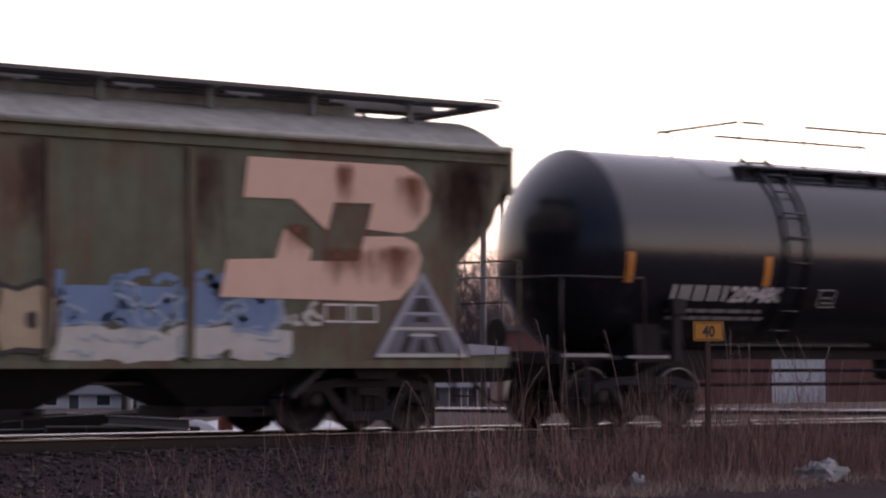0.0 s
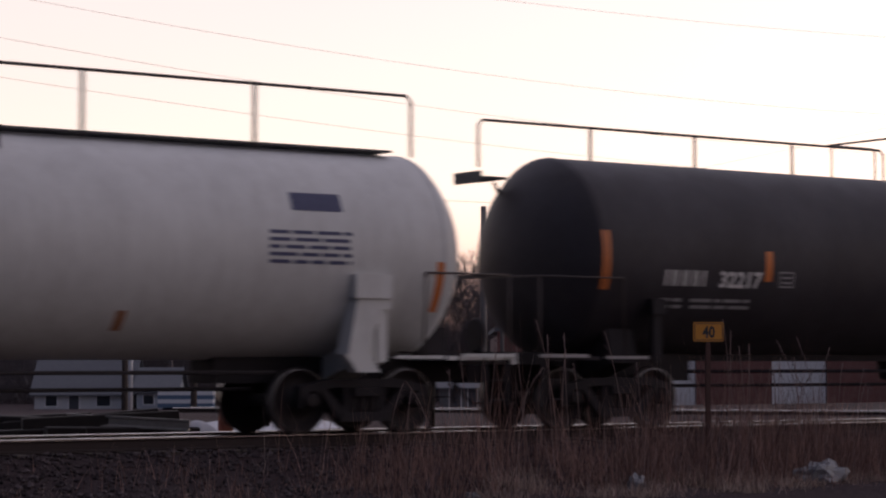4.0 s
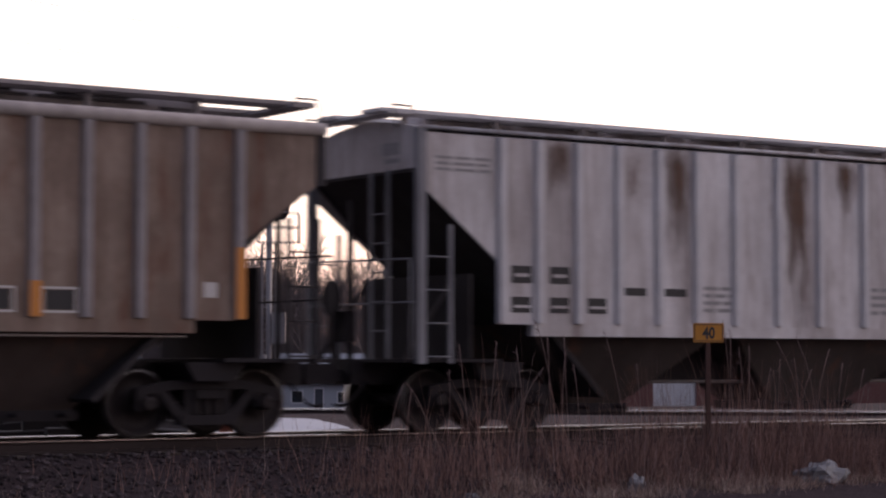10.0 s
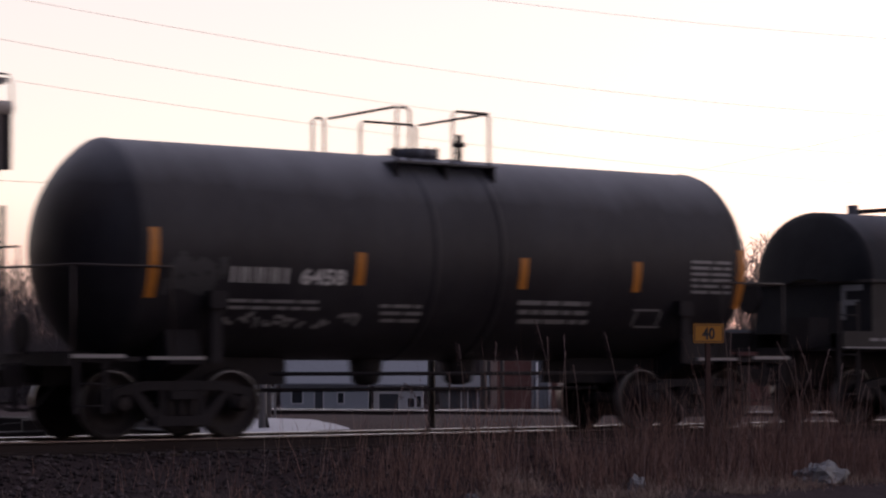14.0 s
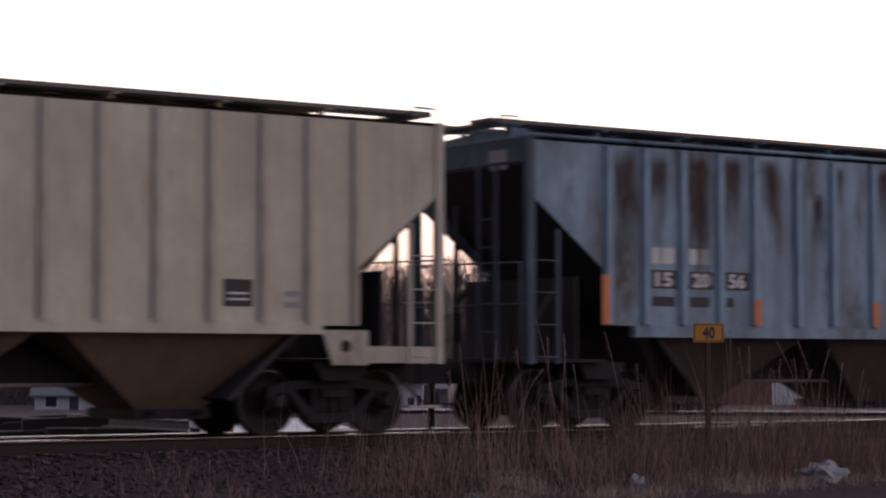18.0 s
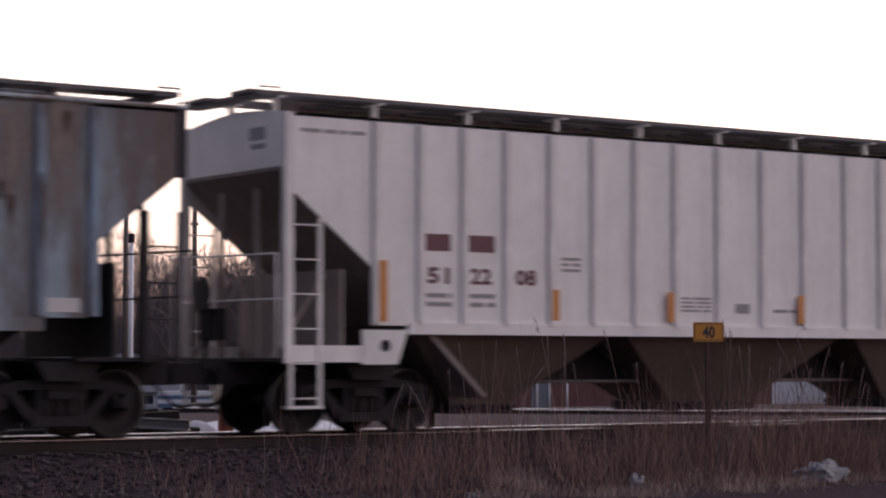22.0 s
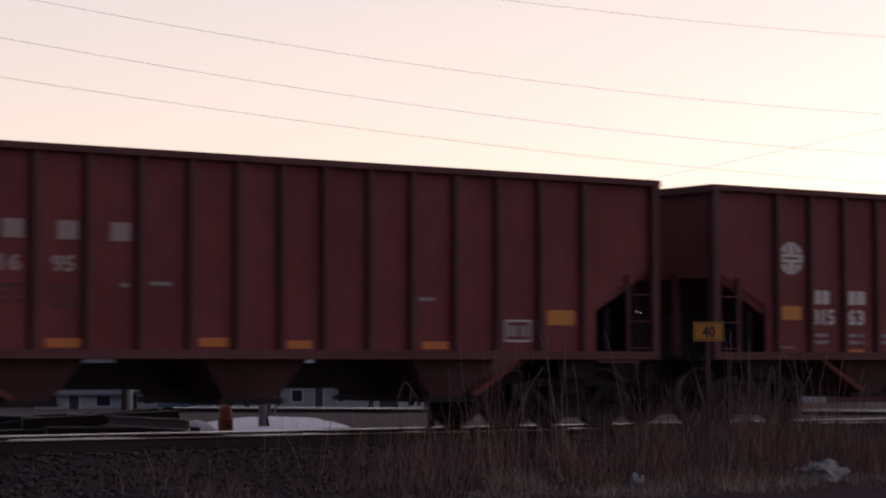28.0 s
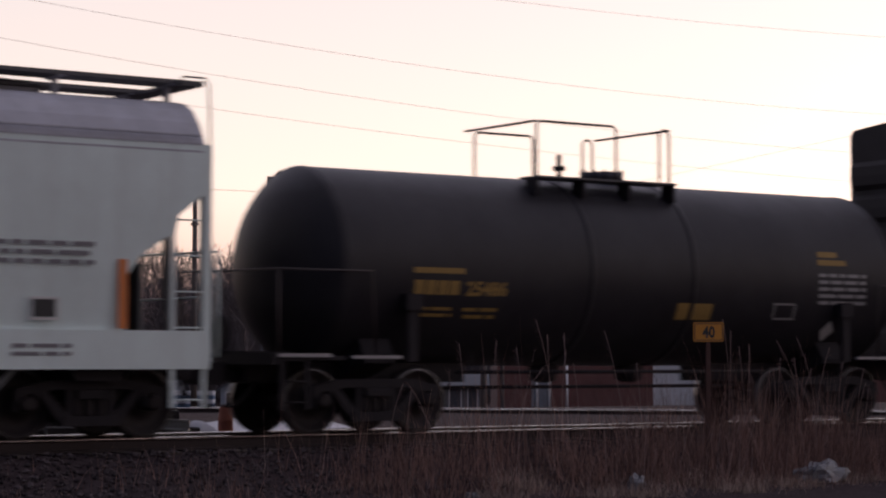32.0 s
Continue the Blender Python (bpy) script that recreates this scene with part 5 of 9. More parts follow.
bars([(2.3, 2.85, 2.1, 2.37), (3.05, 3.6, 2.1, 2.37), (3.78, 4.32, 2.0, 2.22), (10.73, 11.3, 1.6, 1.92)], GREYMARK, "stencil_patch", car, "pale stencil patches between the ribs", Y_SIDE)
bars(lines(2.33, 2.82, 2.12, 2.35, 2, 71) + lines(3.08, 3.57, 2.12, 2.35, 2, 72), BLACKMARK, "small_lettering", car, "", Y_SIDE - 0.003)
bars(frame_bars(11.5, 12.1, 1.62, 1.95) + frame_bars(12.45, 12.95, 1.62, 1.95), WHITE, "service_panel", car, "white-framed service panels", Y_SIDE)
bars([(11.56, 12.04, 1.66, 1.91), (12.5, 12.9, 1.66, 1.91)], BLACKMARK, "service_panel", car, "", Y_SIDE)
bars([(14.75, 14.95, 1.85, 2.05)], WHITE, "card_holder", car, "", Y_SIDE)
bars(lines(0.25, 1.3, 3.6, 3.85, 3, 73), BLACKMARK, "small_lettering", car, "", Y_SIDE)

# pale grey ribbed covered hopper
GREY = paint("streaked_pale_grey_paint", (0.73, 0.71, 0.715), dirt=(0.19, 0.13, 0.1), grime=0.6, rust=0.2, rust_colour=(0.1, 0.06, 0.045), rough=0.7, seed=7, streak=0.8, panels=0.3)
GREYPOST = paint("pale_grey_posts", (0.68, 0.67, 0.68), grime=0.35, rough=0.7, seed=7.2)
POSTS_B = (1.45, 2.12, 2.85, 3.62, 4.4, 5.15, 5.95, 6.85, 7.75, 8.75, 9.65, 10.5, 11.35, 12.15, 12.9, 13.65, 14.4, 15.15)
# the front frame is the posts' grey with its shade painted in
car = covered_hopper("covered_hopper_car", "pale grey ribbed covered hopper car with brown streaks", 118.95, GREY, end_z=3.75, board_skin=GREYPOST, rear_skin=DIMFRAME, front_skin=paint("shade_dimmed_grey_end_frame", (0.24, 0.24, 0.26), grime=0.6, rough=0.7, seed=7.4), posts=POSTS_B, post_skin=GREYPOST, slope_skin=ENDSHADE, chute_skin=TANCHUTE, z1=4.3, chord=0.03, roof_rise=0.2, board=4.64,
                     cut=[(1.55, 1.39), (2.45, 1.39), (3.45, 0.12), (4.3, 0.06)])
bars([(1.62 + 0.7 * k, 2.0 + 0.7 * k, 2.15, 2.4) for k in range(2)] + [(1.62 + 0.7 * k, 1.98 + 0.7 * k, 1.72, 1.95) for k in range(3)] + [(3.7, 4.15, 2.0, 2.12), (4.5, 4.95, 2.0, 2.12)], BLACKMARK, "worn_lettering", car, "worn dark lettering", Y_SIDE)
bars([(11.5, 11.95, 1.7, 2.02), (12.3, 12.75, 1.7, 2.02)], BLACKMARK, "service_panel", car, "dark service panels", Y_SIDE)
bars(lines(0.3, 1.25, 3.7, 3.95, 3, 81) + lines(8.9, 9.5, 1.75, 2.25, 4, 82) + lines(5.3, 5.85, 1.75, 2.2, 4, 83), GREYMARK, "small_lettering", car, "", Y_SIDE)
bars([(1.66 + 0.7 * k, 1.96 + 0.7 * k, 1.79, 1.83) for k in range(3)] + [(1.68 + 0.7 * k, 1.94 + 0.7 * k, 2.24, 2.29) for k in range(2)], GREY, "worn_lettering", car, "", Y_SIDE - 0.003)
STAIN = stain_material("brown_spill_stain", (0.15, 0.095, 0.07))
for x0, x1, z0, z1 in ((6.95, 7.6, 1.4, 4.25), (7.0, 7.5, 1.6, 4.25), (4.5, 5.05, 2.3, 4.25), (8.1, 8.6, 3.2, 4.25), (9.9, 10.4, 1.6, 2.3), (2.2, 2.8, 3.3, 4.25), (12.2, 12.8, 3.4, 4.2)):
    rust_patch(car, x0, x1, z0, z1, STAIN, Y_SIDE)

# rust-streaked white covered hopper
RUSTY = paint("rust_eaten_white_paint", (0.58, 0.515, 0.48), dirt=(0.16, 0.11, 0.09), grime=0.65, rust=0.55, rust_colour=(0.08, 0.036, 0.026), rough=0.8, seed=8, panels=0.55)
RUSTPOST = paint("rusty_white_posts", (0.34, 0.28, 0.255), dirt=(0.06, 0.04, 0.035), grime=0.9, rust=0.75, rough=0.8, seed=8.7)
car = covered_hopper("covered_hopper_car", "white ribbed covered hopper car eaten by dark rust streaks", 137.0, RUSTY, end_z=3.75, board_skin=TANPOST, rail_line=AIRLINE, board=4.64, front_skin=DIMFRAME, end_skin=DIMFRAME, posts=POSTS18, post_skin=RUSTPOST, rear_skin=ENDSHADE, slope_skin=ENDSHADE, roof_skin=TANPOST, chute_skin=TANCHUTE)
bars([(2.35, 2.85, 2.1, 2.37), (3.05, 3.6, 2.1, 2.37), (7.2, 7.75, 3.55, 3.85)], WHITE, "stencil_patch", car, "white stencil patches", Y_SIDE)
bars(lines(2.38, 2.82, 2.12, 2.35, 2, 91) + lines(3.08, 3.57, 2.12, 2.35, 2, 92), BLACKMARK, "small_lettering", car, "", Y_SIDE - 0.003)
bars(lines(7.95, 8.7, 1.7, 2.15, 3, 93) + lines(11.5, 11.95, 2.0, 2.3, 2, 94), GREYMARK, "small_lettering", car, "", Y_SIDE)
bars(frame_bars(11.5, 12.0, 1.65, 1.98) + frame_bars(12.45, 12.95, 1.65, 1.98) + [(14.7, 14.95, 1.8, 2.0)], WHITE, "service_panel", car, "white-framed service panels", Y_SIDE)
bars([(11.55, 11.8, 1.7, 1.93), (12.5, 12.9, 1.7, 1.93)], BLACKMARK, "service_panel", car, "", Y_SIDE)
tape(car, (1.5, 15.27), 1.6, 2.1, 0.1, WHITE, y=Y_POST)
tape(car, (2.96, 4.44, 7.04), 1.58, 1.75, 0.1, WHITE, y=Y_POST)

WHITERUST = stain_material("brown_rust_through_white", (0.07, 0.032, 0.025))
for x0, x1, z0, z1 in ((0.2, 1.4, 2.6, 4.05), (1.4, 2.3, 1.5, 4.1), (1.5, 2.3, 2.2, 4.12), (2.1, 3.05, 1.6, 4.12), (2.9, 3.8, 1.5, 4.1), (3.6, 4.5, 2.2, 4.1), (5.0, 5.5, 1.6, 4.0), (8.7, 9.8, 3.2, 4.1), (12.9, 13.9, 3.3, 4.1), (4.5, 5.35, 2.2, 4.1), (5.4, 6.1, 2.9, 4.1), (6.2, 7.0, 1.7, 3.5), (7.1, 7.9, 2.9, 4.12), (8.0, 8.85, 2.9, 3.9), (9.8, 10.6, 2.9, 4.1), (10.7, 11.4, 2.5, 3.7), (11.45, 12.3, 3.0, 4.1),
                       (12.4, 13.05, 2.8, 4.1), (13.85, 14.5, 3.0, 4.1), (14.3, 16.4, 2.55, 4.14), (14.6, 16.5, 3.0, 4.14)):
    rust_patch(car, x0, x1, z0, z1, WHITERUST, Y_SIDE)

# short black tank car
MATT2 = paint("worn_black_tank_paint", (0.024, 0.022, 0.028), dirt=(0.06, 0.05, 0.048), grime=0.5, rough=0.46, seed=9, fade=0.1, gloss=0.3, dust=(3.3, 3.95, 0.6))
T8 = (2.54, 1.5)
car = tank_car("tank_car", "short worn black tank car with amber tape", 155.5, MATT2, 10.24, 1.5, 2.54, (0.75, 9.75), walk_full=False, dome=5.15, dome_r=0.36, dome_z=4.16, platform=(4.15, 5.9), plat_z=3.88,
               guard=(4.22, 5.85, 4.66), near_rails=((4.23, 4.45), (5.2, 5.85)), far_rails=((3.95, 4.15), (4.79, 5.8)), reach=1.4, bulb=0.56)
tape(car, (0.12, 10.3), 1.85, 2.76, 0.17, AMBER, tank=T8)
tape(car, (3.3, 6.1, 8.23), 2.07, 2.52, 0.15, AMBER, tank=T8)
bars(twin(1.27, 0.23, 0.18, 2.07, 2.28, 4), WHITE, "owner_mark", car, "white block lettering", tank=T8)
digits("6458", 2.32, 2.07, 0.21, 0.72, WHITE, car, "white car number", tank=T8)
bars(lines(1.2, 2.6, 1.7, 1.88, 2, 101) + lines(3.6, 4.3, 1.55, 1.85, 3, 102) + lines(6.0, 7.3, 1.55, 1.95, 3, 103) + lines(9.3, 10.1, 2.05, 2.6, 6, 104), GREYMARK, "small_lettering", car, "small white lettering", tank=T8)
bars(frame_bars(8.18, 8.68, 1.54, 1.82), GREYMARK, "placard_frame", car, "", tank=T8)
strokes(car, 0.25, 1.15, 1.95, 2.4, 10, FADEDPATCH, 105, 0, T8, 0.12, label="grey scuffed paint")
strokes(car, 1.1, 3.4, 1.5, 1.68, 18, GREYMARK, 106, 0, T8, 0.05, label="pale scrawl of spray paint")
for x in (4.55, 5.7):
    bm = bmesh.new()
    lathe(bm, [(-0.05, 1.49), (-0.04, 1.512), (0.04, 1.512), (0.05, 1.49)], ("x", (x, 0, 2.54)), 64)
    part("tank_band", bm, MATT2, car)
bm = bmesh.new()
rod(bm, (5.75, -0.3, 4.0), (5.75, -0.3, 4.4), 0.05)
rod(bm, (5.75, -0.3, 4.22), (5.75, -0.3, 4.28), 0.1)
part("safety_valve", bm, DARK, car)

# coil car with a round hood
HOOD = paint("grey_coil_hood", (0.031, 0.03, 0.035), dirt=(0.06, 0.052, 0.05), grime=0.7, rough=0.6, seed=10, panels=0.3, dust=(2.95, 3.45, 0.5))
HOODLOW = paint("brown_grey_trough", (0.031, 0.026, 0.026), dirt=(0.02, 0.018, 0.017), grime=0.7, rough=0.65, seed=10.4)
car = car_empty("coil_car", "dark grey coil car with a round hood and graffiti", "coil car", 168.78)
sets = []
CL = 13.0
bm = bmesh.new()
n = 18
sec = [(-1.4, 2.36)] + [(-1.4 * math.cos(a), 2.36 + 1.2 * math.sin(a) ** 0.9) for a in [k / n * math.pi for k in range(1, n)]] + [(1.4, 2.36)]
rings = []
for x, k in ((-0.2, 0.05), (-0.18, 0.4), (-0.13, 0.7), (-0.06, 0.9), (0.0, 1.0), (3.2, 1.0), (6.4, 1.0), (9.6, 1.0), (CL, 1.0), (CL + 0.06, 0.9), (CL + 0.13, 0.7), (CL + 0.18, 0.4), (CL + 0.2, 0.05)):
    rings.append([bm.verts.new((x, y * (0.2 + 0.8 * k), 2.36 + (z - 2.36) * k)) for y, z in sec])
for a, b in zip(rings, rings[1:]):
    for i in range(n):
        f = bm.faces.new((a[i], a[i + 1], b[i + 1], b[i]))
        f.smooth = True
bmesh.ops.recalc_face_normals(bm, faces=bm.faces)
# hood ends take a darker, sooty colour that holds their turned-away shade
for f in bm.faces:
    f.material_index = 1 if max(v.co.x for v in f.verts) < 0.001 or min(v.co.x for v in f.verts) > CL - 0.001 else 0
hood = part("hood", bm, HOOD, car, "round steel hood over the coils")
HOODEND = paint("sooty_shade_black_hood_end", (0.016, 0.016, 0.02), dirt=(0.03, 0.028, 0.028), grime=0.5, rough=0.7, seed=10.7, gloss=0.25)
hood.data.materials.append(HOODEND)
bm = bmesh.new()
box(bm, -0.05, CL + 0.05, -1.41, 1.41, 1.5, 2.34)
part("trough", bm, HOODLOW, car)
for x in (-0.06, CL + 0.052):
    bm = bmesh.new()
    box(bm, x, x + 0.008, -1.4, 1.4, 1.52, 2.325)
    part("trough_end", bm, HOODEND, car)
bm = bmesh.new()
box(bm, -0.1, CL + 0.1, -1.46, 1.46, 2.33, 2.38)
part("hood_lip", bm, HOOD, car)
for s in (-1, 1):
    bm = bmesh.new()
    box(bm, -0.8, CL + 0.8, min(s * 1.38, s * 1.5), max(s * 1.38, s * 1.5), 1.24, 1.52)
    part("side_sill", bm, HOODLOW, car)
bm = bmesh.new()
box(bm, -0.9, CL + 0.9, -1.36, 1.36, 1.2, 1.26)
part("end_platform", bm, DARK, car)
bm = bmesh.new()
box(bm, -1.0, CL + 1.0, -0.32, 0.32, 0.62, 1.2)
part("centre_sill", bm, DARK, car)
bm = bmesh.new()
slab([(2.3, 1.25), (2.5, 0.34), (CL - 2.5, 0.34), (CL - 2.3, 1.25)], -1.25, 1.25, bm)
part("well", bm, HOODEND, car)
for k in range(7):
    bm = bmesh.new()
    box(bm, 2.75 + 1.2 * k, 2.83 + 1.2 * k, -1.31, -1.25, 0.36, 1.24)
    part("well_rib", bm, DARK, car)
bm = bmesh.new()
box(bm, -0.8, CL + 0.8, -1.508, -1.5, 1.24, 1.268)
part("sill_edge", bm, GREYMARK, car, "pale bottom edge of the sill")
bm = bmesh.new()
box(bm, 1.9, 10.3, -0.13, 0.13, 3.52, 3.64)
for x in (0.9, 3.1, 4.6, 8.3, 9.4, 11.6):
    box(bm, x, x + 0.1, -0.1, 0.1, 3.53, 3.72)
bmesh.ops.bevel(bm, geom=bm.edges[:], offset=0.015, segments=1, affect="EDGES")
part("hood_ridge", bm, HOOD, car, "low boxed ridge with small lugs")
for x, reach_x in ((2.68, 1.7), (10.8, 1.1)):
    bm = bmesh.new()
    rod(bm, (x - 0.08, -1.42, 2.62), (x + 0.15, -1.0, 3.86), 0.055, 6)
    pipe(bm, [(x + 0.13, -1.03, 3.74), (x - reach_x, -0.1, 3.6)], 0.04)
    part("hood_prop", bm, DARK, car)
bm = bmesh.new()
x = 6.42
for sx in (-1, 1):
    pipe(bm, [(x + sx * a, 0, z) for a, z in ((0.4, 3.55), (0.4, 3.98), (0.41, 4.1), (0.34, 4.2), (0.22, 4.21), (0.12, 4.13), (0.09, 4.03))], 0.075, 8)
    pipe(bm, [(x + sx * 0.03, 0, 4.0), (x + sx * 0.23, 0, 3.58)], 0.04, 8)
    slab([(x + sx * 0.45, 3.55), (x + sx * 0.74, 3.55), (x + sx * 0.45, 3.98)], -0.02, 0.02, bm)
rod(bm, (x, 0, 3.55), (x, 0, 3.98), 0.035)
part("lifting_lug", bm, HOOD, car, "arched lifting lug on the hood's ridge")
bm = bmesh.new()
lathe(bm, [(-0.02, 0.26), (0.02, 0.28), (0.04, 0.26)], ("x", (-1.0, 0.5, 2.1)), 20)
rod(bm, (-0.95, 0.5, 1.2), (-0.95, 0.5, 2.1), 0.03)
box(bm, -0.98, -0.5, -0.9, -0.4, 1.25, 1.75)
part("brake_wheel", bm, DARK, car)
for x in (-0.85, CL + 0.5):
    for s in (-1, 1):
        ladder(car, x, x + 0.42, s * 1.45, 0.4, 2.0 if s < 0 else 1.3, 0.32, DARK)
for x in (1.05, CL - 1.05):
    truck(car, x, sets)
ends(car, CL, 1.75)
YC9 = -1.505
bars(twin(1.2, 0.28, 0.22, 1.3, 1.48, 2), WHITE, "owner_mark", car, "white block lettering", YC9)
digits("495456", 1.78, 1.3, 0.19, 1.02, WHITE, car, "white car number", YC9)
bars(lines(3.4, 4.4, 1.32, 1.46, 2, 111) + lines(4.95, 5.25, 1.34, 1.45, 1, 112) + lines(7.0, 7.4, 1.36, 1.46, 1, 113) + lines(-0.2, 0.2, 1.34, 1.44, 1, 114), GREYMARK, "small_lettering", car, "small grey lettering", YC9)
Y9 = -1.414
BLUEGREY0 = plain("dull_blue_spray_paint", (0.16, 0.18, 0.23), 0.8, vary=0.25, scale=4)
BLUEGREY = plain("chalky_blue_grey_spray_paint", (0.24, 0.26, 0.32), 0.8, vary=0.25, scale=4)
DUSTY = plain("dusty_brown_spray_paint", (0.15, 0.11, 0.1), 0.8, vary=0.3, scale=4)
PINKGRAF = plain("pale_tan_spray_paint", (0.34, 0.26, 0.23), 0.8, vary=0.2, scale=4)


def sprayed(car, runs, thick, material, y, tank=None, label="scrawled spray-paint tag"):
    """Spray-paint lines through the points of each run, of one width or of a width given point by point."""
    bm = bmesh.new()
    for run in runs:
        rim = []
        for k, p in enumerate(run):
            (xa, za), (xb, zb) = run[max(0, k - 1)][:2], run[min(len(run) - 1, k + 1)][:2]
            d = Vector((-(zb - za), xb - xa)).normalized() * (p[2] if len(p) > 2 else thick) / 2
            rim.append([bm.verts.new((p[0] + i * d.x, -0.005, p[1] + i * d.y)) for i in (-1, 1)])
        for (a, b), (c, d) in zip(rim, rim[1:]):
            bm.faces.new((a, b, d, c))
    return put_mark(bm, material, "graffiti", car, label, y, tank)


def arc(cx, cz, w, h, a0, a1, n=12, thin=None):
    """Points along part of an ellipse; thin gives the widths at its two ends and its middle."""
    out = []
    for k in range(n + 1):
        a = math.radians(a0 + (a1 - a0) * k / n)
        p = (cx + w * math.cos(a), cz + h * math.sin(a))
        out.append(p + (thin[0] + (thin[1] - thin[0]) * math.sin(k / n * math.pi),) if thin else p)
    return out


TH = (2.36, 1.42)
sprayed(car, [arc(0.8, 1.93, 0.36, 0.34, 20, 335, 16), arc(0.83, 1.95, 0.13, 0.14, 0, 360, 10), [(1.1, 2.25), (1.25, 1.65)]], 0.04, GREYMARK, Y9, label="chalky grey outlines of spray paint")
sprayed(car, [[(1.45, 2.2), (1.45, 1.6), (1.62, 1.6)], [(1.45, 2.2), (1.75, 2.15), (1.72, 1.92), (1.5, 1.9)], [(1.85, 2.1), (2.05, 2.15), (1.95, 1.75), (2.12, 1.62)]], 0.06, DUSTY, Y9, label="dull brown strokes of spray paint")
bars([(2.52, 3.02, 2.05, 2.15), (2.68, 2.86, 1.6, 2.05), (3.08, 3.2, 1.6, 2.12), (3.2, 3.44, 2.02, 2.12), (3.2, 3.44, 1.78, 1.88), (3.34, 3.46, 1.88, 2.02), (3.32, 3.46, 1.6, 1.78)], PINKGRAF, "graffiti", car, "pale tan graffiti blocks", Y9)
WORN = plain("worn_white_spray_paint", (0.3, 0.3, 0.33), 0.8, vary=0.4, scale=9)
sprayed(car, [[(3.9, 2.24), (3.98, 1.9), (4.08, 2.1), (4.16, 1.88), (4.24, 2.26)], [(4.32, 1.86), (4.42, 2.22), (4.52, 1.88)], [(4.3, 2.0), (4.58, 2.04)], [(4.82, 2.2), (4.66, 2.14), (4.62, 1.96), (4.84, 1.88)],
              [(4.94, 2.26), (4.95, 1.86)], [(5.2, 2.22), (4.96, 2.04), (5.26, 1.86)]], 0.045, WORN, Y9, label="worn white spray-paint tag")
sprayed(car, [arc(4.0, 1.72, 0.13, 0.09, 60, 380, 8), [(4.2, 1.82), (4.22, 1.62), (4.4, 1.8), (4.45, 1.64)], arc(4.62, 1.71, 0.12, 0.1, 40, 330, 8), arc(4.88, 1.71, 0.1, 0.1, 0, 360, 8), [(5.05, 1.6), (5.06, 1.8), (5.2, 1.76), (5.08, 1.7)], [(3.85, 1.84), (4.6, 1.86), (5.3, 1.72), (5.75, 1.74)]],
        0.035, BLUEGREY, Y9, label="blue-grey spray-paint scrawl")
# the large swept figure runs over the lip between trough and hood
sprayed(car, [arc(6.3, 2.5, 1.0, 0.75, 192, 285, 14, (0.1, 0.17)), [(6.56, 1.775, 0.1), (7.0, 1.85, 0.12), (7.4, 1.82, 0.1), (7.75, 1.72, 0.03)]], 0.1, BLUEGREY, Y9, label="chalky blue-grey sweep of spray paint")
sprayed(car, [arc(6.3, 2.5, 1.0, 0.75, 185, 118, 10, (0.07, 0.12))], 0.1, BLUEGREY, 0, TH, "chalky blue-grey sweep of spray paint")
sprayed(car, [arc(6.25, 2.55, 0.85, 0.62, 125, -5, 14), arc(6.0, 3.05, 0.16, 0.1, 160, 10, 6)], 0.025, WORN, 0, TH, "thin pale spray-paint outline")
sprayed(car, [arc(6.85, 2.1, 0.35, 0.22, 200, -30, 12), [(7.15, 2.0), (7.3, 1.9), (7.5, 1.86)], arc(6.5, 2.1, 0.12, 0.18, 90, 270, 6)], 0.025, WORN, Y9, label="thin pale spray-paint outline")
sprayed(car, [arc(6.25, 2.62, 0.1, 0.14, 0, 330, 8), [(6.45, 2.48), (6.5, 2.75), (6.62, 2.6)]], 0.04, PINKGRAF, 0, TH, "pale tan strokes of spray paint")
sprayed(car, [[(6.7, 2.2), (6.85, 1.95), (7.0, 2.15), (7.05, 1.9)]], 0.07, DUSTY, Y9, label="dull brown strokes of spray paint")
sprayed(car, [[(8.15, 2.84), (8.3, 2.8), (8.45, 2.9), (8.35, 2.76), (8.5, 2.68)], [(8.6, 2.92), (8.62, 2.7), (8.76, 2.72)], [(8.85, 2.92), (8.84, 2.68), (9.0, 2.74), (8.95, 2.9), (8.84, 2.92)], [(9.3, 2.9), (9.1, 2.88), (9.1, 2.7), (9.32, 2.68)],
              [(9.1, 2.79), (9.28, 2.79)], [(8.9, 2.62), (9.5, 2.66), (9.75, 2.52)], [(9.3, 2.64), (9.4, 2.42)]], 0.035, WORN, 0, TH, "worn white spray-paint tag")
sprayed(car, [[(10.55, 2.84), (10.75, 2.84), (10.9, 2.9)], [(10.95, 2.88), (10.85, 2.8), (11.0, 2.72), (10.85, 2.7)], [(11.1, 2.86), (11.12, 2.7), (11.25, 2.84), (11.3, 2.7)], arc(11.45, 2.78, 0.08, 0.08, 60, 300, 7), [(11.6, 2.86), (11.6, 2.7), (11.85, 2.72)]], 0.03, WORN, 0, TH, "worn white spray-paint tag")
sprayed(car, [[(10.45, 1.74), (10.6, 1.6), (10.75, 1.74)], arc(10.95, 1.67, 0.1, 0.07, 0, 330, 8), [(11.15, 1.74), (11.2, 1.6), (11.35, 1.72), (11.4, 1.6)], [(11.5, 1.6), (11.62, 1.74), (11.72, 1.6)], [(10.4, 1.58), (11.9, 1.66)]], 0.03, BLUEGREY0, Y9, label="faint blue spray-paint scrawl")
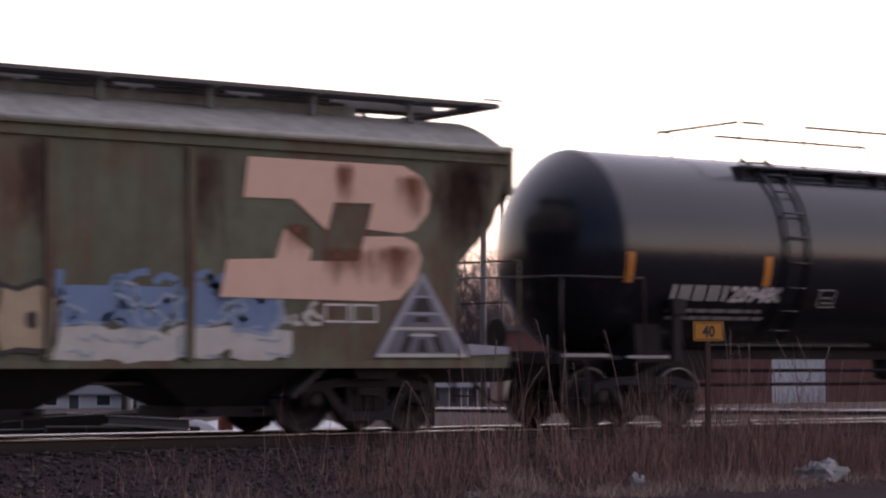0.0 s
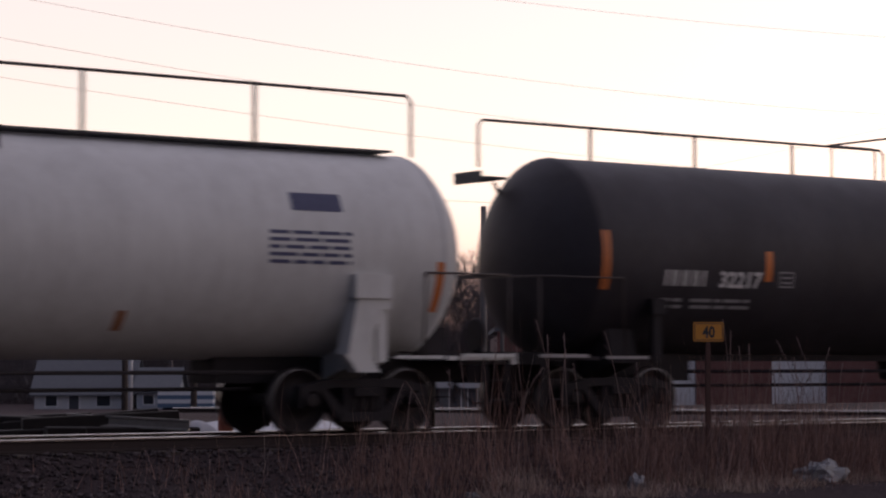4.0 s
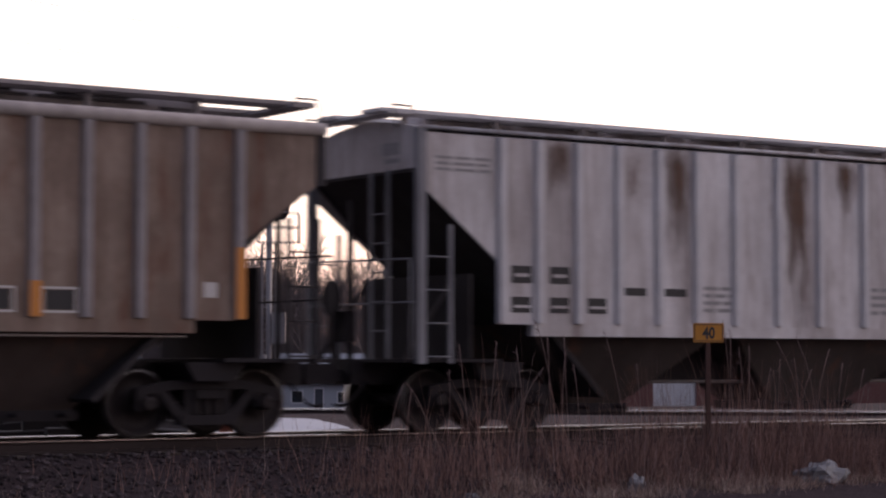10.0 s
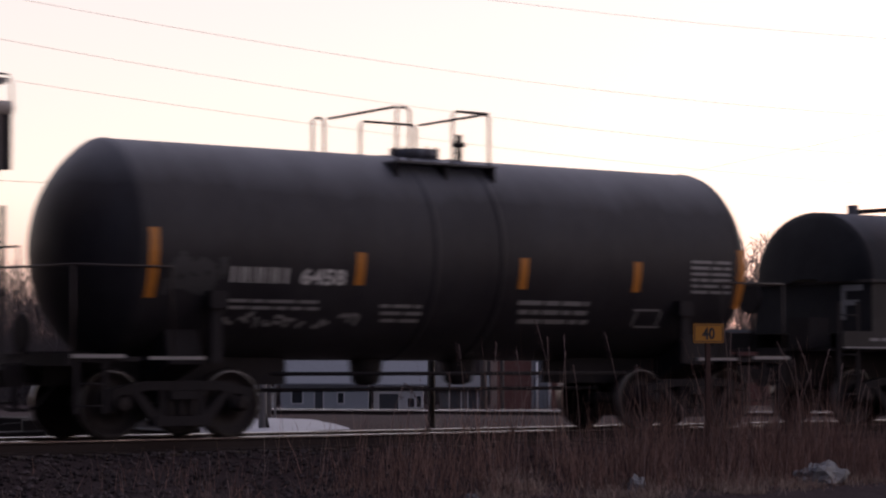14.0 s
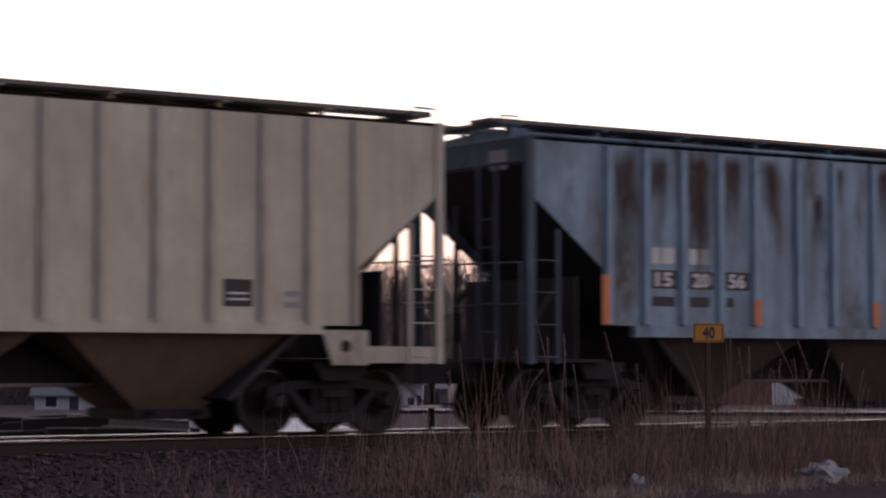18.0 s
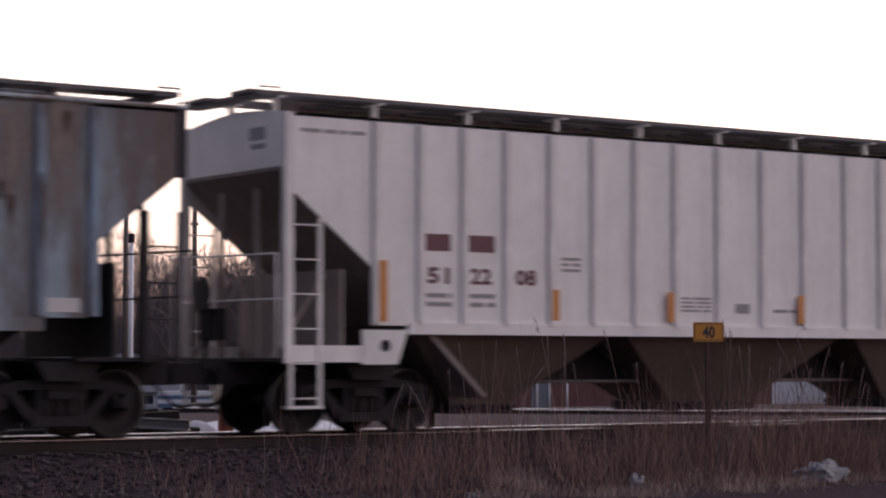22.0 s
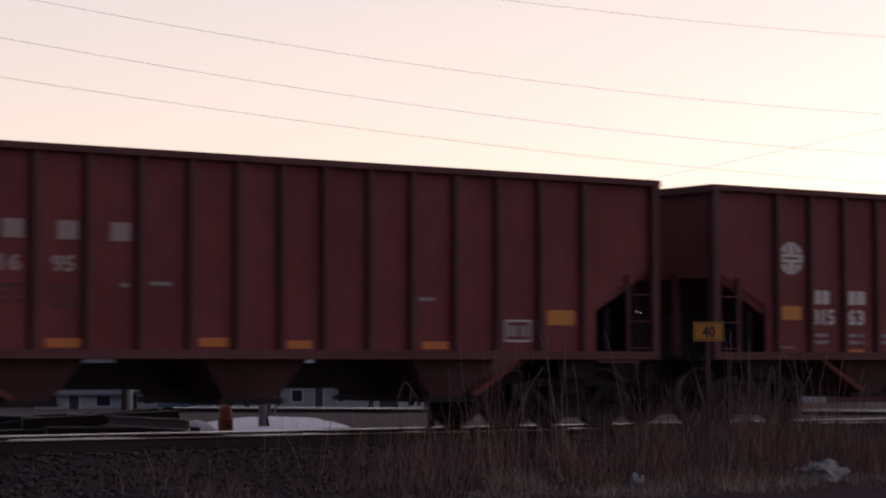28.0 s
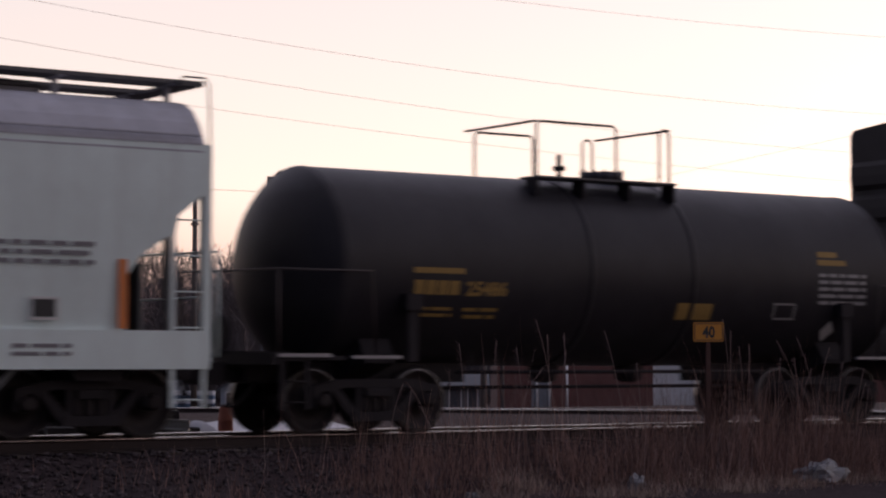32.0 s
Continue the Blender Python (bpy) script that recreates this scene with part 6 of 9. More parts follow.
sprayed(car, [[(0.75, 2.95), (1.1, 3.0), (1.5, 2.92)], [(0.9, 2.8), (0.95, 2.6), (1.1, 2.62)], [(1.2, 2.78), (1.25, 2.58)], [(1.4, 2.8), (1.36, 2.6), (1.6, 2.58)]], 0.035, GREYMARK, 0, TH, "faint grey spray-paint scrawl")
bars(lines(9.7, 10.15, 1.74, 1.9, 2, 119), GREYMARK, "small_lettering", car, "small grey lettering", Y9)
SCUFF = stain_material("pale_scuffed_hood", (0.13, 0.125, 0.13))
rng = random.Random(77)
for k in range(16):
    x = 2.6 + 0.58 * k + rng.uniform(-0.2, 0.2)
    bm = bmesh.new()
    blob(bm, x, rng.uniform(3.26, 3.42), rng.uniform(0.3, 0.9), rng.uniform(0.05, 0.12), 300 + k, -0.004, 12, 0.5)
    put_mark(bm, SCUFF, "scuff", car, "", 0, TH)
bm = bmesh.new()
for ya, yb, za, zb in ((-0.82, -0.72, 1.72, 2.2), (-1.22, -0.72, 2.2, 2.3), (-1.12, -0.82, 1.96, 2.05)):
    bm.faces.new([bm.verts.new((-0.064, y, z)) for y, z in ((ya, za), (yb, za), (yb, zb), (ya, zb))])
put_mark(bm, GREYMARK, "end_marking", car, "pale painted letter on the trough's end", 0.0)
finish(car, 168.78, sets, CL)

# beige covered hopper, broad panels
BEIGE = paint("dull_beige_paint", (0.57, 0.53, 0.415), dirt=(0.16, 0.1, 0.06), grime=0.45, rust=0.1, rust_colour=(0.22, 0.1, 0.05), rough=0.7, seed=11)
POSTS_W = (1.46, 2.2, 2.95, 3.7, 4.5, 5.3, 6.1, 6.88, 7.75, 8.67, 9.56, 10.49, 11.28, 12.08, 12.88, 13.67, 14.38, 15.13)
WIDE = dict(z0=1.5, z1=4.38, chord=0.0, roof_rise=0.12, posts=POSTS_W, post_w=0.09, post_d=0.06, cut=[(1.5, 1.4), (2.3, 1.4), (3.3, 0.14), (4.38, 0.02)], foot=True)
BEIGECHUTE = paint("brown_dusted_chute", (0.17, 0.112, 0.075), grime=0.5, rust=0.2, rough=0.75, seed=11.3)
car = covered_hopper("covered_hopper_car", "dull beige covered hopper car with broad flat panels", 184.0, BEIGE, chute_skin=BEIGECHUTE, slope_skin=ENDSHADE, hatch_skin=BEIGECHUTE, board=4.62, post_skin=paint("dull_beige_ribs", (0.52, 0.475, 0.4), dirt=(0.14, 0.1, 0.07), grime=0.7, rust=0.15, rough=0.7, seed=11.6), **WIDE)
bars([(13.08, 13.52, 1.74, 2.1)], BLACKMARK, "service_panel", car, "black service panel", Y_SIDE)
bars([(13.14, 13.46, 1.9, 1.93), (13.14, 13.46, 1.82, 1.85)], WHITE, "small_lettering", car, "", Y_SIDE - 0.003)
bars(lines(2.3, 3.5, 2.2, 2.7, 3, 131) + lines(14.0, 14.3, 1.7, 2.0, 2, 132), GREYMARK, "small_lettering", car, "", Y_SIDE)

# blue covered hopper
BLUE = paint("faded_blue_paint", (0.28, 0.4, 0.495), dirt=(0.07, 0.045, 0.035), grime=0.6, rust=0.5, rust_colour=(0.068, 0.04, 0.033), rough=0.68, seed=12, panels=0.35)
BLUEPOST = paint("faded_blue_posts", (0.27, 0.38, 0.47), dirt=(0.06, 0.045, 0.04), grime=0.6, rust=0.4, rust_colour=(0.085, 0.045, 0.033), rough=0.68, seed=12.4)
LOWROOF = dict(z1=4.3, chord=0.03, roof_rise=0.15, board=4.61, cut=[(1.55, 1.4), (2.4, 1.4), (3.4, 0.14), (4.3, 0.04)], slope_skin=ENDSHADE)
car = covered_hopper("covered_hopper_car", "faded blue covered hopper car with brown rust patches", 202.08, BLUE, end_z=3.95, front_skin=DIMBLUE, end_skin=DIMBLUE, posts=POSTS18, post_skin=BLUEPOST, rear_skin=ENDSHADE, post_w=0.11, **LOWROOF, chute_skin=paint("dark_brown_chute", (0.06, 0.045, 0.04), grime=0.5, rough=0.8, seed=12.8))
tape(car, (1.4, 15.27), 1.57, 2.3, 0.14, ORANGE, y=Y_POST)
tape(car, (4.44, 7.04, 9.77, 12.35), 1.57, 1.98, 0.14, ORANGE, y=Y_POST)
bars([(2.3 + 0.74 * k, 2.85 + 0.74 * k, 2.12, 2.4) for k in range(3)] + [(2.35, 2.8, 1.85, 2.0), (3.1, 3.5, 1.85, 2.0), (3.85, 4.0, 1.85, 2.0)], BLACKMARK, "number_patch", car, "black number patches", Y_SIDE)
bars([(2.35, 2.5, 2.5, 2.74), (2.55, 2.8, 2.5, 2.74), (3.1, 3.25, 2.5, 2.74), (3.3, 3.5, 2.5, 2.74)], WHITE, "owner_mark", car, "white block lettering", Y_SIDE)
for k, s in enumerate(("15", "20", "56")):
    digits(s, 2.42 + 0.74 * k, 2.16, 0.21, 0.34, WHITE, car, "white car number", Y_SIDE - 0.003)
bars(frame_bars(12.45, 12.9, 1.62, 1.98, 0.04) + frame_bars(13.17, 13.6, 1.62, 1.98, 0.04), WHITE, "service_panel", car, "white-framed service panels", Y_SIDE)
bars([(12.5, 12.85, 1.67, 1.93), (13.22, 13.55, 1.67, 1.93)], BLACKMARK, "service_panel", car, "", Y_SIDE)
bars(lines(14.0, 14.45, 1.7, 1.95, 3, 141), GREYMARK, "small_lettering", car, "", Y_SIDE)
BLUERUST = stain_material("brown_rust_through_blue", (0.075, 0.045, 0.038))
for x0, x1, z0, z1 in ((1.6, 2.05, 2.2, 4.2), (2.3, 2.7, 2.8, 4.2), (2.98, 3.56, 2.45, 4.24), (3.05, 3.5, 2.2, 3.6), (3.72, 4.2, 3.0, 4.22), (4.6, 5.0, 3.2, 4.2), (5.25, 5.55, 2.6, 4.2), (5.3, 5.5, 1.65, 3.2), (5.7, 5.95, 2.7, 3.7),
                                      (6.2, 6.38, 3.4, 4.15), (7.1, 7.6, 3.3, 4.2), (8.05, 8.5, 3.35, 4.05), (10.75, 10.9, 3.1, 3.7), (12.45, 12.75, 3.0, 3.8), (14.05, 14.2, 2.9, 3.9), (14.75, 14.85, 3.3, 4.0)):
    rust_patch(car, x0 - 0.06, x1 + 0.06, z0 - 0.25, z1, BLUERUST, Y_SIDE)

# rusted blue-grey covered hopper
BLUE2 = paint("rust_browned_blue_grey_paint", (0.32, 0.395, 0.45), dirt=(0.13, 0.1, 0.09), grime=0.6, rust=0.5, rust_colour=(0.105, 0.076, 0.062), rough=0.75, seed=13, panels=0.85)
BLUE2POST = paint("rusty_blue_posts", (0.29, 0.39, 0.49), dirt=(0.1, 0.07, 0.06), grime=0.7, rust=0.6, rust_colour=(0.085, 0.052, 0.042), rough=0.75, seed=13.7)
car = covered_hopper("covered_hopper_car", "blue-grey covered hopper car browned all over with rust", 220.08, BLUE2, end_z=3.95, front_skin=DIMBLUE, end_skin=DIMBLUE, posts=POSTS18, post_skin=BLUE2POST, rear_skin=ENDSHADE, post_w=0.11, **LOWROOF, chute_skin=DARK)
bars([(2.3, 2.85, 2.2, 2.75), (3.04, 3.6, 2.2, 2.75), (3.78, 4.3, 2.2, 2.85)], WHITE, "number_patch", car, "white number patches", Y_SIDE)
bars([(2.5, 2.75, 2.5, 2.7), (3.2, 3.5, 2.5, 2.7)], BLACKMARK, "owner_mark", car, "", Y_SIDE - 0.003)
for k, s in enumerate(("52", "75", "52")):
    digits(s, 2.4 + 0.74 * k, 2.23, 0.22, 0.36, BLACKMARK, car, "dark car number", Y_SIDE - 0.003)
bars(frame_bars(12.43, 12.9, 1.6, 1.9, 0.03) + [(12.5, 12.83, 1.7, 1.8), (14.65, 15.1, 1.62, 1.8)], WHITE, "service_panel", car, "", Y_SIDE)

BROWNED = stain_material("dull_brown_rust_bloom", (0.255, 0.205, 0.178))
RUSTSPOT = stain_material("dark_rust_spots", (0.1, 0.066, 0.052))
rng = random.Random(58)
for k, (a, b) in enumerate(zip(POSTS18, POSTS18[1:])):
    if rng.random() < 0.75:
        z = rng.uniform(1.6, 2.6)
        rust_patch(car, a - 0.1, b + 0.1, z - 0.6, 4.5, BROWNED, Y_SIDE)
    for j in range(rng.randint(1, 3)):
        x, z = rng.uniform(a + 0.1, b - 0.3), rng.uniform(2.9, 4.2)
        rust_patch(car, x, min(b - 0.07, x + rng.uniform(0.12, 0.3)), z - rng.uniform(0.2, 0.7), z, RUSTSPOT, Y_SIDE - 0.002)
    z = rng.uniform(3.0, 4.15)
    rust_patch(car, a - 0.07, a + 0.07, z - rng.uniform(0.6, 2.0), z, RUSTSPOT if k % 3 else BROWNED, Y_POST + 0.002)

# clean white covered hopper
CLEAN = paint("clean_white_paint", (0.88, 0.845, 0.81), dirt=(0.25, 0.19, 0.15), grime=0.3, rough=0.55, seed=14, fade=0.04)
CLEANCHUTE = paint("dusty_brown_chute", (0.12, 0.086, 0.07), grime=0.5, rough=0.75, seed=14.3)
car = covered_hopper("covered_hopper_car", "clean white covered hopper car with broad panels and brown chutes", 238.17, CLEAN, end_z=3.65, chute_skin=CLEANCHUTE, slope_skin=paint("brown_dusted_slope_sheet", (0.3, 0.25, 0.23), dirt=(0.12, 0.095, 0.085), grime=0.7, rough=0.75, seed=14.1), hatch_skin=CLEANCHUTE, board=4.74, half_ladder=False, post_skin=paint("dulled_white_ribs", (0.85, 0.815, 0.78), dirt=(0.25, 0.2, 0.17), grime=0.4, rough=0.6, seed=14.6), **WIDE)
tape(car, (1.55, 15.2), 1.55, 2.4, 0.13, AMBER, y=-1.561)
tape(car, (4.55, 6.75, 9.45, 11.5), 1.6, 2.05, 0.13, AMBER, y=-1.561)
MAROON = plain("faded_maroon_lettering", (0.16, 0.07, 0.08), 0.7, vary=0.25, scale=10)
bars([(2.29, 2.72, 2.56, 2.8), (3.02, 3.49, 2.56, 2.8)], MAROON, "owner_mark", car, "faded maroon block lettering", Y_SIDE)
for x, s in ((2.32, "51"), (3.06, "22"), (3.86, "08")):
    digits(s, x, 2.11, 0.22, 0.38, MAROON, car, "faded maroon car number", Y_SIDE)
bars(lines(2.3, 2.75, 1.75, 2.0, 2, 151) + lines(3.05, 3.5, 1.75, 2.0, 2, 152) + lines(4.7, 5.05, 2.3, 2.55, 3, 153) + lines(7.0, 7.6, 1.75, 2.0, 4, 154) + lines(8.9, 9.4, 1.75, 1.85, 1, 155) + lines(13.75, 14.3, 1.7, 1.95, 2, 156) + lines(0.25, 1.35, 4.1, 4.2, 1, 157), GREYMARK, "small_lettering", car, "small grey lettering", Y_SIDE)
bars([(13.0, 13.45, 1.72, 2.02), (14.35, 14.6, 1.75, 1.98), (8.1, 8.4, 1.75, 1.9)], GREYMARK, "service_panel", car, "grey service panel", Y_SIDE)

# smooth grey covered hopper
SMOOTH = paint("smooth_dusty_grey_paint", (0.57, 0.535, 0.525), dirt=(0.22, 0.16, 0.13), grime=0.6, rough=0.5, seed=15, panels=0.35, rust_colour=(0.25, 0.17, 0.13))
SILLGREY = paint("rust_spotted_pale_sill", (0.52, 0.49, 0.48), dirt=(0.2, 0.12, 0.08), grime=0.6, rust=0.2, rough=0.6, seed=15.4)
belly = lambda z: 1.44 + 0.12 * math.sin(min(1.0, (z - 1.5) / 2.6) * math.pi * 0.8)
# end wall: the body's grey, dimmed and blued for the shaded side
car = covered_hopper("covered_hopper_car", "smooth-sided dusty grey covered hopper car with a pale sill", 256.12, SMOOTH, end_z=3.5, roof_skin=paint("dusty_pale_roof", (0.5, 0.495, 0.53), dirt=(0.22, 0.19, 0.18), grime=0.4, rough=0.6, seed=15.2), end_skin=paint("shade_blue_grey_end", (0.36, 0.375, 0.41), grime=0.5, rough=0.7, seed=15.6), z0=1.55, z1=4.1, cut=[(1.55, 1.28), (2.27, 1.2), (2.7, 0.85), (2.76, 0.7), (3.07, 0.58), (3.45, 0.14), (4.1, 0.05)], bulge=belly,
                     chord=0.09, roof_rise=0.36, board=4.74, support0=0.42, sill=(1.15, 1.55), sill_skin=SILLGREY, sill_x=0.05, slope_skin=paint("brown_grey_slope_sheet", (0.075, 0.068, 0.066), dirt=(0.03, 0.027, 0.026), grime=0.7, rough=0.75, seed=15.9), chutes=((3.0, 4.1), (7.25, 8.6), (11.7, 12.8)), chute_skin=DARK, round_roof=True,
                     post_skin=SILLGREY, half_ladder=False, length=16.8, centre_z=1.0, post_top=4.6, hatch_skin=paint("dulled_roof_fittings", (0.3, 0.295, 0.31), dirt=(0.12, 0.1, 0.1), grime=0.6, rough=0.7, seed=15.3))
seam = bmesh.new()
zs = [1.56 + 2.5 * k / 8 for k in range(9)]
for za, zb in zip(zs, zs[1:]):
    seam.faces.new([seam.verts.new((x, -belly(z) - 0.004, z)) for x, z in ((-0.025, za), (0.025, za), (0.025, zb), (-0.025, zb))])
me = mesh_of("panel_seam", seam, paint("rusty_seam", (0.2, 0.15, 0.12), grime=0.6, rough=0.7, seed=15.8))
for x in (1.52, 3.0, 4.8, 6.61, 8.38, 10.2, 11.95, 13.7, 15.2):
    part("panel_seam", me, None, car).location.x = x
GHOST = plain("ghostly_grey_lettering", (0.2, 0.19, 0.2), 0.7, vary=0.25, scale=10)
bars([(1.64 + 0.24 * k, 1.83 + 0.24 * k, 2.5, 2.7) for k in range(4)], GHOST, "owner_mark", car, "faded grey block lettering", -1.58)
digits("981034", 1.6, 2.08, 0.2, 1.1, GHOST, car, "faded grey car number", -1.58)
bars(lines(1.6, 2.5, 1.7, 1.9, 2, 161) + lines(13.5, 14.3, 1.75, 2.1, 4, 162), GHOST, "small_lettering", car, "", -1.56)
bars(lines(6.95, 7.25, 1.68, 1.9, 4, 164), MAROON, "small_lettering", car, "", -1.56)
tape(car, (1.15, 3.35, 6.55, 9.6, 12.9, 15.2), 1.2, 1.34, 0.4, ORANGE, y=-1.54)
REDGRAF = plain("red_spray_paint", (0.42, 0.09, 0.09), 0.7, vary=0.25, scale=6)
strokes(car, 5.2, 7.3, 1.2, 1.5, 16, REDGRAF, 163, -1.54, thick=0.045, label="red spray-paint scrawl on the sill")
bars([(14.95, 15.4, 1.66, 1.98)], WHITE, "service_panel", car, "", -1.555)
bars([(15.0, 15.35, 1.7, 1.94)], BLACKMARK, "service_panel", car, "", -1.56)

# black gondola
COAL = paint("sooty_black_gondola_paint", (0.019, 0.015, 0.0145), dirt=(0.042, 0.032, 0.028), grime=0.6, rust=0.3, rough=0.65, seed=16)
PG = (1.4, 2.52, 3.61, 4.57, 5.5, 6.39, 7.28, 8.48, 9.44, 10.3, 11.3, 12.2, 13.2, 14.5)
car = open_car("gondola_car", "sooty black steel gondola car with peach emblem and pale lettering", 274.04, COAL, 16.15, 0.72, 3.28, PG, [(0.72, 0.0), (3.28, 0.0)], (1.15, 15.0), (), "gondola car", post_w=0.16, end_ribs=True)
YG = -1.475
bm = bmesh.new()
for poly in ([(1.95, 3.1), (1.95, 2.8), (2.25, 2.8), (2.5, 2.6), (2.7, 2.8), (3.0, 2.62), (3.35, 2.64), (3.48, 2.85), (3.3, 3.08)], [(1.7, 2.05), (1.85, 2.4), (2.1, 2.38), (2.25, 2.55), (2.45, 2.4), (2.95, 2.4), (3.1, 2.52), (3.4, 2.45), (3.45, 2.15), (3.2, 2.02)]):
    bm.faces.new([bm.verts.new((x, -0.004, z)) for x, z in poly])
put_mark(bm, PEACH, "emblem", car, "worn peach emblem of rounded blocks", YG)
COALWEAR = stain_material("soot_over_faded_emblem", (0.045, 0.034, 0.03))
for x0, x1, z0, z1 in ((1.6, 2.4, 1.9, 2.6), (2.3, 3.0, 2.3, 3.15), (2.9, 3.55, 1.95, 2.5), (1.85, 2.3, 2.6, 3.15), (3.1, 3.55, 2.55, 3.1)):
    rust_patch(car, x0, x1, z0, z1, COALWEAR, YG - 0.004)
bars([(1.5 + 0.23 * k, 1.68 + 0.23 * k, 1.58, 1.84) for k in range(2)], WHITE, "owner_mark", car, "white block lettering", YG)
digits("50", 1.98, 1.58, 0.26, 0.42, WHITE, car, "white car number", YG)
digits("0033", 2.68, 1.58, 0.26, 0.84, WHITE, car, "white car number", YG)
bars([(0.13, 0.62, 1.06, 1.28)], AMBER, "reflector_tape", car, "yellow reflector tape", YG)
bars([(4.0, 4.4, 0.85, 0.95), (6.55, 6.95, 1.05, 1.15), (8.9, 9.35, 0.95, 1.03), (9.6, 9.68, 0.9, 1.25), (13.4, 13.8, 1.05, 1.15)], ORANGE, "reflector_tape", car, "", YG)
bars(lines(1.5, 2.35, 1.1, 1.45, 3, 171) + lines(2.65, 3.5, 1.05, 1.45, 3, 172), FADEDPATCH, "small_lettering", car, "", YG)
for k, x in enumerate((3.9, 5.8, 6.65, 8.9, 0.3, 12.6)):
    strokes(car, x, x + 0.45, 1.45, 1.85, 3, FADEDPATCH, 173 + k, YG, thick=0.05)

# two red-brown open hopper cars
OXIDE = paint("red_oxide_paint", (0.195, 0.031, 0.036), dirt=(0.05, 0.025, 0.025), grime=0.6, rough=0.65, seed=17, fade=0.1)
OXCHUTE = paint("sooty_red_chutes", (0.075, 0.026, 0.027), dirt=(0.03, 0.02, 0.02), grime=0.8, rough=0.8, seed=17.6)
OXPOST = paint("dark_red_posts", (0.115, 0.028, 0.031), grime=0.5, rough=0.65, seed=17.3)
PO = (1.38, 2.1, 2.84, 3.58, 4.31, 5.05, 5.78, 6.48, 7.16, 7.83, 8.56, 9.26, 10.0, 10.74, 11.5, 12.3)
CUTO = [(1.05, 0.06), (1.1, 0.06), (1.12, 1.15), (1.88, 1.15), (2.4, 0.14), (3.74, 0.02)]
YO = -1.472
CHO = ((3.3, 3.95), (6.45, 7.25), (9.75, 10.4))
car = open_car("open_hopper_car", "red-brown open hopper car with ghostly pale lettering", 291.16, OXIDE, 13.7, 1.05, 3.74, PO, CUTO, (1.35, 12.35), CHO, "hopper car", post_skin=OXPOST, chute_skin=OXCHUTE, post_w=0.08)
GHOSTRED = plain("ghostly_pale_lettering", (0.4, 0.31, 0.3), 0.7, vary=0.3, scale=12)
bars([(2.42 + 0.74 * k, 2.7 + 0.74 * k, 2.54, 2.78) for k in range(4)], GHOSTRED, "owner_mark", car, "ghostly pale block lettering", YO)
for x, s in ((2.6, "8"), (3.1, "16"), (3.82, "95")):
    digits(s, x, 2.14, 0.2, 0.16 * len(s), GHOSTRED, car, "ghostly car number", YO)
bars([(1.54, 2.02, 1.44, 1.66), (11.65, 12.16, 1.53, 1.75)], AMBER, "reflector_tape", car, "yellow reflector tape", YO)
bars([(3.75, 4.24, 1.17, 1.29), (5.92, 6.36, 1.19, 1.31), (7.25, 7.65, 1.17, 1.28), (9.45, 9.9, 1.17, 1.28)], ORANGE, "reflector_tape", car, "orange reflector tape", YO)
bars(frame_bars(10.88, 11.35, 1.28, 1.6), WHITE, "service_panel", car, "white-framed service panel", YO)
bars([(10.95, 11.1, 1.36, 1.52), (11.16, 11.28, 1.36, 1.52), (4.78, 4.9, 1.95, 2.0), (5.2, 5.5, 1.98, 2.03), (9.4, 9.65, 1.85, 1.9)], GREYMARK, "small_lettering", car, "", YO)
bars(lines(3.1, 3.5, 1.7, 2.0, 3, 181) + lines(3.8, 4.25, 1.65, 2.0, 3, 182), OXPOST, "small_lettering", car, "", YO)
car = open_car("open_hopper_car", "red-brown open hopper car with a round white emblem", 305.97, OXIDE, 13.85, 1.05, 3.74, PO, CUTO, (1.25, 12.5), CHO, "hopper car", post_skin=OXPOST, chute_skin=OXCHUTE, post_w=0.08)
bm = bmesh.new()
vs = [bm.verts.new((1.7 + 0.26 * math.cos(k * math.tau / 28), -0.004, 2.64 + 0.26 * math.sin(k * math.tau / 28))) for k in range(28)]
bm.faces.new(vs)
put_mark(bm, WHITE, "emblem", car, "round white emblem with a dark cross", YO)
bars([(1.47, 1.63, 2.71, 2.735), (1.605, 1.63, 2.735, 2.87), (1.77, 1.93, 2.71, 2.735), (1.77, 1.795, 2.735, 2.87),
      (1.47, 1.63, 2.545, 2.57), (1.605, 1.63, 2.41, 2.545), (1.77, 1.93, 2.545, 2.57), (1.77, 1.795, 2.41, 2.545), (1.54, 1.86, 2.625, 2.655)], OXIDE, "emblem", car, "dark cross of the emblem", YO - 0.003)
bars([(2.15, 2.34, 1.92, 2.14), (2.37, 2.53, 1.92, 2.14), (2.94, 3.12, 1.92, 2.14), (3.15, 3.34, 1.92, 2.14)], WHITE, "owner_mark", car, "white block lettering", YO)
digits("815", 2.13, 1.6, 0.24, 0.52, WHITE, car, "white car number", YO)
digits("63", 2.92, 1.6, 0.24, 0.4, WHITE, car, "white car number", YO)
bars(lines(2.15, 2.5, 1.26, 1.48, 2, 191) + lines(2.92, 3.3, 1.26, 1.48, 2, 192) + lines(3.6, 3.85, 1.26, 1.48, 2, 193) + lines(10.1, 10.5, 1.2, 1.62, 3, 194) + lines(10.85, 11.15, 1.4, 1.62, 3, 195) + lines(1.5, 1.75, 1.2, 1.25, 1, 196), GREYMARK, "small_lettering", car, "small pale lettering", YO)
bars([(1.42, 1.92, 1.66, 1.88), (11.6, 11.95, 1.66, 1.85)], AMBER, "reflector_tape", car, "yellow reflector tape", YO)
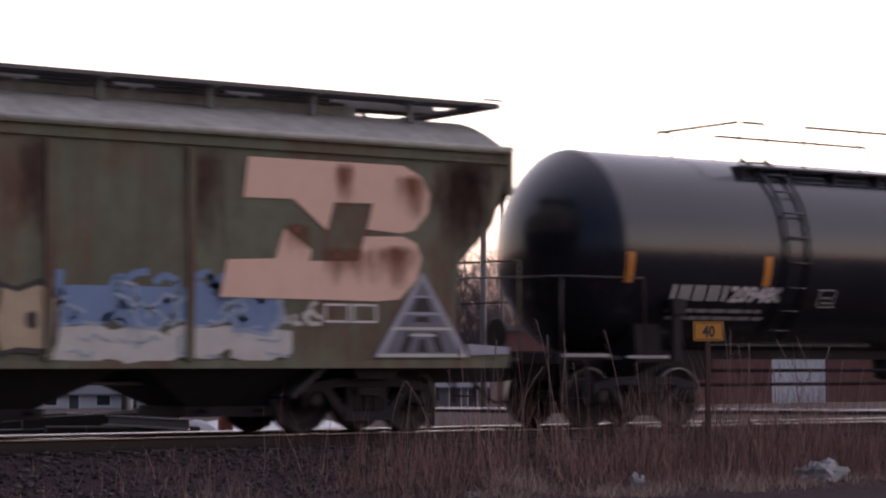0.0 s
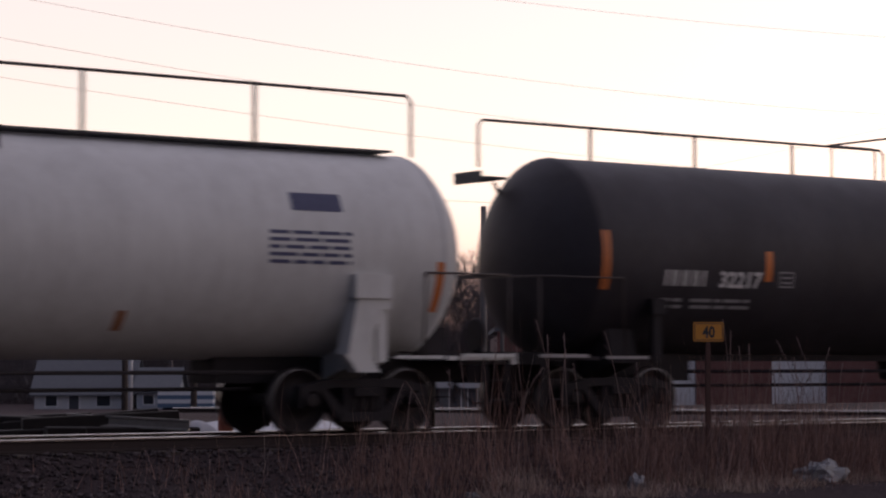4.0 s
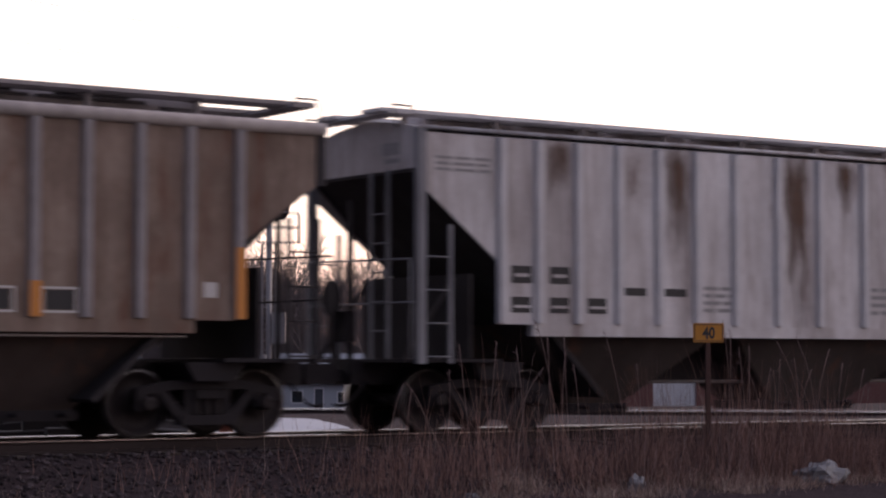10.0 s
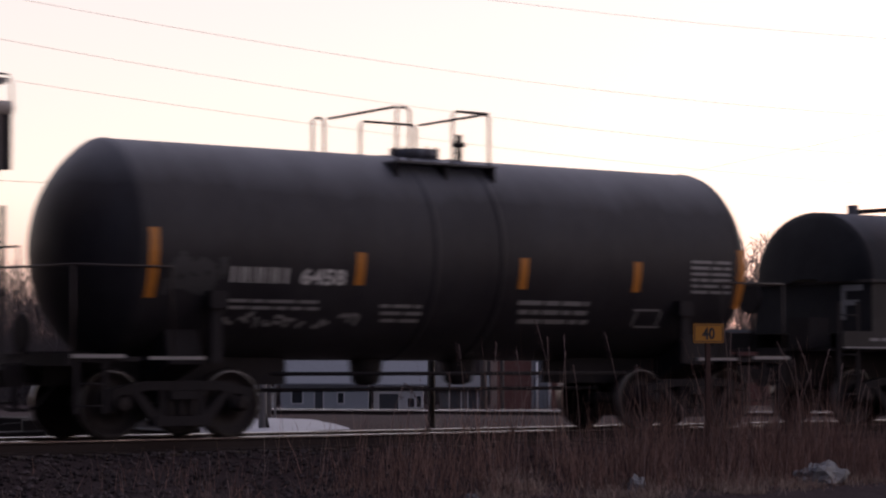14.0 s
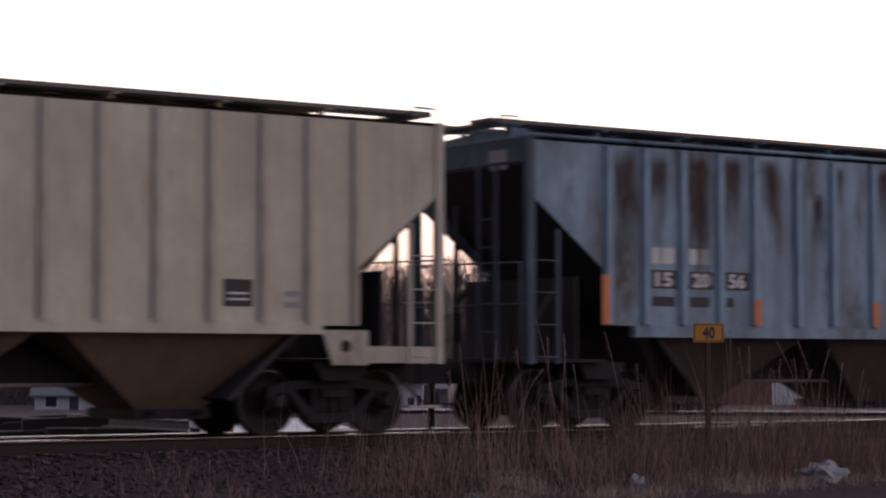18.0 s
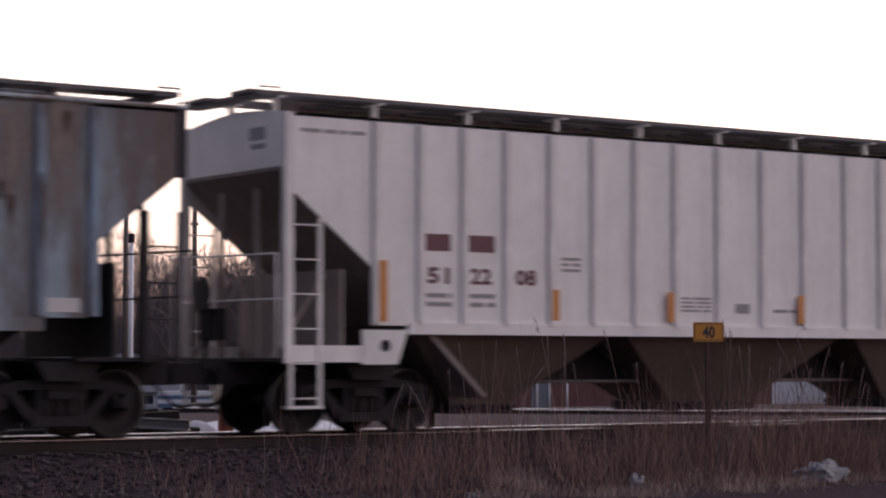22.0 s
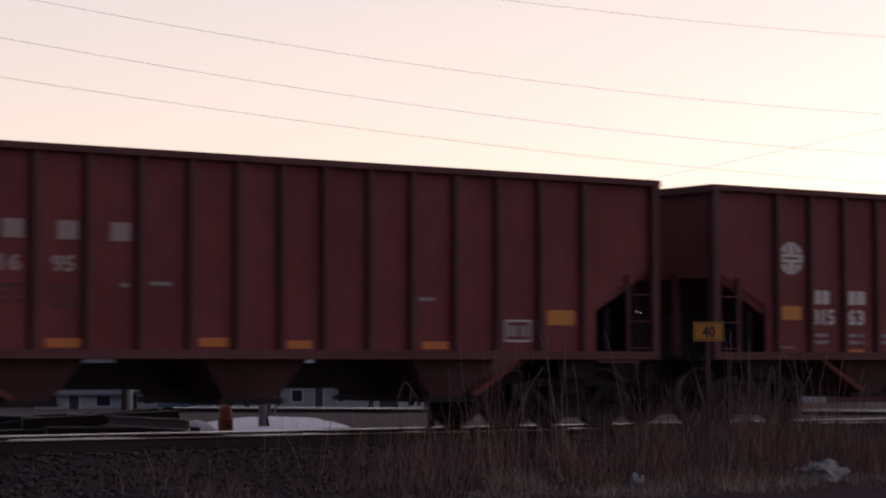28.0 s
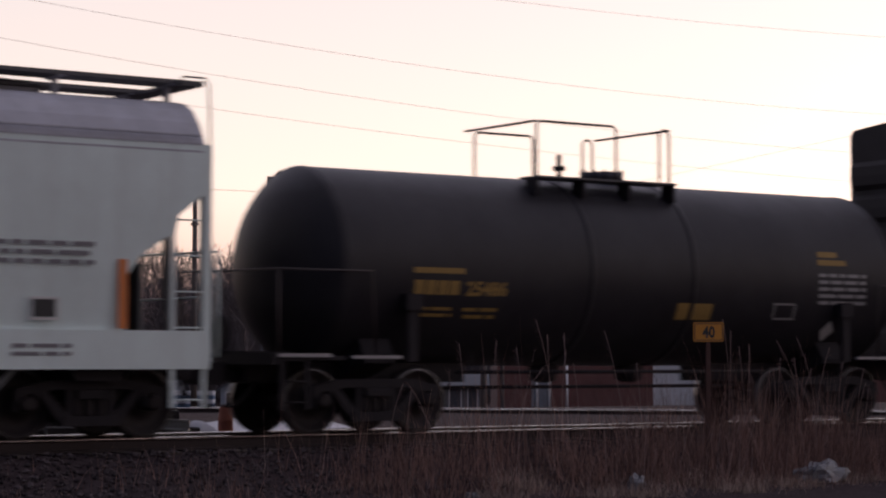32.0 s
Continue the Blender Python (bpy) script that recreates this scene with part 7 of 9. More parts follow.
bars([(2.85, 3.3, 1.1, 1.2), (4.3, 4.7, 1.1, 1.2), (5.75, 6.15, 1.1, 1.2), (7.05, 7.4, 1.1, 1.2), (9.3, 9.65, 1.22, 1.32)], ORANGE, "reflector_tape", car, "orange reflector tape", YO)
bars(frame_bars(8.6, 8.98, 1.32, 1.62, 0.03), WHITE, "service_panel", car, "white-framed service panel", YO)

# pale smooth-sided covered hopper with a deep sill
MIST = paint("misty_grey_green_paint", (0.7, 0.8, 0.77), dirt=(0.28, 0.22, 0.2), grime=0.25, rough=0.5, seed=19, fade=0.04)
MISTROOF = paint("misty_grey_roof", (0.45, 0.455, 0.5), dirt=(0.24, 0.2, 0.19), grime=0.4, rough=0.6, seed=19.3)
belly2 = lambda z: 1.46 + 0.1 * math.sin(min(1.0, (z - 1.35) / 2.6) * math.pi * 0.75)
# front frame and slope sheet: body paint darkened for shade, the sheet also dirty
car = covered_hopper("covered_hopper_car", "pale grey-green smooth covered hopper car with a deep white sill", 321.05, MIST, z0=1.4, z1=3.85, cut=[(1.4, 1.22), (2.1, 1.22), (2.35, 1.05), (2.58, 0.72), (2.66, 0.55), (2.9, 0.5), (3.2, 0.12), (3.85, 0.1)], bulge=belly2,
                     chord=0.0, roof_rise=0.66, board=4.78, support0=1.3, sill=(0.9, 1.4), sill_skin=MIST, sill_x=0.02, post_top=4.74, front_skin=paint("shade_grey_end_frame", (0.34, 0.355, 0.37), dirt=(0.1, 0.09, 0.09), grime=0.6, rough=0.6, seed=19.9), slope_skin=paint("dirty_shade_grey_slope_sheet", (0.12, 0.125, 0.125), dirt=(0.04, 0.03, 0.03), grime=0.8, rough=0.7, seed=19.6), chutes=((3.2, 4.4), (5.9, 7.1), (9.3, 10.5), (12.0, 13.2)), chute_skin=DARK, round_roof=True,
                     roof_skin=MISTROOF, half_ladder=False, length=16.3, trucks=(1.5, 14.8), centre_z=0.8, trough=False)
for z in (3.74, 3.84, 3.95):
    bm = bmesh.new()
    box(bm, 0.15, 16.15, -1.545, -1.49, z, z + 0.025)
    part("eave_bead", bm, MISTROOF, car)
YM = -1.565
bars([(1.81, 2.76, 2.18, 2.87)], paint("faded_pink_patch", (0.5, 0.45, 0.45), grime=0.3, rough=0.6, seed=19.8), "number_patch", car, "pale pinkish number patch", YM)
bars([(2.1, 2.2, 2.65, 2.85), (2.24, 2.32, 2.65, 2.85), (2.35, 2.42, 2.65, 2.85)], GREYMARK, "owner_mark", car, "", YM - 0.003)
digits("1113", 2.01, 2.34, 0.2, 0.46, MAROON, car, "faded maroon car number", YM - 0.003)
bars(frame_bars(3.12, 3.4, 2.35, 2.6, 0.02) + lines(1.7, 2.05, 1.5, 1.68, 2, 201) + lines(2.25, 2.65, 1.5, 1.68, 2, 202) + lines(2.95, 3.5, 1.5, 1.6, 1, 203), GREYMARK, "small_lettering", car, "small grey lettering", -1.52)
bars(lines(12.6, 14.6, 2.2, 2.55, 3, 204), GHOST, "small_lettering", car, "rows of small dark lettering", YM)
tape(car, (1.4, 15.0), 1.42, 2.31, 0.13, ORANGE, y=-1.56)
tape(car, (3.58, 6.57, 9.55, 12.4), 1.42, 1.86, 0.12, ORANGE, y=-1.54)
bars(lines(2.0, 3.3, 1.02, 1.14, 1, 205) + lines(4.9, 6.5, 1.0, 1.25, 3, 206) + lines(0.8, 1.6, 1.0, 1.06, 1, 207) + lines(13.5, 14.3, 1.05, 1.25, 2, 208), GHOST, "small_lettering", car, "", -1.54)
bars([(8.8, 9.9, 0.98, 1.2)], GREYMARK, "stencil_patch", car, "", -1.54)
bars(frame_bars(13.73, 14.13, 1.52, 1.81, 0.03), WHITE, "service_panel", car, "", -1.54)
bars([(13.78, 14.08, 1.56, 1.78)], BLACKMARK, "service_panel", car, "black service panel", -1.54)

# last tank car, yellow lettering
MATT3 = paint("dull_black_tank_paint", (0.016, 0.014, 0.019), dirt=(0.035, 0.031, 0.03), grime=0.45, rough=0.46, seed=20, fade=0.08, gloss=0.3, dust=(3.4, 3.85, 0.2))
T19 = (2.37, 1.43)
car = tank_car("tank_car", "dull black tank car with faded yellow lettering", 339.53, MATT3, 10.55, 1.43, 2.37, (0.7, 9.5), walk_full=False, dome=5.6, dome_r=0.34, dome_z=3.98, platform=(3.55, 6.25), plat_z=3.77, guard=(3.62, 6.2, 4.6), near_rails=((3.62, 5.14), (6.0, 6.2)), far_rails=((3.8, 4.95), (5.95, 6.15)), reach=1.5, bulb=0.54)
bars([(1.08, 1.95, 2.25, 2.33)] + [(1.08 + 0.2 * k, 1.25 + 0.2 * k, 1.95, 2.15) for k in range(4)] + lines(1.0, 1.7, 1.62, 1.8, 2, 211) + lines(1.9, 2.5, 1.6, 1.8, 2, 212) + [(8.87, 9.3, 2.68, 2.77), (8.87, 9.5, 2.55, 2.64)], CREAMMARK, "owner_mark", car, "faded yellow block lettering", tank=T19)
digits("25486", 1.96, 1.95, 0.2, 0.72, CREAMMARK, car, "faded yellow car number", tank=T19)
bars([(5.91, 6.62, 1.65, 1.9)], CREAMMARK, "notice_plate", car, "faded yellow notice plate", tank=T19)
bars(lines(8.9, 9.95, 1.9, 2.45, 5, 213) + frame_bars(7.92, 8.38, 1.67, 1.93), GREYMARK, "small_lettering", car, "small white lettering", tank=T19)
bm = bmesh.new()
blob(bm, 9.35, 1.5, 0.3, 0.34, 2, -0.004, 4, 0.0)
put_mark(bm, WHITE, "hazard_placard", car, "white diamond placard", tank=T19)
bm = bmesh.new()
rod(bm, (4.6, -0.2, 3.75), (4.6, -0.2, 4.2), 0.04)
rod(bm, (4.6, -0.2, 3.95), (4.6, -0.2, 4.02), 0.1)
part("safety_valve", bm, DARK, car)
for x in (4.3, 6.3):
    bm = bmesh.new()
    lathe(bm, [(-0.05, 1.42), (-0.04, 1.442), (0.04, 1.442), (0.05, 1.42)], ("x", (x, 0, 2.37)), 64)
    part("tank_band", bm, MATT3, car)

# dark box car that follows
BOXPAINT = paint("dark_brown_box_paint", (0.035, 0.03, 0.033), grime=0.5, rough=0.6, seed=21)
car = car_empty("box_car", "dark brown box car with a ribbed steel end", "box car", 352.12)
sets = []
bm = bmesh.new()
beam(bm, [(-1.5, 1.0), (-1.5, 5.1), (-1.42, 5.2), (0, 5.34), (1.42, 5.2), (1.5, 5.1), (1.5, 1.0)], 0, 16.0)
part("body", bm, BOXPAINT, car)
rib = bmesh.new()
slab([(0, -0.26), (-0.09, -0.17), (-0.1, 0.0), (-0.09, 0.17), (0, 0.26)], -1.42, 1.42, rib)
me = mesh_of("end_rib", rib, BOXPAINT)
for k in range(6):
    part("end_rib", me, None, car).location.z = 1.35 + k * 0.6
for x in (1.8, 14.2):
    truck(car, x, sets)
ends(car, 16.0, 0.72)
finish(car, 352.12, sets, 16.0)


# ---- the place ----
AHEAD, RIGHT = Vector((math.cos(radians(90 + YAW)), math.sin(radians(90 + YAW)), 0)), Vector((math.sin(radians(90 + YAW)), -math.cos(radians(90 + YAW)), 0))


def spot(r, d, z=0.0):
    """A place d metres ahead of the tripod and r metres to the right of its line of sight."""
    p = AHEAD * d + RIGHT * r
    return Vector((p.x, p.y, z))


def ground_z(x, y):
    prof = ((-400, -1.0), (18, -0.95), (22, -0.86), (23.2, -0.78), (24.2, -0.62), (25.35, -0.24), (25.5, -0.2), (28.2, -0.2), (29.2, -0.42), (33, -0.5), (60, -0.55), (75, -0.9),
            (130, -2.6), (190, -3.2), (5000, -3.2))
    for (ya, za), (yb, zb) in zip(prof, prof[1:]):
        if ya <= y <= yb:
            z = za + (zb - za) * (y - ya) / (yb - ya)
            break
    else:
        z = prof[0][1] if y < 0 else prof[-1][1]
    if 15 < y < 25 or 28.6 < y < 60:
        z += 0.06 * noise.noise((x * 0.6, y * 0.6, 0.0)) + 0.025 * noise.noise((x * 2.3, y * 2.3, 4.0))
    return z


def soil_material():
    m, n, l, p = base_nodes("stony_winter_soil")
    fine = noise_node(n, l, 9.0, 10, 0.75)
    broad = noise_node(n, l, 0.35, 6, 0.6)
    grit = noise_node(n, l, 45.0, 5, 0.7)
    col = mixed(n, l, ramp(n, l, fine, 0.3, 0.7), (0.026, 0.02, 0.0215), (0.088, 0.066, 0.069))
    col = mixed(n, l, times(n, l, ramp(n, l, broad, 0.4, 0.65), 0.6), col, (0.052, 0.032, 0.033))
    col = mixed(n, l, times(n, l, ramp(n, l, grit, 0.55, 0.75), 0.5), col, (0.085, 0.073, 0.08))
    l.new(col, p.inputs["Base Color"])
    p.inputs["Roughness"].default_value = 0.95
    p.inputs["Specular IOR Level"].default_value = 0.1
    bumped(n, l, p, grit, 0.6, 0.03)
    return m


SOIL = soil_material()
bm = bmesh.new()
xs = [-3000, -900, -300, -120, -50, -20] + [-10 + 0.5 * k for k in range(121)] + [55, 65, 80, 110, 160, 300, 900, 3000]
ys = [-400, -60, 0, 10, 16] + [18 + 0.35 * k for k in range(46)] + [35, 37, 40, 44, 50, 56, 60, 66, 75, 90, 110, 130, 160, 190, 300, 900, 4500]
grid = [[bm.verts.new((x, y, ground_z(x, y))) for x in xs] for y in ys]
for a, b in zip(grid, grid[1:]):
    for k in range(len(xs) - 1):
        f = bm.faces.new((a[k], a[k + 1], b[k + 1], b[k]))
        f.smooth = True
solid("ground", bm, SOIL, "stony brown winter ground beside the railway", "ground", kind="structure")

# rails, ties and ballast of the main line
RAIL_SEC = [(-0.07, -0.18), (0.07, -0.18), (0.07, -0.165), (0.012, -0.14), (0.01, -0.05), (0.036, -0.035), (0.036, -0.006), (-0.036, -0.006), (-0.036, -0.035), (-0.01, -0.05), (-0.012, -0.14), (-0.07, -0.165)]
HEAD_SEC = [(-0.038, -0.022), (0.038, -0.022), (0.038, -0.014), (0.028, -0.005), (0.0, 0.0), (-0.028, -0.005), (-0.038, -0.014)]


def track(name, a, b, label, mid, way, tie_from, tie_to, z=0.0, ties=True):
    """A track along way through mid: two rails with worn heads, and ties under them."""
    turn = math.atan2(way[1], way[0])
    m = Matrix.Translation(mid) @ Matrix.Rotation(turn, 4, "Z")
    ob = thing(name, label, "railway track", kind="structure", m=m)
    for s in (-0.7525, 0.7525):
        bm = bmesh.new()
        beam(bm, [(y + s, q + z) for y, q in RAIL_SEC], a, b)
        r = part("rail", bm, RAILRUST, ob, "rusty steel rail with a bright worn head")
        bm = bmesh.new()
        beam(bm, [(y + s, q + z) for y, q in HEAD_SEC], a, b)
        part("rail_head", bm, STEEL, r)
    if ties:
        tie = bmesh.new()
        beam(tie, [(-1.3, -0.36), (-1.3, -0.19), (-1.28, -0.18), (1.28, -0.18), (1.3, -0.19), (1.3, -0.36)], -0.115, 0.115)
        me = mesh_of("tie", tie, plain("weathered_tie_wood", (0.07, 0.052, 0.043), 0.9, vary=0.4, scale=3, stretch=(6, 1, 6)))
        x = tie_from
        rng = random.Random(5)
        while x < tie_to:
            t = part("tie", me, None, ob)
            t.location, t.rotation_euler.z = (x + rng.uniform(-0.02, 0.02), rng.uniform(-0.04, 0.04), z - 0.005 * rng.random()), rng.uniform(-0.01, 0.01)
            x += 0.52
    return ob


track("main_track", -420, 620, "main line with rusty rails and bright rail heads", (0, TRACK_Y, 0), (1, 0), -6, 48)
side_mid = spot(-6.8, 68.5)
side_way = (spot(10.3, 64.3) - spot(-6.8, 68.5)).normalized()
track("side_track", -1.5, 70, "distant side track with bright rail heads", (side_mid.x, side_mid.y, -0.4), side_way, -1.5, 40)

def island_material(name, a, b):
    m, n, l, p = base_nodes(name)
    geo = n.new("ShaderNodeNewGeometry")
    l.new(mixed(n, l, geo.outputs["Random Per Island"], a, b), p.inputs["Base Color"])
    p.inputs["Roughness"].default_value, p.inputs["Specular IOR Level"].default_value = 0.95, 0.2
    return m


STONE = island_material("grey_brown_ballast_stone", (0.02, 0.016, 0.0175), (0.115, 0.092, 0.096))
bm_v, bm_f = [], []
rng = random.Random(8)
for k in range(9000):
    x = rng.uniform(7, 31)
    y = rng.uniform(23.6, 25.55) if rng.random() < 0.75 else rng.uniform(25.5, 29.3)
    if abs(y - TRACK_Y) < 1.25 and rng.random() < 0.4:
        continue
    r = rng.uniform(0.018, 0.045)
    c = Vector((x, y, ground_z(x, y) + r * 0.45))
    base = len(bm_v)
    for dx, dy, dz in ((1, 0, 0), (-1, 0, 0), (0, 1, 0), (0, -1, 0), (0, 0, 1), (0, 0, -1)):
        q = r * rng.uniform(0.6, 1.3)
        bm_v.append((c.x + dx * q + rng.uniform(-0.3, 0.3) * r, c.y + dy * q + rng.uniform(-0.3, 0.3) * r, c.z + dz * q * 0.8))
    for a, b in ((0, 2), (2, 1), (1, 3), (3, 0)):
        bm_f += [(base + a, base + b, base + 4), (base + b, base + a, base + 5)]
me = bpy.data.meshes.new("ballast")
me.from_pydata(bm_v, [], bm_f)
me.materials.append(STONE)
tagged(new("ballast", me), "loose grey-brown crushed stone along the track", "ballast", kind="stuff")


# ---- dry weeds between the camera and the track ----
REED = island_material("dry_red_brown_stalks", (0.068, 0.04, 0.037), (0.43, 0.265, 0.222))
REEDPALE = island_material("pale_brown_stalks", (0.15, 0.1, 0.096), (0.48, 0.36, 0.325))
STRAW = island_material("pale_straw_grass", (0.14, 0.1, 0.088), (0.62, 0.48, 0.4))


def blades(name, material, label, count, seed, area, tall, thin, lean, plume=0.0, clump=0):
    """Many thin three-sided stalks, each bent in three pieces."""
    rng = random.Random(seed)
    vs, fs = [], []
    centres = [area(rng) for _ in range(clump)] if clump else None
    for k in range(count):
        if centres:
            cx, cy = rng.choice(centres)
            x, y = cx + rng.gauss(0, 0.22), cy + rng.gauss(0, 0.16)
        else:
            x, y = area(rng)
        h = rng.uniform(tall[0], tall[0] + (tall[1] - tall[0]) * rng.random() ** 0.35) * (0.55 + 0.9 * max(0, noise.noise((x * 0.7, y * 0.7, 3)) + 0.4)) * min(1.0, max(0.4, (x - 11) / 6.5))
        w = rng.uniform(*thin)
        lean_of = lean * rng.choice((0.5, 1.0, 1.0, 2.4))
        ax, ay = rng.gauss(0, lean_of), rng.gauss(0, lean_of)
        p = Vector((x, y, ground_z(x, y) - 0.02))
        d = Vector((ax * 0.75, ay * 0.75, 1)).normalized()
        rot = rng.uniform(0, math.tau)
        last = None
        for j in range(4):
            q = w * (1 - 0.28 * j)
            ring = []
            for i in range(3):
                a = rot + i * math.tau / 3
                ring.append(len(vs))
                vs.append((p.x + math.cos(a) * q, p.y + math.sin(a) * q, p.z))
            if last:
                fs += [(last[i], last[(i + 1) % 3], ring[(i + 1) % 3], ring[i]) for i in range(3)]
            last = ring
            p = p + d * h / 3
            d = (d + Vector((ax, ay, -0.1 * abs(ax))) * 0.35).normalized()
        if rng.random() < plume:
            top = Vector(vs[last[0]])
            for j in range(7):
                o = Vector((rng.gauss(0, 0.014), rng.gauss(0, 0.014), -0.02 - 0.022 * j))
                s = rng.uniform(0.008, 0.016)
                b = len(vs)
                vs += [tuple(top + o + Vector(e)) for e in ((s, 0, 0), (-s * 0.6, s, 0), (-s * 0.6, -s, 0), (0, 0, 0.06))]
                fs += [(b, b + 1, b + 3), (b + 1, b + 2, b + 3), (b + 2, b, b + 3)]
    me = bpy.data.meshes.new(name)
    me.from_pydata(vs, [], fs)
    me.materials.append(material)
    return tagged(new(name, me), label, "grass", kind="stuff")


def strip(x0, x1, y0, y1, power=1.0):
    """Places between x0 and x1, sparser towards x0 the smaller power is."""
    return lambda rng: (x0 + (x1 - x0) * rng.random() ** power, rng.uniform(y0, y1))


blades("tall_dry_weeds", REED, "tall dry red-brown weed stalks along the track", 5400, 61, strip(11.5, 29.0, 23.3, 25.0, 0.55), (0.4, 1.75), (0.003, 0.006), 0.24, 0.0, 330)
blades("lone_stalks", REEDPALE, "tall thin pale weed stalks standing singly", 620, 66, strip(11.0, 30.0, 23.2, 24.9, 0.6), (0.6, 1.7), (0.003, 0.005), 0.2)
blades("tall_dry_weeds", REED, "a thin stand of dry weed stalks", 80, 62, strip(8.5, 16.0, 23.3, 25.0), (0.25, 0.8), (0.003, 0.006), 0.3, 0.0)
blades("weed_undergrowth", REED, "tangled brown undergrowth", 8000, 63, strip(11.5, 30.0, 22.9, 25.1, 0.55), (0.1, 0.42), (0.003, 0.006), 0.8, 0, 220)
blades("pale_grass", STRAW, "pale tufts of dead grass", 8500, 64, strip(16.5, 29.0, 22.7, 23.75, 0.7), (0.08, 0.34), (0.003, 0.006), 0.7, 0, 70)
blades("pale_grass", STRAW, "sparse dead grass on the gravel", 2400, 65, strip(8.0, 17.5, 22.8, 24.4), (0.08, 0.32), (0.003, 0.005), 0.6, 0, 46)


# tall reeds with feathery plumes that stand above the weeds
PLUME = island_material("feathery_reed_plume", (0.08, 0.056, 0.058), (0.22, 0.16, 0.155))


def plumed_reed(x, y, top, seed):
    rng = random.Random(seed)
    z0 = ground_z(x, y)
    ob = thing("plumed_reed", "tall dry reed with a drooping feathery plume", "reed", "plumed reeds among the weeds", m=pose(x, y, z0))
    h = top - z0
    sway, bend = rng.gauss(0, 0.16), rng.gauss(0, 0.18)
    pts = [(sway * q + bend * q ** 3, 0.1 * sway * q, h * q - 0.03) for q in (0, 0.25, 0.5, 0.7, 0.86, 1.0)]
    bm = bmesh.new()
    pipe(bm, pts, 0.004, 4)
    part("stalk", bm, REEDPALE, ob)
    bm = bmesh.new()
    droop = math.copysign(1, bend or 1)
    for k in range(26):
        q = rng.random()
        base = Vector((pts[-1][0] - (sway * 0.17 + bend * 0.42) * q, 0, h * (1 - 0.17 * q) - 0.03))
        tip = base + Vector((droop * rng.uniform(0.0, 0.07) + rng.gauss(0, 0.02), rng.gauss(0, 0.02), rng.uniform(-0.05, 0.07)))
        w = rng.uniform(0.0015, 0.0035)
        bm.faces.new([bm.verts.new(base + Vector((0, 0, -w))), bm.verts.new((base + tip) / 2 + Vector((w, -w, w))), bm.verts.new(tip), bm.verts.new((base + tip) / 2 + Vector((-w, w, -w)))])
    tagged(part("plume", bm, PLUME, ob), kind="stuff")


rng = random.Random(91)
for x0, x1, z0, z1, n in ((17.0, 18.3, 0.8, 1.5, 4), (18.3, 19.3, 0.7, 1.6, 5), (19.6, 20.2, 0.9, 1.5, 2), (21.9, 22.5, 1.0, 1.8, 3), (22.5, 23.8, 0.8, 1.5, 10), (23.8, 25.5, 0.6, 1.1, 6), (16.0, 17.0, 0.6, 1.1, 4)):
    for k in range(n):
        plumed_reed(x0 + (x1 - x0) * (k + rng.random()) / n, rng.uniform(23.9, 24.8), rng.uniform(z0, z1), rng.random())

# milepost sign
SIGNY = 24.2
sign = thing("track_sign", "small amber sign with the number 40 on a rusty post", "sign", m=pose(21.35, SIGNY, 0, 0, 0, -18))
bm = bmesh.new()
slab([(-0.225, 1.295), (0.225, 1.295), (0.24, 1.31), (0.24, 1.565), (0.225, 1.58), (-0.225, 1.58), (-0.24, 1.565), (-0.24, 1.31)], -0.008, 0.004, bm)
part("sign_plate", bm, plain("amber_sign_paint", (0.5, 0.21, 0.014), 0.5, vary=0.08, scale=6), sign, "amber rectangular plate")
rim = bmesh.new()
for x0, x1, z0, z1 in ((-0.215, 0.215, 1.552, 1.564), (-0.215, 0.215, 1.311, 1.323), (-0.225, -0.213, 1.323, 1.552), (0.213, 0.225, 1.323, 1.552)):
    box(rim, x0, x1, -0.011, -0.0085, z0, z1)
part("sign_rim", rim, BLACKMARK, sign, "thin black border")
bm = words("40", -0.1, 1.355, 0.17, 0.2)
for v in bm.verts:
    v.co.y -= 0.009
part("sign_number", bm, BLACKMARK, sign, "black number 40")
bm = bmesh.new()
box(bm, -0.035, 0.035, 0.005, 0.05, -0.75, 1.5)
part("sign_post", bm, plain("rusty_post_steel", (0.07, 0.035, 0.03), 0.85, vary=0.3, scale=10), sign, "rusty steel post")

# litter
PLASTIC = plain("dirty_white_plastic", (0.16, 0.16, 0.175), 0.45, vary=0.25, scale=9)


def crumple(name, label, at_, sx, sy, sz, seed):
    bm = bmesh.new()
    bmesh.ops.create_icosphere(bm, subdivisions=3, radius=1.0)
    for v in bm.verts:
        q = 1 + 0.45 * noise.noise((v.co.x * 2 + seed, v.co.y * 2, v.co.z * 2)) + 0.2 * noise.noise((v.co.x * 6 + seed, v.co.y * 6, v.co.z * 6))
        v.co = Vector((v.co.x * sx * q, v.co.y * sy * q, max(-0.25, v.co.z * q) * sz))
    ob = solid(name, bm, PLASTIC, label, "litter")
    ob.location = (at_[0], at_[1], ground_z(at_[0], at_[1]) + sz * 0.2)
    return ob


crumple("plastic_bag", "crumpled dirty white plastic bag in the weeds", (22.72, 23.3), 0.5, 0.25, 0.22, 3)
crumple("crumpled_paper", "crumpled white paper in the weeds", (19.28, 23.34), 0.15, 0.1, 0.17, 9)
crumple("crumpled_paper", "scrap of pale paper in the grass", (16.46, 23.3), 0.1, 0.08, 0.06, 14)

# things just beyond the track
SNOW = plain("old_grey_snow", (0.45, 0.455, 0.49), 0.8, vary=0.15, scale=5)


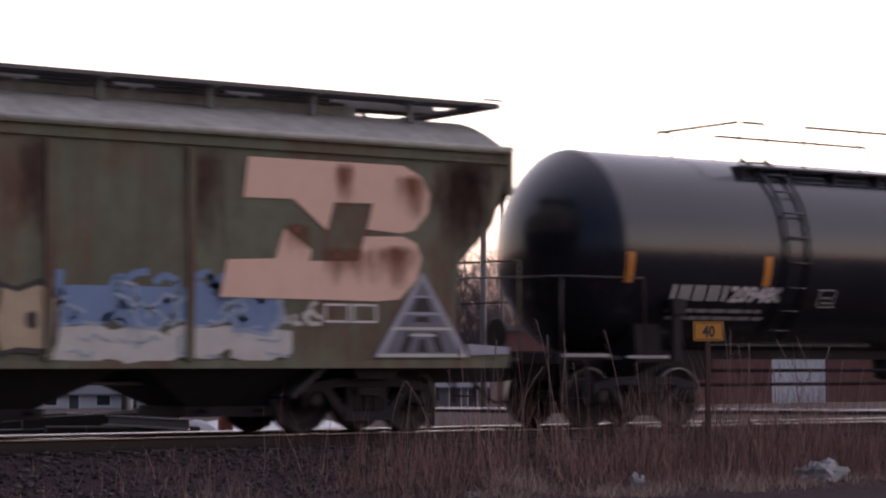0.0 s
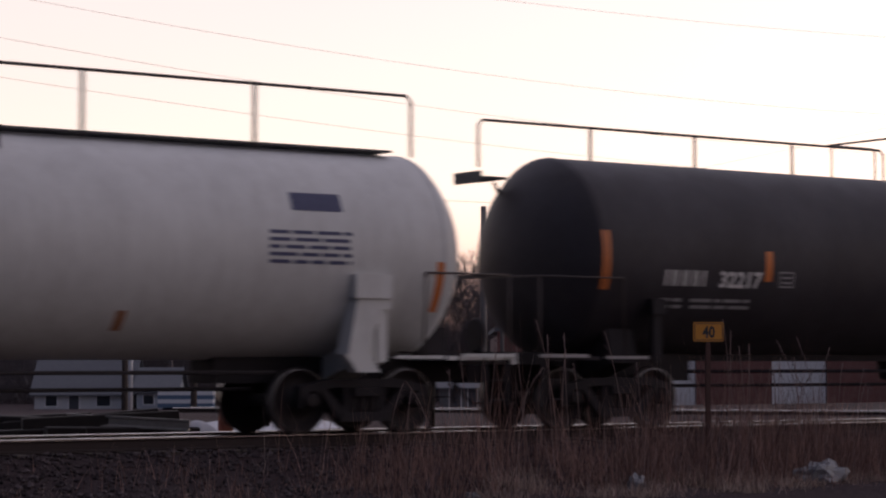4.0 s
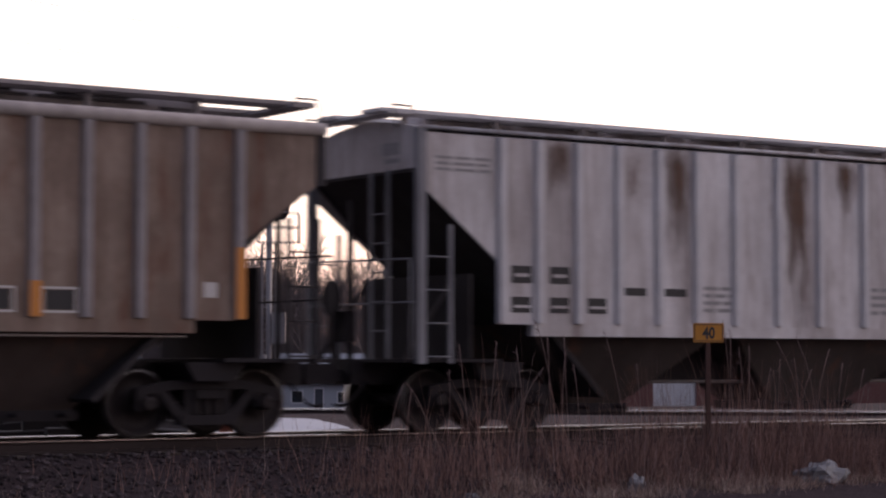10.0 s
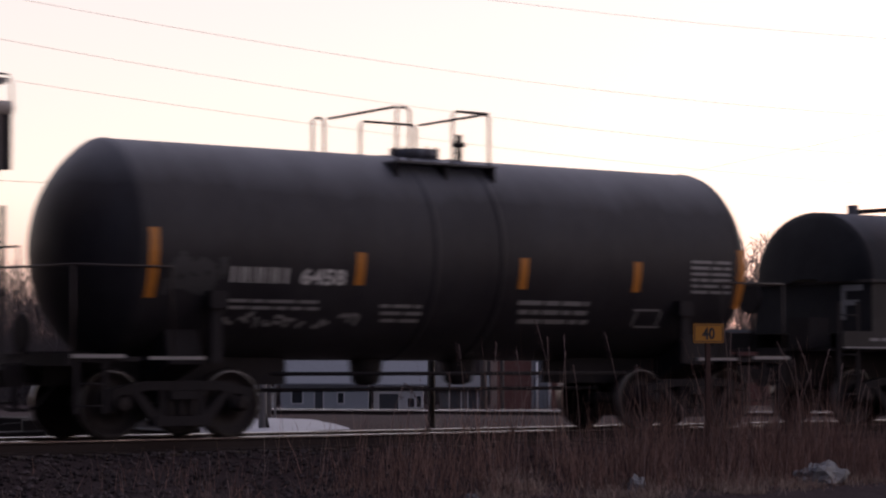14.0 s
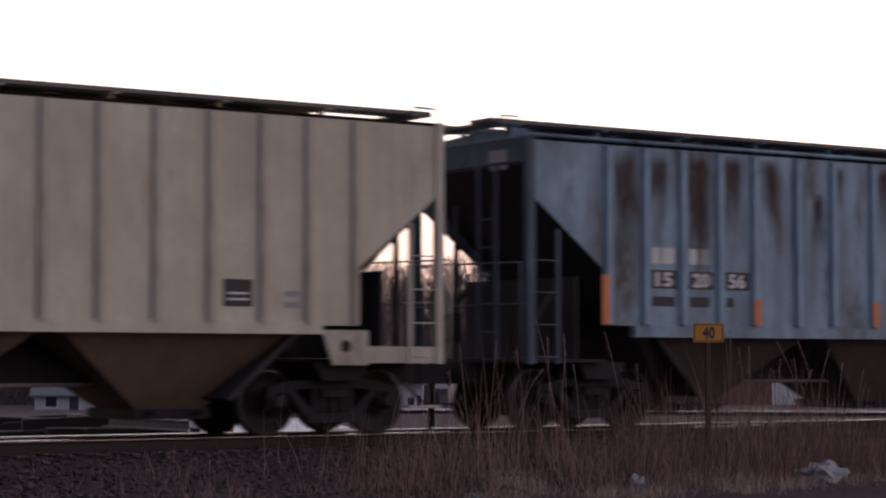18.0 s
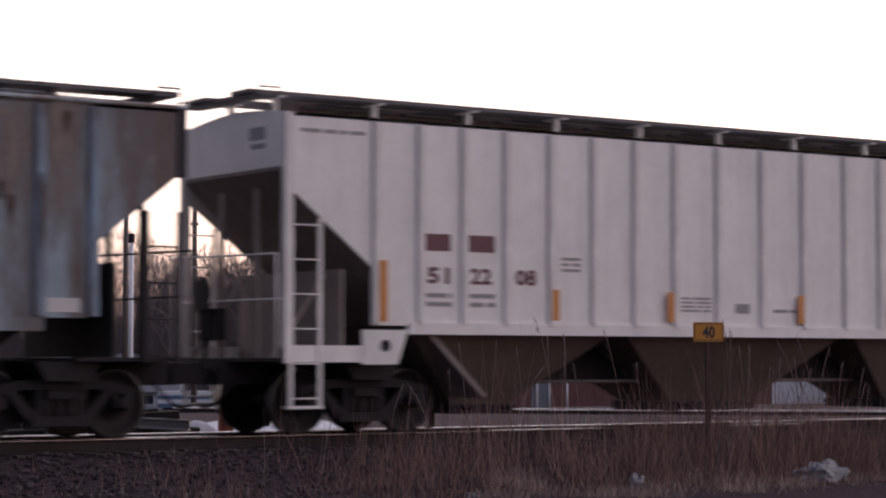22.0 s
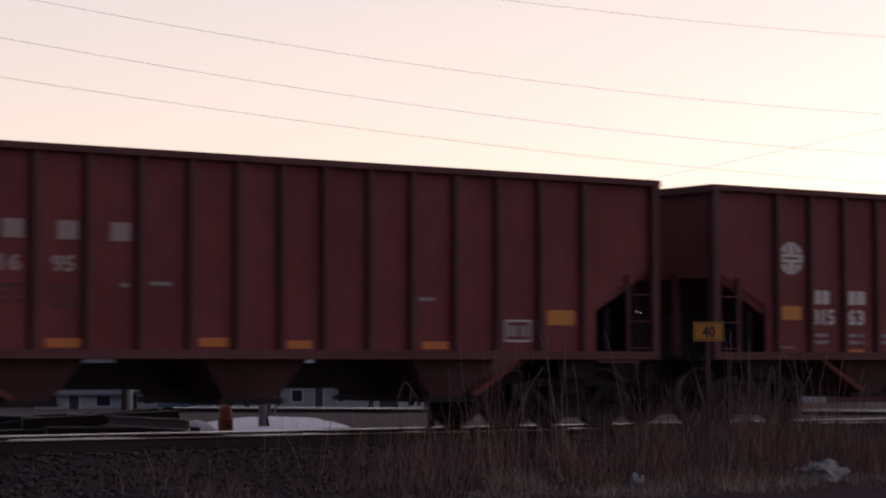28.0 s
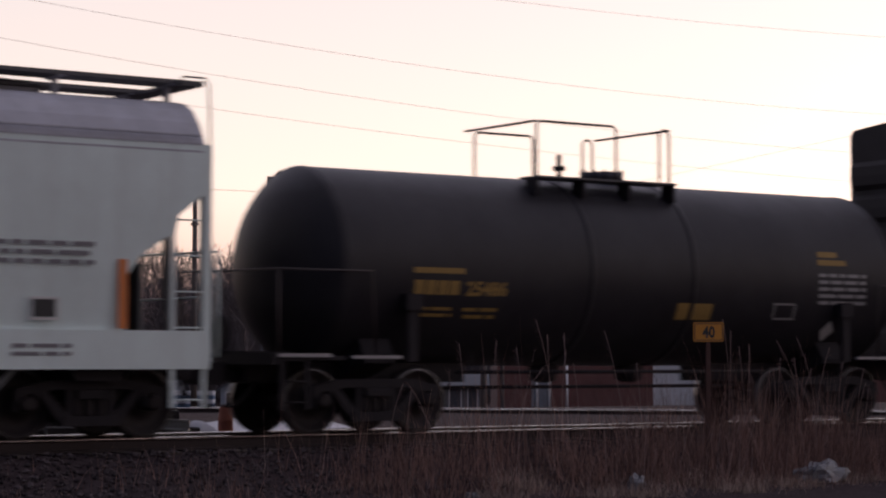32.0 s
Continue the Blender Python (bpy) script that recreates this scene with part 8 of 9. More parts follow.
def snow_patch(name, label, c, rx, ry, h, seed, turn=0.0):
    bm = bmesh.new()
    n, rings = 40, 6
    prev = None
    mid = bm.verts.new((0, 0, h))
    for j in range(1, rings + 1):
        q = j / rings
        ring = []
        for k in range(n):
            a = k * math.tau / n
            e = 1 + 0.35 * noise.noise((math.cos(a) * 1.5 + seed, math.sin(a) * 1.5, 0))
            x, y = rx * q * e * math.cos(a), ry * q * e * math.sin(a)
            ring.append(bm.verts.new((x, y, h * (1 - q ** 2) * (1 + 0.4 * noise.noise((x * 1.3, y * 1.3, seed))) - 0.05 * (q == 1))))
        for k in range(n):
            f = bm.faces.new((mid, ring[k], ring[(k + 1) % n])) if prev is None else bm.faces.new((prev[k], ring[k], ring[(k + 1) % n], prev[(k + 1) % n]))
            f.smooth = True
        prev = ring
    ob = solid(name, bm, SNOW, label, "snow", kind="structure")
    ob.location, ob.rotation_euler.z = c, radians(turn)
    return ob


c = spot(-4.2, 53)
snow_patch("snow_patch", "flat patch of old grey snow beyond the track", (c.x, c.y, ground_z(c.x, c.y)), 1.7, 6.5, 0.16, 2, YAW)
c = spot(-3.9, 35.3)
snow_patch("snow_patch", "small heap of dirty snow beyond the track", (c.x, c.y, ground_z(c.x, c.y)), 0.55, 0.5, 0.5, 7)

TIEWOOD = plain("black_old_tie_wood", (0.025, 0.021, 0.02), 0.9, vary=0.5, scale=4, stretch=(1, 6, 6))
rng = random.Random(17)
tie = bmesh.new()
box(tie, -1.25, 1.25, -0.11, 0.11, 0, 0.2)
bmesh.ops.bevel(tie, geom=tie.edges[:], offset=0.015, segments=1, affect="EDGES")
me = mesh_of("old_tie", tie, TIEWOOD)
for k in range(16):
    r, layer = rng.uniform(-7.6, -4.7), k % 3
    p = spot(r, rng.uniform(34.2, 36.2))
    ob = tagged(new("old_tie", me), "old black railway tie dumped on a pile", "railway tie", "pile of old ties")
    ob.location, ob.rotation_euler = (p.x, p.y, ground_z(p.x, p.y) + 0.02 + 0.21 * layer), (rng.uniform(-0.1, 0.1), rng.uniform(-0.12, 0.12), radians(YAW) + rng.uniform(-0.5, 0.5))
bm = bmesh.new()
beam(bm, [(y, z + 0.18) for y, z in RAIL_SEC], -1.0, 1.0)
ob = solid("scrap_rail", bm, plain("pale_worn_steel", (0.3, 0.29, 0.28), 0.5, 0.6, vary=0.3, scale=8), "short worn length of scrap rail on the tie pile", "rail")
p = spot(-5.0, 34.6)
ob.location, ob.rotation_euler = (p.x, p.y, ground_z(p.x, p.y) + 0.42), (0, 0.05, radians(YAW - 8))

bm = bmesh.new()
lathe(bm, [(0, 0.13), (0.03, 0.14), (0.25, 0.13), (0.26, 0.14), (0.28, 0.13), (0.5, 0.12), (0.51, 0.13), (0.53, 0.12), (0.72, 0.1), (0.76, 0.07)], ("z", (0, 0, 0)), 24)
p = spot(-3.55, 35.6)
ob = solid("rusty_drum", bm, plain("orange_rusty_drum", (0.2, 0.06, 0.035), 0.8, vary=0.35, scale=8), "rusty orange steel drum standing beyond the track", "drum")
ob.location = (p.x, p.y, ground_z(p.x, p.y) - 0.02)


def post(name, label, category, p, h, w, material, lean=0.0):
    bm = bmesh.new()
    rod(bm, (0, 0, -0.3), (lean, 0, h), w / 2, 8, w * 0.42)
    ob = solid(name, bm, material, label, category)
    ob.location = (p.x, p.y, ground_z(p.x, p.y))
    ob.rotation_euler.z = radians(YAW)
    return ob


POSTDARK = plain("dark_post", (0.03, 0.025, 0.024), 0.8, vary=0.3, scale=6)
POSTGREY = plain("weathered_grey_post", (0.16, 0.15, 0.15), 0.85, vary=0.3, scale=6, stretch=(4, 4, 0.5))
post("marker_post", "dark steel marker post beyond the track", "post", Vector((19.48, 28.7, 0)), 1.55, 0.12, POSTDARK)
post("marker_post", "weathered grey post by the snow", "post", spot(-4.05, 49), 1.75, 0.2, POSTGREY)
post("leaning_pipe", "dark leaning pipe by the snow", "post", spot(-3.85, 49), 1.4, 0.1, POSTDARK, -0.35)


# ---- houses, brick works, poles and trees in the distance ----
def pane_mat(name, c):
    return plain(name, c, 0.15, vary=0.1, scale=2, bump=0.0)


GLASS = pane_mat("dark_window_glass", (0.03, 0.035, 0.045))
SIDING = plain("pale_blue_grey_siding", (0.4, 0.425, 0.47), 0.7, vary=0.08, scale=1.5, stretch=(0.3, 0.3, 18))
SIDINGW = plain("white_siding", (0.55, 0.55, 0.57), 0.7, vary=0.08, scale=1.5, stretch=(0.3, 0.3, 18))
SHINGLE = plain("grey_shingle_roof", (0.13, 0.135, 0.15), 0.9, vary=0.2, scale=3)
SHINGLEPALE = plain("pale_shingle_roof", (0.25, 0.265, 0.3), 0.9, vary=0.15, scale=3)
TRIM = plain("white_trim", (0.72, 0.72, 0.74), 0.6, vary=0.08, scale=4)
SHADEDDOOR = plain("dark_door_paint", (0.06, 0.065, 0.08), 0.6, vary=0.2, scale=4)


def house(label, r0, r1, d, z_eave, z_ridge, walls, roof, openings, depth=8.0, base=-3.3, gable=False):
    """A house that faces the railway. openings: (kind, from, to, low, high) along its front."""
    w = r1 - r0
    m = Matrix.Translation(spot(r0, d)) @ Matrix.Rotation(radians(YAW), 4, "Z")
    ob = thing("house", label, "house", "houses beyond the railway", m=m)
    bm = bmesh.new()
    if gable:
        slab([(0, base), (w, base), (w, z_eave), (w / 2, z_ridge - 0.1), (0, z_eave)], 0, depth, bm)
    else:
        beam(bm, [(0, base), (0, z_eave), (depth / 2, z_ridge - 0.1), (depth, z_eave), (depth, base)], 0, w)
    part("wall", bm, walls, ob)
    bm = bmesh.new()
    if gable:
        for s in (0, 1):
            a, b = ((-0.4, z_eave - 0.25), (w / 2, z_ridge)) if s == 0 else ((w + 0.4, z_eave - 0.25), (w / 2, z_ridge))
            slab([a, b, (b[0], b[1] + 0.15), (a[0], a[1] + 0.15)], -0.4, depth + 0.3, bm)
    else:
        for a, b in (((-0.45, z_eave - 0.2), (depth / 2, z_ridge)), ((depth + 0.45, z_eave - 0.2), (depth / 2, z_ridge))):
            beam(bm, [a, b, (b[0], b[1] + 0.15), (a[0], a[1] + 0.15)], -0.4, w + 0.4)
    part("roof", bm, roof, ob)
    for kind, a, b, lo, hi in openings:
        bm = bmesh.new()
        t = 0.09
        for x0, x1, z0, z1 in ((a - t, a, lo - t, hi + t), (b, b + t, lo - t, hi + t), (a, b, hi, hi + t), (a, b, lo - t, lo)):
            box(bm, x0, x1, -0.06, 0.02, z0, z1)
        fr = part(kind, bm, TRIM, ob)
        bm = bmesh.new()
        box(bm, a, b, -0.02, 0.015, lo, hi)
        part("pane" if kind == "window" else "leaf", bm, GLASS if kind == "window" else SHADEDDOOR, fr)
    return ob


D = 190.0
PX = D / 3850.0


def rr(px):
    return (px - 784) * PX


def zz(py):
    return CAM_Z + (645 - py) * PX


house("dark-roofed house with a white porch", rr(40), rr(215), D + 6, zz(700), zz(630), SIDINGW, SHINGLE, [("window", 1.0, 2.0, zz(722), zz(704)), ("door", 3.1, 4.0, zz(740), zz(703)), ("window", 5.6, 6.8, zz(722), zz(704))])
house("pale house with blue-grey windows", rr(232), rr(300), D + 4, zz(694), zz(655), SIDING, SHINGLE, [("window", 0.6, 1.5, zz(718), zz(702)), ("window", 2.0, 3.0, zz(718), zz(702))])
house("small grey house with a dark roof", rr(385), rr(468), D + 3, zz(690), zz(668), SIDING, SHINGLE, [("window", 0.5, 1.1, zz(722), zz(697)), ("door", 2.0, 2.6, zz(740), zz(697)), ("window", 3.1, 3.6, zz(720), zz(700))], gable=True)
house("long pale blue-grey house with a pale roof", rr(497), rr(652), D, zz(676), zz(628), SIDING, SHINGLEPALE, [("door", 3.0, 3.7, zz(740), zz(688)), ("window", 5.0, 5.5, zz(712), zz(694)), ("window", 1.0, 1.9, zz(712), zz(692))])
house("white house with a flat grey roof", rr(660), rr(748), D + 2, zz(678), zz(640), SIDINGW, SHINGLEPALE, [("door", 0.5, 2.2, zz(740), zz(696)), ("window", 3.0, 3.6, zz(720), zz(704)), ("window", 3.8, 4.2, zz(720), zz(700))])
house("grey shed with white posts", rr(778), rr(862), D + 8, zz(688), zz(664), SHINGLE, SHINGLE, [("door", 0.9, 1.9, zz(740), zz(692)), ("door", 2.6, 3.4, zz(740), zz(692))])

# striped awning on a trailer
trailer = thing("parked_trailer", "white and blue striped trailer parked by the houses", "trailer", m=Matrix.Translation(spot(rr(296), D - 6)) @ Matrix.Rotation(radians(YAW), 4, "Z"))
for k in range(4):
    bm = bmesh.new()
    z1 = zz(692 + 7 * k)
    box(bm, 0, rr(390) - rr(296), 0, 2.4, z1 - 0.34, z1)
    part("side_band", bm, (TRIM, plain("blue_trailer_band", (0.1, 0.16, 0.25), 0.5, vary=0.1, scale=3))[k % 2], trailer)
bm = bmesh.new()
box(bm, 0.4, 4.0, 0.2, 2.2, -3.4, zz(719))
part("chassis", bm, DARK, trailer)

# brick works with white doors
def brick_material():
    m, n, l, p = base_nodes("dull_red_brick")
    tc, br = n.new("ShaderNodeTexCoord"), n.new("ShaderNodeTexBrick")
    mp = n.new("ShaderNodeMapping")
    mp.inputs["Rotation"].default_value = (radians(90), 0, 0)
    br.inputs["Color1"].default_value, br.inputs["Color2"].default_value, br.inputs["Mortar"].default_value = (0.15, 0.052, 0.048, 1), (0.19, 0.07, 0.063, 1), (0.2, 0.17, 0.16, 1)
    br.inputs["Scale"].default_value = 4.5
    l.new(tc.outputs["Object"], mp.inputs[0])
    l.new(mp.outputs[0], br.inputs[0])
    nz = noise_node(n, l, 0.8, 6, 0.6)
    l.new(mixed(n, l, times(n, l, ramp(n, l, nz, 0.4, 0.7), 0.5), br.outputs[0], (0.1, 0.045, 0.04)), p.inputs["Base Color"])
    p.inputs["Roughness"].default_value = 0.9
    return m


BRICK = brick_material()
DB = 150.0
QX = DB / 3850.0
works = thing("brick_works", "long dull red brick works with white corrugated doors", "building", m=Matrix.Translation(spot((880 - 784) * QX, DB)) @ Matrix.Rotation(radians(YAW), 4, "Z"))
W = (1760 - 880) * QX
holes = [((940 - 880) * QX, (976 - 880) * QX), ((1155 - 880) * QX, (1231 - 880) * QX), ((1365 - 880) * QX, (1462 - 880) * QX)]
wz = CAM_Z + (645 - 588) * QX
x = 0.0
for a, b in holes + [(W, W)]:
    bm = bmesh.new()
    box(bm, x, a, 0, 0.4, -3.2, wz)
    part("wall", bm, BRICK, works)
    if b > a:
        bm = bmesh.new()
        lintel = CAM_Z + (645 - 632) * QX
        box(bm, a, b, 0, 0.4, lintel, wz)
        part("wall", bm, BRICK, works)
        bm = bmesh.new()
        box(bm, a, b, 0.2, 0.24, -3.2, lintel)
        chalk = plain("chalk_white_door", (0.72, 0.72, 0.74), 0.6, vary=0.15, scale=2) if x else SHINGLEPALE
        door = part("corrugated_door", bm, chalk, works, "white corrugated door")
        n = int((b - a) / 0.28)
        for k in range(n):
            bm = bmesh.new()
            box(bm, a + (b - a) * k / n, a + (b - a) * (k + 0.62) / n, 0.12, 0.2, -3.2, lintel)
            part("door_rib", bm, chalk, door)
    x = b
bm = bmesh.new()
box(bm, 0, W, 0.4, 22, -3.2, wz - 0.3)
part("rear_block", bm, BRICK, works)
bm = bmesh.new()
box(bm, -0.2, W + 0.2, -0.15, 22.2, wz, wz + 0.25)
part("roof", bm, SHINGLE, works)
for px in (950, 972, 1003):
    post("white_post", "white painted post before the brick works", "post", spot((px - 784) * QX * 0.985, DB * 0.985), 3.4, 0.2, TRIM)

# utility poles
def utility_pole(label, r, d, top, arms):
    p = spot(r, d)
    z0 = ground_z(p.x, p.y)
    ob = thing("utility_pole", label, "utility pole", "utility poles", m=Matrix.Translation((p.x, p.y, 0)) @ Matrix.Rotation(radians(YAW), 4, "Z"))
    bm = bmesh.new()
    rod(bm, (0, 0, z0 - 0.5), (0, 0, top), 0.17, 10, 0.11)
    part("pole", bm, plain("grey_pole_wood", (0.12, 0.1, 0.09), 0.9, vary=0.3, scale=4, stretch=(6, 6, 0.4)), ob)
    for z, w in arms:
        bm = bmesh.new()
        box(bm, -w, w, -0.06, 0.06, z - 0.06, z + 0.06)
        a = part("crossarm", bm, POSTGREY, ob)
        for x in (-w + 0.1, -w / 2, w / 2, w - 0.1):
            bm = bmesh.new()
            lathe(bm, [(z + 0.06, 0.03), (z + 0.1, 0.05), (z + 0.18, 0.04), (z + 0.22, 0.02)], ("z", (x, 0, 0)), 8)
            part("insulator", bm, TRIM, a)
    return ob


DP = 110.0
utility_pole("grey wooden utility pole with crossarms", (344 - 784) / 3850 * DP, DP, CAM_Z + (645 - 337) / 3850 * DP, ((CAM_Z + (645 - 398) / 3850 * DP, 0.2), (CAM_Z + (645 - 456) / 3850 * DP, 0.25)))
utility_pole("tall grey wooden utility pole", (222 - 784) / 3850 * DP, DP, 11.3, ((10.9, 0.14), (9.9, 0.14), (8.9, 0.14)))
mast = thing("signal_mast", "white painted signal mast with a dark head", "signal", m=Matrix.Translation(spot((232 - 784) / 3850 * 70, 70)) @ Matrix.Rotation(radians(YAW), 4, "Z"))
bm = bmesh.new()
rod(bm, (0, 0, -1.5), (0, 0, CAM_Z + (645 - 430) / 3850 * 70), 0.075, 12)
part("mast", bm, TRIM, mast)
bm = bmesh.new()
lathe(bm, [(0, 0.05), (0.02, 0.1), (0.3, 0.1), (0.34, 0.04)], ("z", (0, 0, CAM_Z + (645 - 432) / 3850 * 70)), 12)
part("signal_head", bm, DARK, mast)

# tall lineside signal seen from behind, with its service cage
DS = 60.0
KS = DS / 3850.0
SIGNALGREY = plain("galvanised_signal_steel", (0.3, 0.29, 0.3), 0.55, 0.3, vary=0.2, scale=7)
signal = thing("railway_signal", "grey lineside signal mast with a black signal head and cage", "signal", m=Matrix.Translation(spot((476 - 784) * KS, DS)) @ Matrix.Rotation(radians(YAW), 4, "Z"))
bm = bmesh.new()
rod(bm, (0, 0, -0.9), (0, 0, 5.9), 0.08, 12)
part("mast", bm, SIGNALGREY, signal)
bm = bmesh.new()
slab([(0.25 * math.cos(k * math.tau / 20) + 0.34, 5.62 + 0.68 * math.copysign(abs(math.sin(k * math.tau / 20)) ** 0.7, math.sin(k * math.tau / 20))) for k in range(20)], -0.14, -0.11, bm)
head = part("signal_head", bm, DARK, signal, "black oval backboard of the signal")
bm = bmesh.new()
box(bm, -0.06, 0.26, -0.1, 0.2, 5.0, 6.14)
part("lamp_case", bm, DARK, head)
for k in range(2):
    bm = bmesh.new()
    lathe(bm, [(-0.42, 0.13), (-0.14, 0.14), (-0.14, 0.1)], ("y", (0.34, 0, 5.35 + 0.5 * k)), 16)
    part("lamp_hood", bm, DARK, head)
bm = bmesh.new()
for x in [-0.3 + 0.12 * k for k in range(10)]:
    box(bm, x, x + 0.05, -0.4, 0.4, 4.32, 4.36)
cage = part("service_platform", bm, SIGNALGREY, signal, "grating platform under the signal head")
for y in (-0.4, 0.4):
    bm = bmesh.new()
    pipe(bm, [(0.82, y, 4.34), (0.82, y, 5.15), (0.36, y, 5.15), (-0.3, y, 5.15), (-0.3, y, 4.34)], 0.02)
    pipe(bm, [(0.82, y, 4.75), (-0.3, y, 4.75)], 0.016)
    part("guard_rail", bm, SIGNALGREY, cage)
bm = bmesh.new()
box(bm, 0.09, 0.46, -0.15, 0.15, 1.55, 2.4)
part("relay_box", bm, SIGNALGREY, signal)
ladder(signal, -0.22, 0.16, 0.3, -0.55, 4.32, 0.3, SIGNALGREY)

# overhead wires: shallow sagging curves
WIRE = plain("grey_wire", (0.3, 0.27, 0.25), 0.6, vary=0.1, scale=3)


def wire(y, a, b, c, x0, x1, r=0.005):
    bm = bmesh.new()
    pts = [(x, y, a * x * x + b * x + c) for x in [x0 + (x1 - x0) * k / 40 for k in range(41)]]
    pipe(bm, pts, r, 5)
    return solid("overhead_wire", bm, WIRE, "thin sagging overhead wire against the sky", "wire", "overhead wires")


wire(50, 0.001782, -0.161933, 12.689, 12, 66)
wire(50, 0.001595, -0.155651, 11.554, 12, 66)
wire(50, 0.001078, -0.117648, 10.006, 12, 66)
wire(50, 0.001387, -0.106291, 13.402, 12, 66)
wire(70, 0.000269, 0.17968, -2.754, 50, 90, 0.007)
wire(110, 0.0, 0.00272, 10.788, 20, 80, 0.014)
for x, y, h in ((90.0, 70.0, 16.0), (50.0, 70.0, 7.2), (20.0, 110.0, 11.2), (80.0, 110.0, 11.2)):
    post("wire_pole", "wooden pole that carries a single wire", "utility pole", Vector((x, y, 0)), h - ground_z(x, y), 0.26, POSTGREY)
for x in (12.0, 66.0):
    ob = thing("utility_pole", "tall wooden pole that carries the overhead wires", "utility pole", "utility poles", m=pose(x, 50, 0))
    bm = bmesh.new()
    rod(bm, (0, 0.05, -1.0), (0, 0.05, 13.6 if x > 30 else 12.6), 0.18, 10, 0.12)
    part("pole", bm, POSTGREY, ob)

# bare trees
BARK = plain("grey_brown_bark", (0.15, 0.126, 0.124), 0.95, vary=0.35, scale=3)


def bare_tree(label, p, h, seed, spread=0.5, twigs=6):
    rng = random.Random(seed)
    z0 = ground_z(p.x, p.y)
    ob = thing("bare_tree", label, "tree", "bare trees behind the railway", m=Matrix.Translation((p.x, p.y, z0)))
    trunk, crown = bmesh.new(), bmesh.new()
    tips = []

    def grow(bm, a, d, length, r, level):
        pieces = 3 if level < 3 else 2
        q = a
        for k in range(pieces):
            d = (d + Vector((rng.gauss(0, 0.13), rng.gauss(0, 0.13), rng.gauss(0.03, 0.08)))).normalized()
            e = q + d * length / pieces
            r = max(r, 0.034)
            r2 = r * (0.86 if level < 4 else 0.75)
            rod(bm, q, e, r, 5 if level < 2 else 3, r2)
            q, r = e, r2
            if level >= 1 and level < 6 and k < pieces - 1:
                side = Vector((rng.gauss(0, 1), rng.gauss(0, 1), rng.uniform(0.1, 0.9))).normalized()
                grow(crown, q, (d * 0.55 + side * 0.75).normalized(), length * rng.uniform(0.45, 0.7), r * 0.55, level + 1)
        if level < 5:
            for k in range(3 if level < 2 else 2):
                side = Vector((rng.gauss(0, 1), rng.gauss(0, 1), rng.uniform(0.0, 0.8))).normalized()
                grow(crown, q, (d * (1 - spread * 0.6) + side * spread).normalized(), length * rng.uniform(0.6, 0.85), r * 0.68, level + 1)

    grow(trunk, Vector((0, 0, -0.4)), Vector((0, 0, 1)), h * 0.3, h * 0.016, 0)
    part("trunk", trunk, BARK, ob)
    part("crown", crown, BARK, ob, "bare grey-brown branches and twigs")
    return ob


rng = random.Random(77)
for px, d, top, seed in ((300, 150, 405, 1), (408, 130, 392, 2), (345, 205, 430, 3), (470, 160, 405, 4), (560, 150, 400, 5), (430, 175, 420, 21), (510, 185, 425, 22), (600, 170, 415, 23), (385, 150, 415, 24), (265, 165, 418, 25), (1020, 175, 430, 26), (1085, 165, 425, 27), (1475, 170, 405, 28), (640, 190, 420, 6), (1050, 190, 430, 7), (1110, 230, 425, 8), (1340, 175, 372, 9), (1405, 185, 362, 10), (1470, 200, 400, 11),
                         (215, 170, 415, 12), (120, 180, 410, 13), (960, 220, 440, 14), (840, 210, 430, 15), (720, 220, 425, 16)):
    d = max(d, 200 + 2.5 * seed)
    p = spot((px - 784) / 3850 * d, d)
    bare_tree("bare grey-brown winter tree", p, CAM_Z + (645 - top) / 3850 * d - ground_z(p.x, p.y), seed, 0.5 + 0.1 * rng.random())

# far wood: thin stems and twigs along the skyline
vs, fs = [], []
rng = random.Random(31)
for k in range(14000):
    d = rng.uniform(225, 340)
    r = rng.uniform(-80, 95)
    p = spot(r, d)
    z = -3.3
    low = k % 2
    h = rng.uniform(9, 15.5) * (0.85 + 0.3 * noise.noise((r * 0.05, 0, 0))) * (0.5 if low else 1.0)
    for j in range(rng.randint(4, 8)):
        a0 = Vector((p.x + rng.gauss(0, 0.5), p.y + rng.gauss(0, 0.5), z + h * rng.uniform(0.0, 0.5)))
        a1 = a0 + Vector((rng.gauss(0, 1.1), rng.gauss(0, 1.1), h * rng.uniform(0.3, 0.5)))
        w = rng.uniform(0.025, 0.085) * (1.6 if low else 1.0)
        b = len(vs)
        vs += [(a0.x - w, a0.y, a0.z), (a0.x + w, a0.y + w, a0.z), (a0.x, a0.y - w, a0.z), (a1.x, a1.y, a1.z)]
        fs += [(b, b + 1, b + 3), (b + 1, b + 2, b + 3), (b + 2, b, b + 3)]
